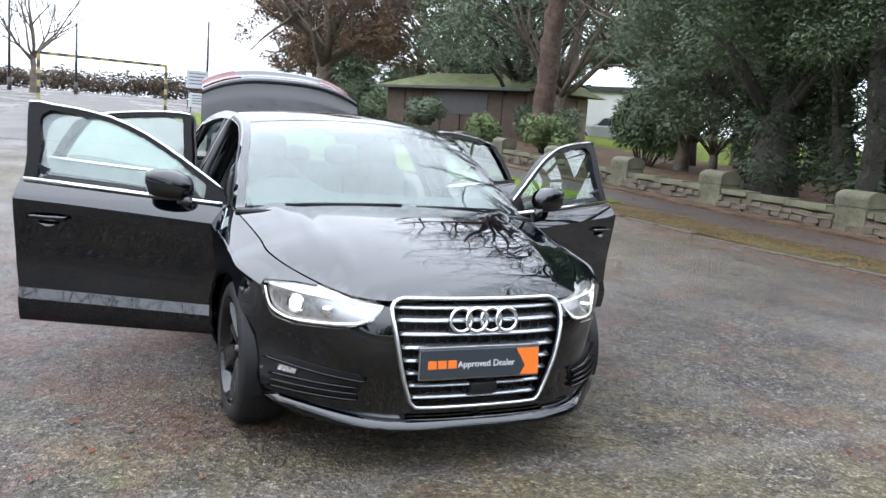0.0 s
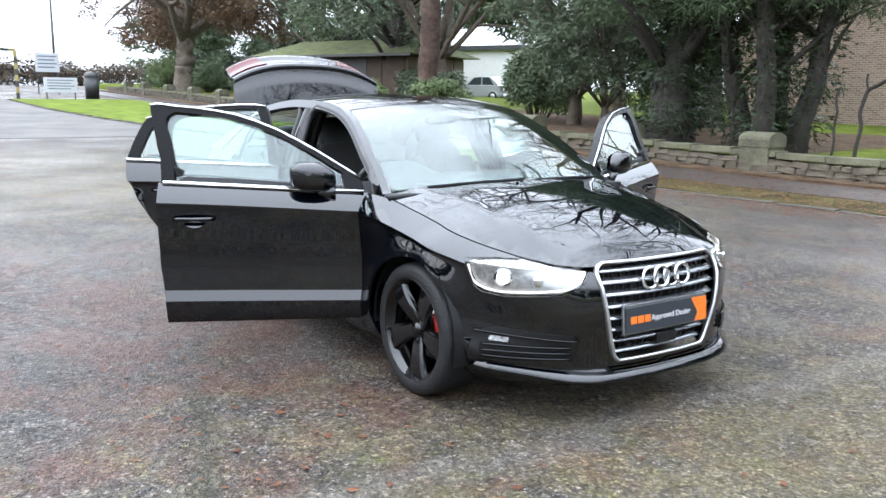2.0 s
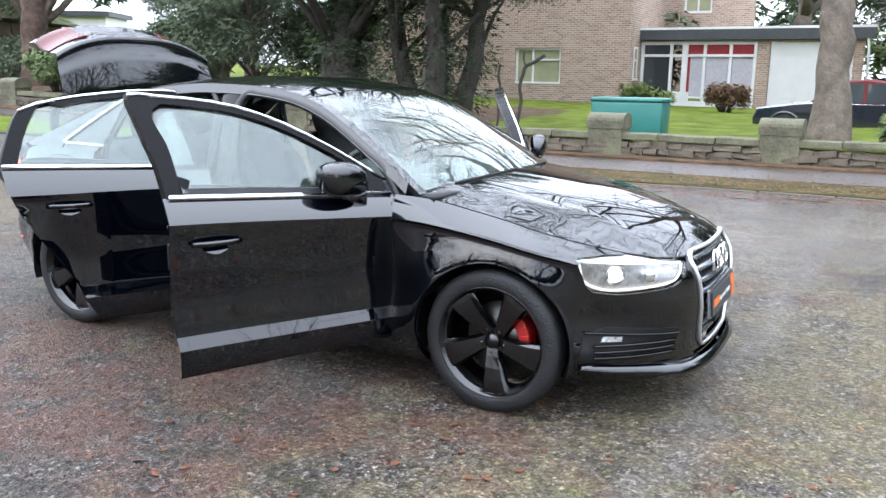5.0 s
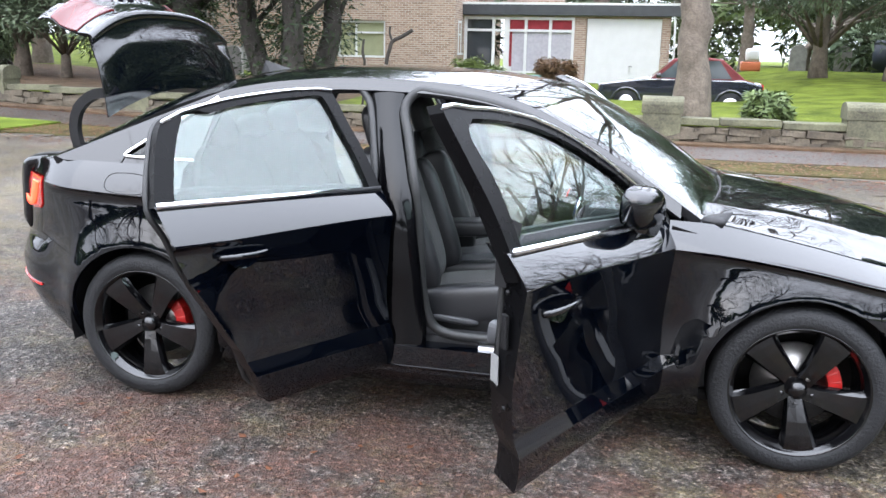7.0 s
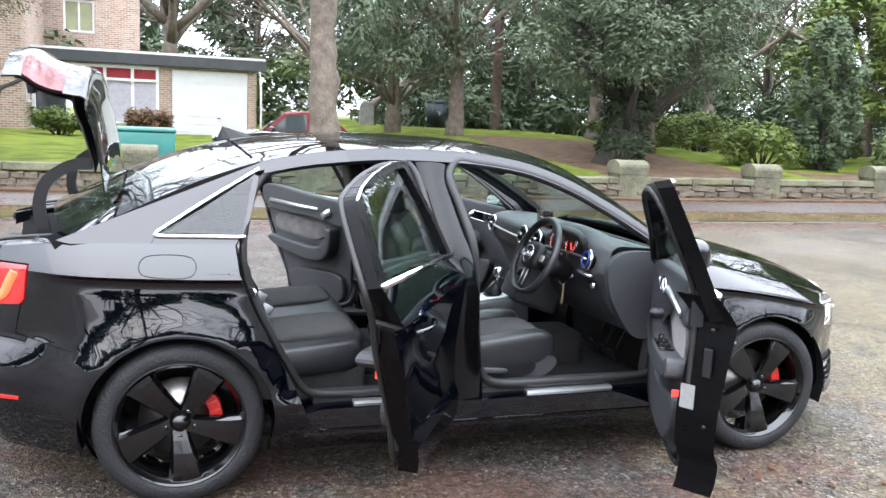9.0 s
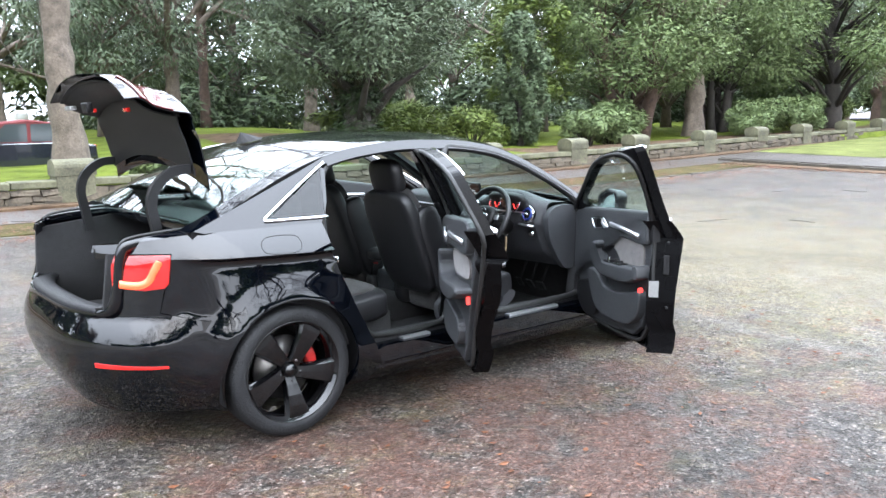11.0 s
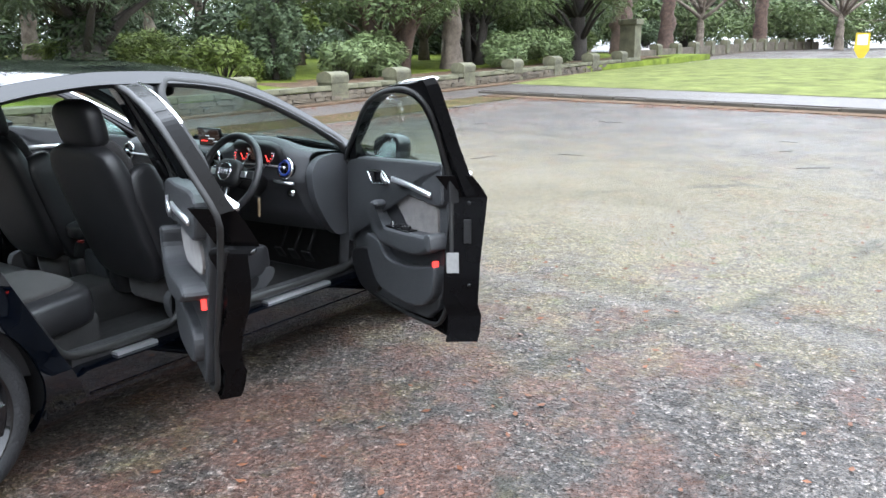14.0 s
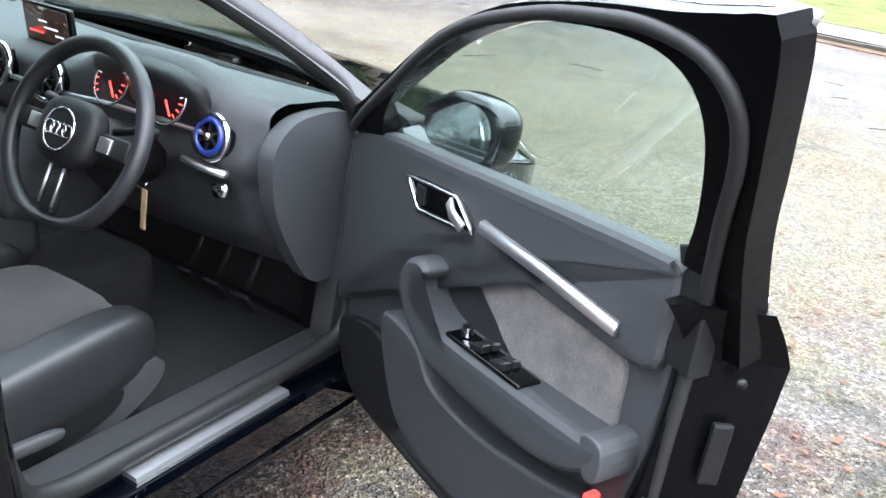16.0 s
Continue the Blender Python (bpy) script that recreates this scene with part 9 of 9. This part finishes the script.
# ---- things about the car park ----
M_YELLOW = mat("faded_yellow_paint", (0.42, 0.34, 0.13), 0.6, vary=0.3, scale=6)
M_DARKPAINT = mat("dark_paint", (0.05, 0.05, 0.05), 0.6, vary=0.3, scale=6)
M_SIGN = mat("pale_sign_board", (0.62, 0.64, 0.66), 0.5, vary=0.08, scale=4)
M_SIGNTEXT = mat("dark_sign_print", (0.16, 0.18, 0.22), 0.6)
M_BIN = mat("dark_bin_plastic", (0.02, 0.022, 0.022), 0.5, vary=0.2, scale=8)
M_SHED = mat("brown_shed_boards", (0.075, 0.052, 0.037), 0.85, vary=0.35, scale=3, bump=0.5, bump_scale=20)
M_SHEDPALE = mat("pale_shed_panels", (0.20, 0.15, 0.115), 0.85, vary=0.25, scale=3)
M_MOSSROOF = mat("mossy_roof", (0.055, 0.058, 0.022), 0.9, vary=0.5, scale=2.5, second=(0.10, 0.115, 0.03), bump=0.6, bump_scale=25)
M_TEAL = mat("teal_plastic", (0.025, 0.17, 0.15), 0.45, vary=0.12, scale=3)
M_NAVY = mat("navy_plastic", (0.02, 0.028, 0.042), 0.5, vary=0.15, scale=5)
M_ORANGEP = mat("orange_plastic", (0.6, 0.16, 0.06), 0.5)
M_GRAVE = mat("weathered_headstone", (0.3, 0.29, 0.27), 0.85, vary=0.35, scale=5, bump=0.3, bump_scale=40)
M_CARRED = mat("dark_red_hood", (0.16, 0.02, 0.022), 0.8, vary=0.15, scale=8)
M_NAVYPAINT = mat("navy_car_paint", (0.012, 0.014, 0.022), 0.12, coat=1.0)
M_SILVER = mat("silver_car_paint", (0.5, 0.52, 0.54), 0.3, metal=0.6, coat=0.6)
M_DARKGLASS = mat("dark_car_glass", (0.06, 0.075, 0.08), 0.05, spec=0.8)


def height_barrier():
    """Striped height barrier across the car park's entrance road."""
    b = thing("height_barrier", "black and yellow striped height barrier over the road", "barrier")
    h = 2.35
    ends = ((-38.0, -2.95), (-43.0, 3.06))
    for x, y in ends:
        z = rise(x, y)
        n = 8
        for k in range(n):
            part("post_band", box((0.15, 0.15, h / n), (x, y, z + h * (k + 0.5) / n)), M_YELLOW if k % 2 else M_DARKPAINT, b, shade=False)
    n = 16
    pa, pb = [Vector((x, y, rise(x, y) + h + 0.05)) for x, y in ends]
    way = pb - pa
    turn = Matrix.Rotation(math.atan2(way.y, way.x) - math.pi / 2, 4, "Z")
    for k in range(n):
        part("beam_band", box((0.14, (way.length + 0.2) / n, 0.13), pa + way * (k + 0.5) / n, turn), M_YELLOW if k % 2 else M_DARKPAINT, b, shade=False)
    return b


height_barrier()


def lamp_post(x, y, h, label):
    ob = thing("pole", label, "pole")
    bm = bmesh.new()
    z = rise(x, y)
    bm_cyl(bm, 0.11, 0.07, (x, y, z - 0.1), (x, y, z + h), 10)
    part("shaft", bm, M_DARKPAINT, ob)
    bm = bmesh.new()
    bm_cyl(bm, 0.15, 0.12, (x, y, z - 0.1), (x, y, z + 0.9), 10)
    part("base", bm, M_DARKPAINT, ob)
    return ob


lamp_post(-64, -1.3, 5.2, "slim dark pole beyond the barrier")
lamp_post(-58, 7.3, 6.0, "dark pole standing among bare trees")
lamp_post(-62, -5.6, 7.0, "dark telegraph pole by the road")


def notice(x, y, w, h, z0, label, turn=0):
    s = thing("notice_board", label, "sign", m=pose(x, y, rise(x, y), 0, 0, turn))
    part("board", box((0.04, w, h), (0, 0, z0 + h / 2), bevel=0.006), M_SIGN, s, shade=False)
    for sy in (-1, 1):
        part("post", box((0.06, 0.06, z0 + h * 0.9), (-0.055, sy * w * 0.42, (z0 + h * 0.9) / 2)), M_DARKPAINT, s, shade=False)
    for k in range(4):
        part("text_bar", box((0.004, w * (0.8 - 0.12 * (k % 2)), h * 0.07), (0.0225, -w * 0.04 * (k % 2), z0 + h * (0.82 - 0.19 * k))), M_SIGNTEXT, s, shade=False)


notice(-42.5, 5.0, 1.6, 0.75, 0.35, "low pale notice board beside the road")
notice(-50, 5.6, 1.3, 1.1, 1.3, "pale notice board on two posts")


M_SIGNYELLOW = mat("yellow_sign_paint", (0.62, 0.46, 0.02), 0.5, vary=0.15, scale=6)
M_WHITEPANEL = mat("white_sign_panel", (0.62, 0.62, 0.60), 0.5, vary=0.1, scale=6)


def marker_board(x, y):
    """A yellow board, tapered to its foot, with a white panel on its upper half."""
    s = thing("marker_board", "yellow marker board with a white upper panel and pointed foot", "sign", m=pose(x, y, rise(x, y), 0, 0, 6))
    outline = [(-0.33, 1.34), (0.33, 1.36), (0.36, 0.5), (0.08, 0.0), (-0.08, 0.0), (-0.36, 0.5)]
    bm = bmesh.new()
    rings = [[bm.verts.new((dx, p[0], p[1])) for p in outline] for dx in (-0.05, 0.05)]
    bm.faces.new(rings[0])
    bm.faces.new(rings[1][::-1])
    for k in range(6):
        bm.faces.new((rings[0][k], rings[1][k], rings[1][(k + 1) % 6], rings[0][(k + 1) % 6]))
    bmesh.ops.recalc_face_normals(bm, faces=bm.faces)
    part("board", bm, M_SIGNYELLOW, s, shade=False)
    part("panel", box((0.008, 0.50, 0.52), (-0.055, 0.0, 1.0), bevel=0.003), M_WHITEPANEL, s, "plain white panel", False)


marker_board(46.3, 3.8)


def litter_bin(x, y):
    b = thing("litter_bin", "dark round-topped litter bin by the verge", "bin", m=pose(x, y, rise(x, y)))
    bm = bmesh.new()
    bm_cyl(bm, 0.34, 0.38, (0, 0, 0), (0, 0, 1.1), 20)
    part("body", bm, M_BIN, b)
    bm = bmesh.new()
    bmesh.ops.create_uvsphere(bm, u_segments=20, v_segments=10, radius=0.39)
    bmesh.ops.scale(bm, vec=(1, 1, 0.7), verts=bm.verts)
    bmesh.ops.translate(bm, vec=(0, 0, 1.17), verts=bm.verts)
    part("hood", bm, M_BIN, b)
    part("slot", box((0.04, 0.42, 0.15), (0.37, 0, 1.2), bevel=0.01), M_DARKPAINT, b)


litter_bin(-43.5, 6.7)


def shed():
    """Long low pavilion with a mossy roof."""
    s = thing("shed", "low brown pavilion with a mossy tiled roof", "shed", m=pose(-33.6, 17.6, rise(-30, 15) + 0.15, 0, 0, 24))
    part("wall", box((9.0, 5.0, 2.5), (0, 0, 1.25)), M_SHED, s, shade=False)
    for k in range(5):
        part("wall_panel", box((0.05, 0.92, 2.3), (4.53, -2.0 + k * 1.0, 1.2), bevel=0.01), M_SHEDPALE, s, shade=False)
    for k in range(7):
        part("wall_board", box((1.2, 0.04, 2.3), (-3.8 + k * 1.27, -2.53, 1.2), bevel=0.01), M_SHED, s, shade=False)
    # a dark board on the closed wall stands for the shade inside the pavilion
    part("opening_shade", box((3.4, 0.05, 1.1), (0.6, -2.56, 1.75)), M_DARKPAINT, s, shade=False)
    bm = bmesh.new()
    a = [bm.verts.new(p) for p in ((-5, -3.1, 2.45), (5.2, -3.1, 2.45), (5.2, 3.1, 2.45), (-5, 3.1, 2.45), (-3.8, 0, 3.35), (4.0, 0, 3.35))]
    for f in ((0, 1, 5, 4), (2, 3, 4, 5), (1, 2, 5), (3, 0, 4), (3, 2, 1, 0)):
        bm.faces.new([a[i] for i in f])
    part("roof", bm, M_MOSSROOF, s, "moss-covered hipped roof", shade=False)
    part("gutter", box((10.2, 0.12, 0.12), (0.1, -3.15, 2.42)), M_DARKPAINT, s, shade=False)


shed()


def small_car(name, label, m, length, width, height, paint, roof, hood_len=0.28):
    """A parked car: bodied by a side profile, with cabin, windows, wheels and lamps."""
    c = thing(name, label, "car", m=m)
    L, W = length / 2, width / 2

    def shell(pn, prof, half, material, parent, lab=""):
        bm = bmesh.new()
        rows = []
        for y, k in ((-half, 0.93), (-half * 0.92, 0.99), (0, 1.0), (half * 0.92, 0.99), (half, 0.93)):
            rows.append([bm.verts.new((x * (0.985 if abs(y) == half else 1), y, prof[0][1] + (z - prof[0][1]) * k)) for x, z in prof])
        n = len(prof)
        for a, b in zip(rows, rows[1:]):
            for i in range(n):
                bm.faces.new((a[i], a[(i + 1) % n], b[(i + 1) % n], b[i]))
        bm.faces.new(rows[0][::-1])
        bm.faces.new(rows[-1])
        bmesh.ops.recalc_face_normals(bm, faces=bm.faces)
        bmesh.ops.triangulate(bm, faces=[f for f in bm.faces if len(f.verts) > 4])
        return part(pn, bm, material, parent, lab, shade=False)
    belt_z = height * 0.60
    low = [(-L, 0.3), (L * 0.98, 0.26), (L, 0.5), (L * 0.95, belt_z * 0.86), (L * 0.55, belt_z), (L * 0.2, belt_z * 1.04), (-L * 0.75, belt_z * 1.05), (-L * 0.97, belt_z * 0.93)]
    shell("body", low, W, paint, c)
    up = [(-L * 0.80, belt_z * 1.0), (L * 0.36, belt_z * 0.99), (L * 0.08, height * 0.955), (-L * 0.22, height), (-L * 0.50, height * 0.95)]
    shell("roof", up, W * 0.80, roof, c)
    for sy in (-1, 1):
        for x0, x1, x2, x3 in ((0.26, 0.03, -0.20, -0.20), (-0.24, -0.24, -0.46, -0.62)):
            bm = bmesh.new()
            vs = [bm.verts.new(p) for p in ((x0 * L, sy * W * 0.81, belt_z * 1.06), (x1 * L, sy * W * 0.805, height * 0.92), (x2 * L, sy * W * 0.805, height * 0.93), (x3 * L, sy * W * 0.81, belt_z * 1.06))]
            bm.faces.new(vs)
            r = bmesh.ops.extrude_face_region(bm, geom=bm.faces[:])
            bmesh.ops.translate(bm, vec=(0, -sy * 0.02, 0), verts=[v for v in r["geom"] if isinstance(v, bmesh.types.BMVert)])
            bmesh.ops.recalc_face_normals(bm, faces=bm.faces)
            part("side_window", bm, M_DARKGLASS, c, shade=False)
        part("belt_line", box((L * 1.3, 0.02, 0.025), (-L * 0.12, sy * (W * 0.985), belt_z * 1.0), bevel=0.004), M_CHROME, c, shade=False)
        for x in (L * 0.62, -L * 0.62):
            bm = bmesh.new()
            bm_cyl(bm, 0.31, 0.31, (x, sy * (W - 0.19), 0.31), (x, sy * (W + 0.008), 0.31), 24)
            w = part("wheel", bm, M_TYRE, c)
            bm = bmesh.new()
            bm_cyl(bm, 0.20, 0.18, (x, sy * (W - 0.01), 0.31), (x, sy * (W + 0.016), 0.31), 20)
            part("rim", bm, M_SATIN, w)
            v, f = tube_data([[((x + 0.36 * math.cos(a), sy * (W + 0.0), 0.31 + 0.36 * math.sin(a)), 0.035) for a in [math.pi * q / 12 for q in range(13)]]], 6)
            plain("wheel_arch", v, f, paint, c)
        part("headlamp", box((0.10, 0.26, 0.16), (L * 0.955, sy * W * 0.68, belt_z * 0.76), bevel=0.04), M_CHROME, c)
        part("tail_lamp", box((0.08, 0.18, 0.18), (-L * 0.965, sy * W * 0.74, belt_z * 0.84), bevel=0.03), M_REFLECT_GLOW, c)
        bm = bmesh.new()
        bm_box(bm, (0.12, 0.16, 0.11), (L * 0.24, sy * (W + 0.06), belt_z * 1.12), bevel=0.03)
        part("door_mirror", bm, paint, c)
    bm = bmesh.new()
    vs = [bm.verts.new(p) for p in ((L * 0.375, -W * 0.7, belt_z * 1.03), (L * 0.375, W * 0.7, belt_z * 1.03), (L * 0.10, W * 0.66, height * 0.93), (L * 0.10, -W * 0.66, height * 0.93))]
    bm.faces.new(vs)
    part("windscreen", bm, M_DARKGLASS, c, shade=False)
    return c


small_car("convertible_car", "dark navy convertible car with a dark red fabric roof", pose(1.6, 18.8, lawn(1, 18) - 0.36, 0, 0, 176), 4.05, 1.72, 1.48, M_NAVYPAINT, M_CARRED)
small_car("estate_car", "silver car parked behind the trees", pose(-41, 30.5, lawn(-41, 30) - 0.3, 0, 0, 205), 4.5, 1.85, 1.65, M_SILVER, M_SILVER)

# white pavilion seen behind the silver car
pav = thing("white_building", "white building with a dark eaves line beyond the trees", "building", m=pose(-60, 44, rise(-60, 40), 0, 0, 30))
part("wall", box((10, 5, 4.0), (0, 0, 2.0)), M_WHITE, pav, shade=False)
part("roof", box((10.8, 5.8, 0.4), (0, 0, 4.2)), M_FASCIA, pav, shade=False)

# teal grit container behind the wall
tc = thing("storage_box", "teal plastic storage box behind the wall", "storage box", m=pose(-2.05, 12.9, lawn(-2, 12.9), 0, 0, 2))
part("body", box((1.4, 0.75, 0.66), (0, 0, 0.33), bevel=0.03, taper=1.03), M_TEAL, tc)
part("lid", box((1.48, 0.81, 0.08), (0, 0, 0.70), bevel=0.035), M_TEAL, tc)
stem_lines = ([(0, 0, -0.1), (0.05, 0, 0.3), (0.02, 0.02, 0.6), (0.07, 0, 0.9), (0.03, 0, 1.12), (0.05, 0.02, 1.35)],
              [(0, 0, -0.1), (0.04, 0, 0.3), (0.08, 0.02, 0.62), (0.05, 0, 0.9), (0.11, 0, 1.15), (0.17, 0.01, 1.32), (0.36, 0.02, 1.42), (0.58, 0.03, 1.55)])
for x, y, line, r in ((-4.90, 12.6, stem_lines[0], 0.026), (-4.42, 12.6, stem_lines[1], 0.038)):
    st = thing("sapling", "bare crooked sapling stem behind the wall", "sapling", "crooked stems", m=pose(x, y, lawn(x, y)))
    pipe("stem", line, r, M_BARK_DARK, st)
    pipe("side_shoot", [Vector(line[-3]), Vector(line[-3]) + Vector((-0.06, 0.02, 0.16)), Vector(line[-3]) + Vector((-0.05, 0.02, 0.30))], r * 0.6, M_BARK_DARK, st)

# the green mound's clutter
wb = thing("water_butt", "navy plastic water butt on the mound", "water butt", m=pose(9.3, 30.5, lawn(9.3, 30.5)))
bm = bmesh.new()
bm_cyl(bm, 0.42, 0.48, (0, 0, 0), (0, 0, 1.0), 24)
part("body", bm, M_NAVY, wb)
bm = bmesh.new()
bm_cyl(bm, 0.48, 0.36, (0, 0, 1.0), (0, 0, 1.16), 24)
part("lid", bm, M_NAVY, wb)
oc = thing("barrow", "orange and white garden barrow on the mound", "barrow", m=pose(4.6, 30.5, lawn(4.6, 30.5)))
part("tray", box((0.7, 0.5, 0.35), (0, 0, 0.3), bevel=0.05), M_ORANGEP, oc)
part("sack", box((0.5, 0.45, 0.5), (0.05, 0, 0.72), bevel=0.14), M_WHITE, oc)


def headstone(x, y, w, h, turn, label="weathered grey headstone in the churchyard"):
    g = thing("headstone", label, "headstone", "headstones")
    bm = bmesh.new()
    pts = [(-w / 2, -0.1), (w / 2, -0.1), (w / 2, h * 0.75)] + [(w / 2 * math.cos(a), h * 0.75 + h * 0.25 * math.sin(a)) for a in (0.5, 1.0, 1.57, 2.1, 2.6)] + [(-w / 2, h * 0.75)]
    fr = [[bm.verts.new((px, sy * 0.06, pz)) for px, pz in pts] for sy in (-1, 1)]
    n = len(pts)
    for k in range(n):
        bm.faces.new((fr[0][k], fr[0][(k + 1) % n], fr[1][(k + 1) % n], fr[1][k]))
    bm.faces.new(fr[0][::-1])
    bm.faces.new(fr[1])
    bmesh.ops.recalc_face_normals(bm, faces=bm.faces)
    part("slab", bm, M_GRAVE, g, shade=False)
    g.matrix_world = pose(x, y, lawn(x, y), random.uniform(-3, 3), random.uniform(-4, 4), turn)
    return g


hs = headstone(6.3, 30.6, 0.6, 0.95, 5)
for x, y, t in ((8.0, 31.2, -10), (22.0, 27.5, 20), (25.5, 29, 0), (29, 27, 14), (33.5, 27, -8), (36.5, 29, 9), (31.2, 31, 0), (41, 22, 30), (-11.5, 20, 0), (-13, 24, 8)):
    copy_thing(hs, pose(x, y, lawn(x, y), 0, random.uniform(-4, 4), t))
# the second low wall and gate pier at the far end
gp = thing("gate_pier", "tall square stone gate pier with a flat cap", "pier", m=pose(38.2, 13.1, rise(38, 13)))
part("shaft", box((0.8, 0.8, 1.95), (0, 0, 0.97), bevel=0.02), M_COPING, gp, shade=False)
part("cap", box((0.98, 0.98, 0.28), (0, 0, 2.09), bevel=0.05), M_COPING, gp, shade=False)
w2 = thing("wall_east", "low stone wall running on beyond the gate", "stone wall", kind="structure")
wv = [(40 + 3.0 * k, 13.6 - 0.05 * k) for k in range(14)]
for k, (x, y) in enumerate(wv):
    part("wall_length", box((3.0, 0.4, 0.75), (x + 1.5, y, rise(x, y) + 0.3), bevel=0.02), M_STONE, w2, shade=False)
    copy_thing(pier, pose(x, y, rise(x, y) + 0.12, 0, 0, 0))
# yellow marker on the grass
ym = thing("marker_post", "yellow and white marker post on the grass", "marker", m=pose(43, 0.4, rise(43, 0) + 0.2))
part("plate", box((0.05, 0.42, 0.75), (0, 0, 0.62), bevel=0.01), M_SIGNYELLOW, ym)
part("stake", box((0.04, 0.06, 0.5), (-0.05, 0, 0.2)), M_DARKPAINT, ym)

# fallen leaves and twigs on the ground
rng = np.random.default_rng(5)


def ground_litter(name, label, count, spots, size, material, seed):
    r = np.random.default_rng(seed)
    verts, faces = [], []
    for k in range(count):
        x0, x1, y0, y1 = spots[k % len(spots)]
        x, y = r.uniform(x0, x1), r.uniform(y0, y1)
        a, s = r.uniform(0, 6.28), size * r.uniform(0.5, 1.3)
        z = rise(x, y) + 0.006 + (0.034 if kerb_y(x) + 0.1 < y < 11 and x < 17 else 0)
        c, d = math.cos(a), math.sin(a)
        b = len(verts)
        for u, v, h in ((-1, 0, r.uniform(0, .3)), (0, -0.55, 0), (1.1, 0, r.uniform(0, .4)), (0, 0.55, r.uniform(0, .3))):
            verts.append((x + s * (u * c - v * d), y + s * (u * d + v * c), z + h * s))
        faces.append((b, b + 1, b + 2, b + 3))
    return tagged(put(name, mesh_of(name, verts, faces, material, False)), label, "leaves", kind="stuff")


ground_litter("fallen_leaves", "scattered wet brown leaves on the car park", 1500, [(-9, 9, -6, 7), (-5, 6, -4, -1), (2, 16, -6, 7)], 0.021, M_FALLEN, 3)
ground_litter("drifted_leaves", "drifts of brown leaves along kerb and wall", 26000, [(-24, 17, 7.0, 8.6), (-24, 30, 10.2, 11.0), (-24, 17, 8.6, 10.4), (-14, 16, 6.5, 7.5), (-12, 14, 7.2, 8.8)], 0.026, M_FALLEN, 4)
ground_litter("gutter_leaves", "red-brown leaves filling the end gutter", 6000, [(15.4, 16.9, -8, 0), (16.0, 17.2, 0, 4), (16.8, 18.2, 4, 9)], 0.035, M_FALLEN, 6)
for k in range(46):
    x, y = random.uniform(-9, 14), random.choice((random.uniform(-5, 7), random.uniform(5, 9)))
    if -2.6 < x < 2.6 and -2.2 < y < 2.2:
        continue
    a, l = random.uniform(0, 6.28), random.uniform(0.15, 0.55)
    z = rise(x, y) + (0.045 if y > kerb_y(x) else 0.012)
    pts = [Vector((x + l * (q - 0.5) * math.cos(a) + random.gauss(0, 0.02), y + l * (q - 0.5) * math.sin(a) + random.gauss(0, 0.02), z)) for q in (0, 0.35, 0.7, 1)]
    v, f = tube_data([[(p, 0.004) for p in pts]], 5)
    tagged(put("fallen_twig", mesh_of("fallen_twig", v, f, M_BARK_DARK)), "thin bare twig lying on the ground", "twig", "fallen twigs")
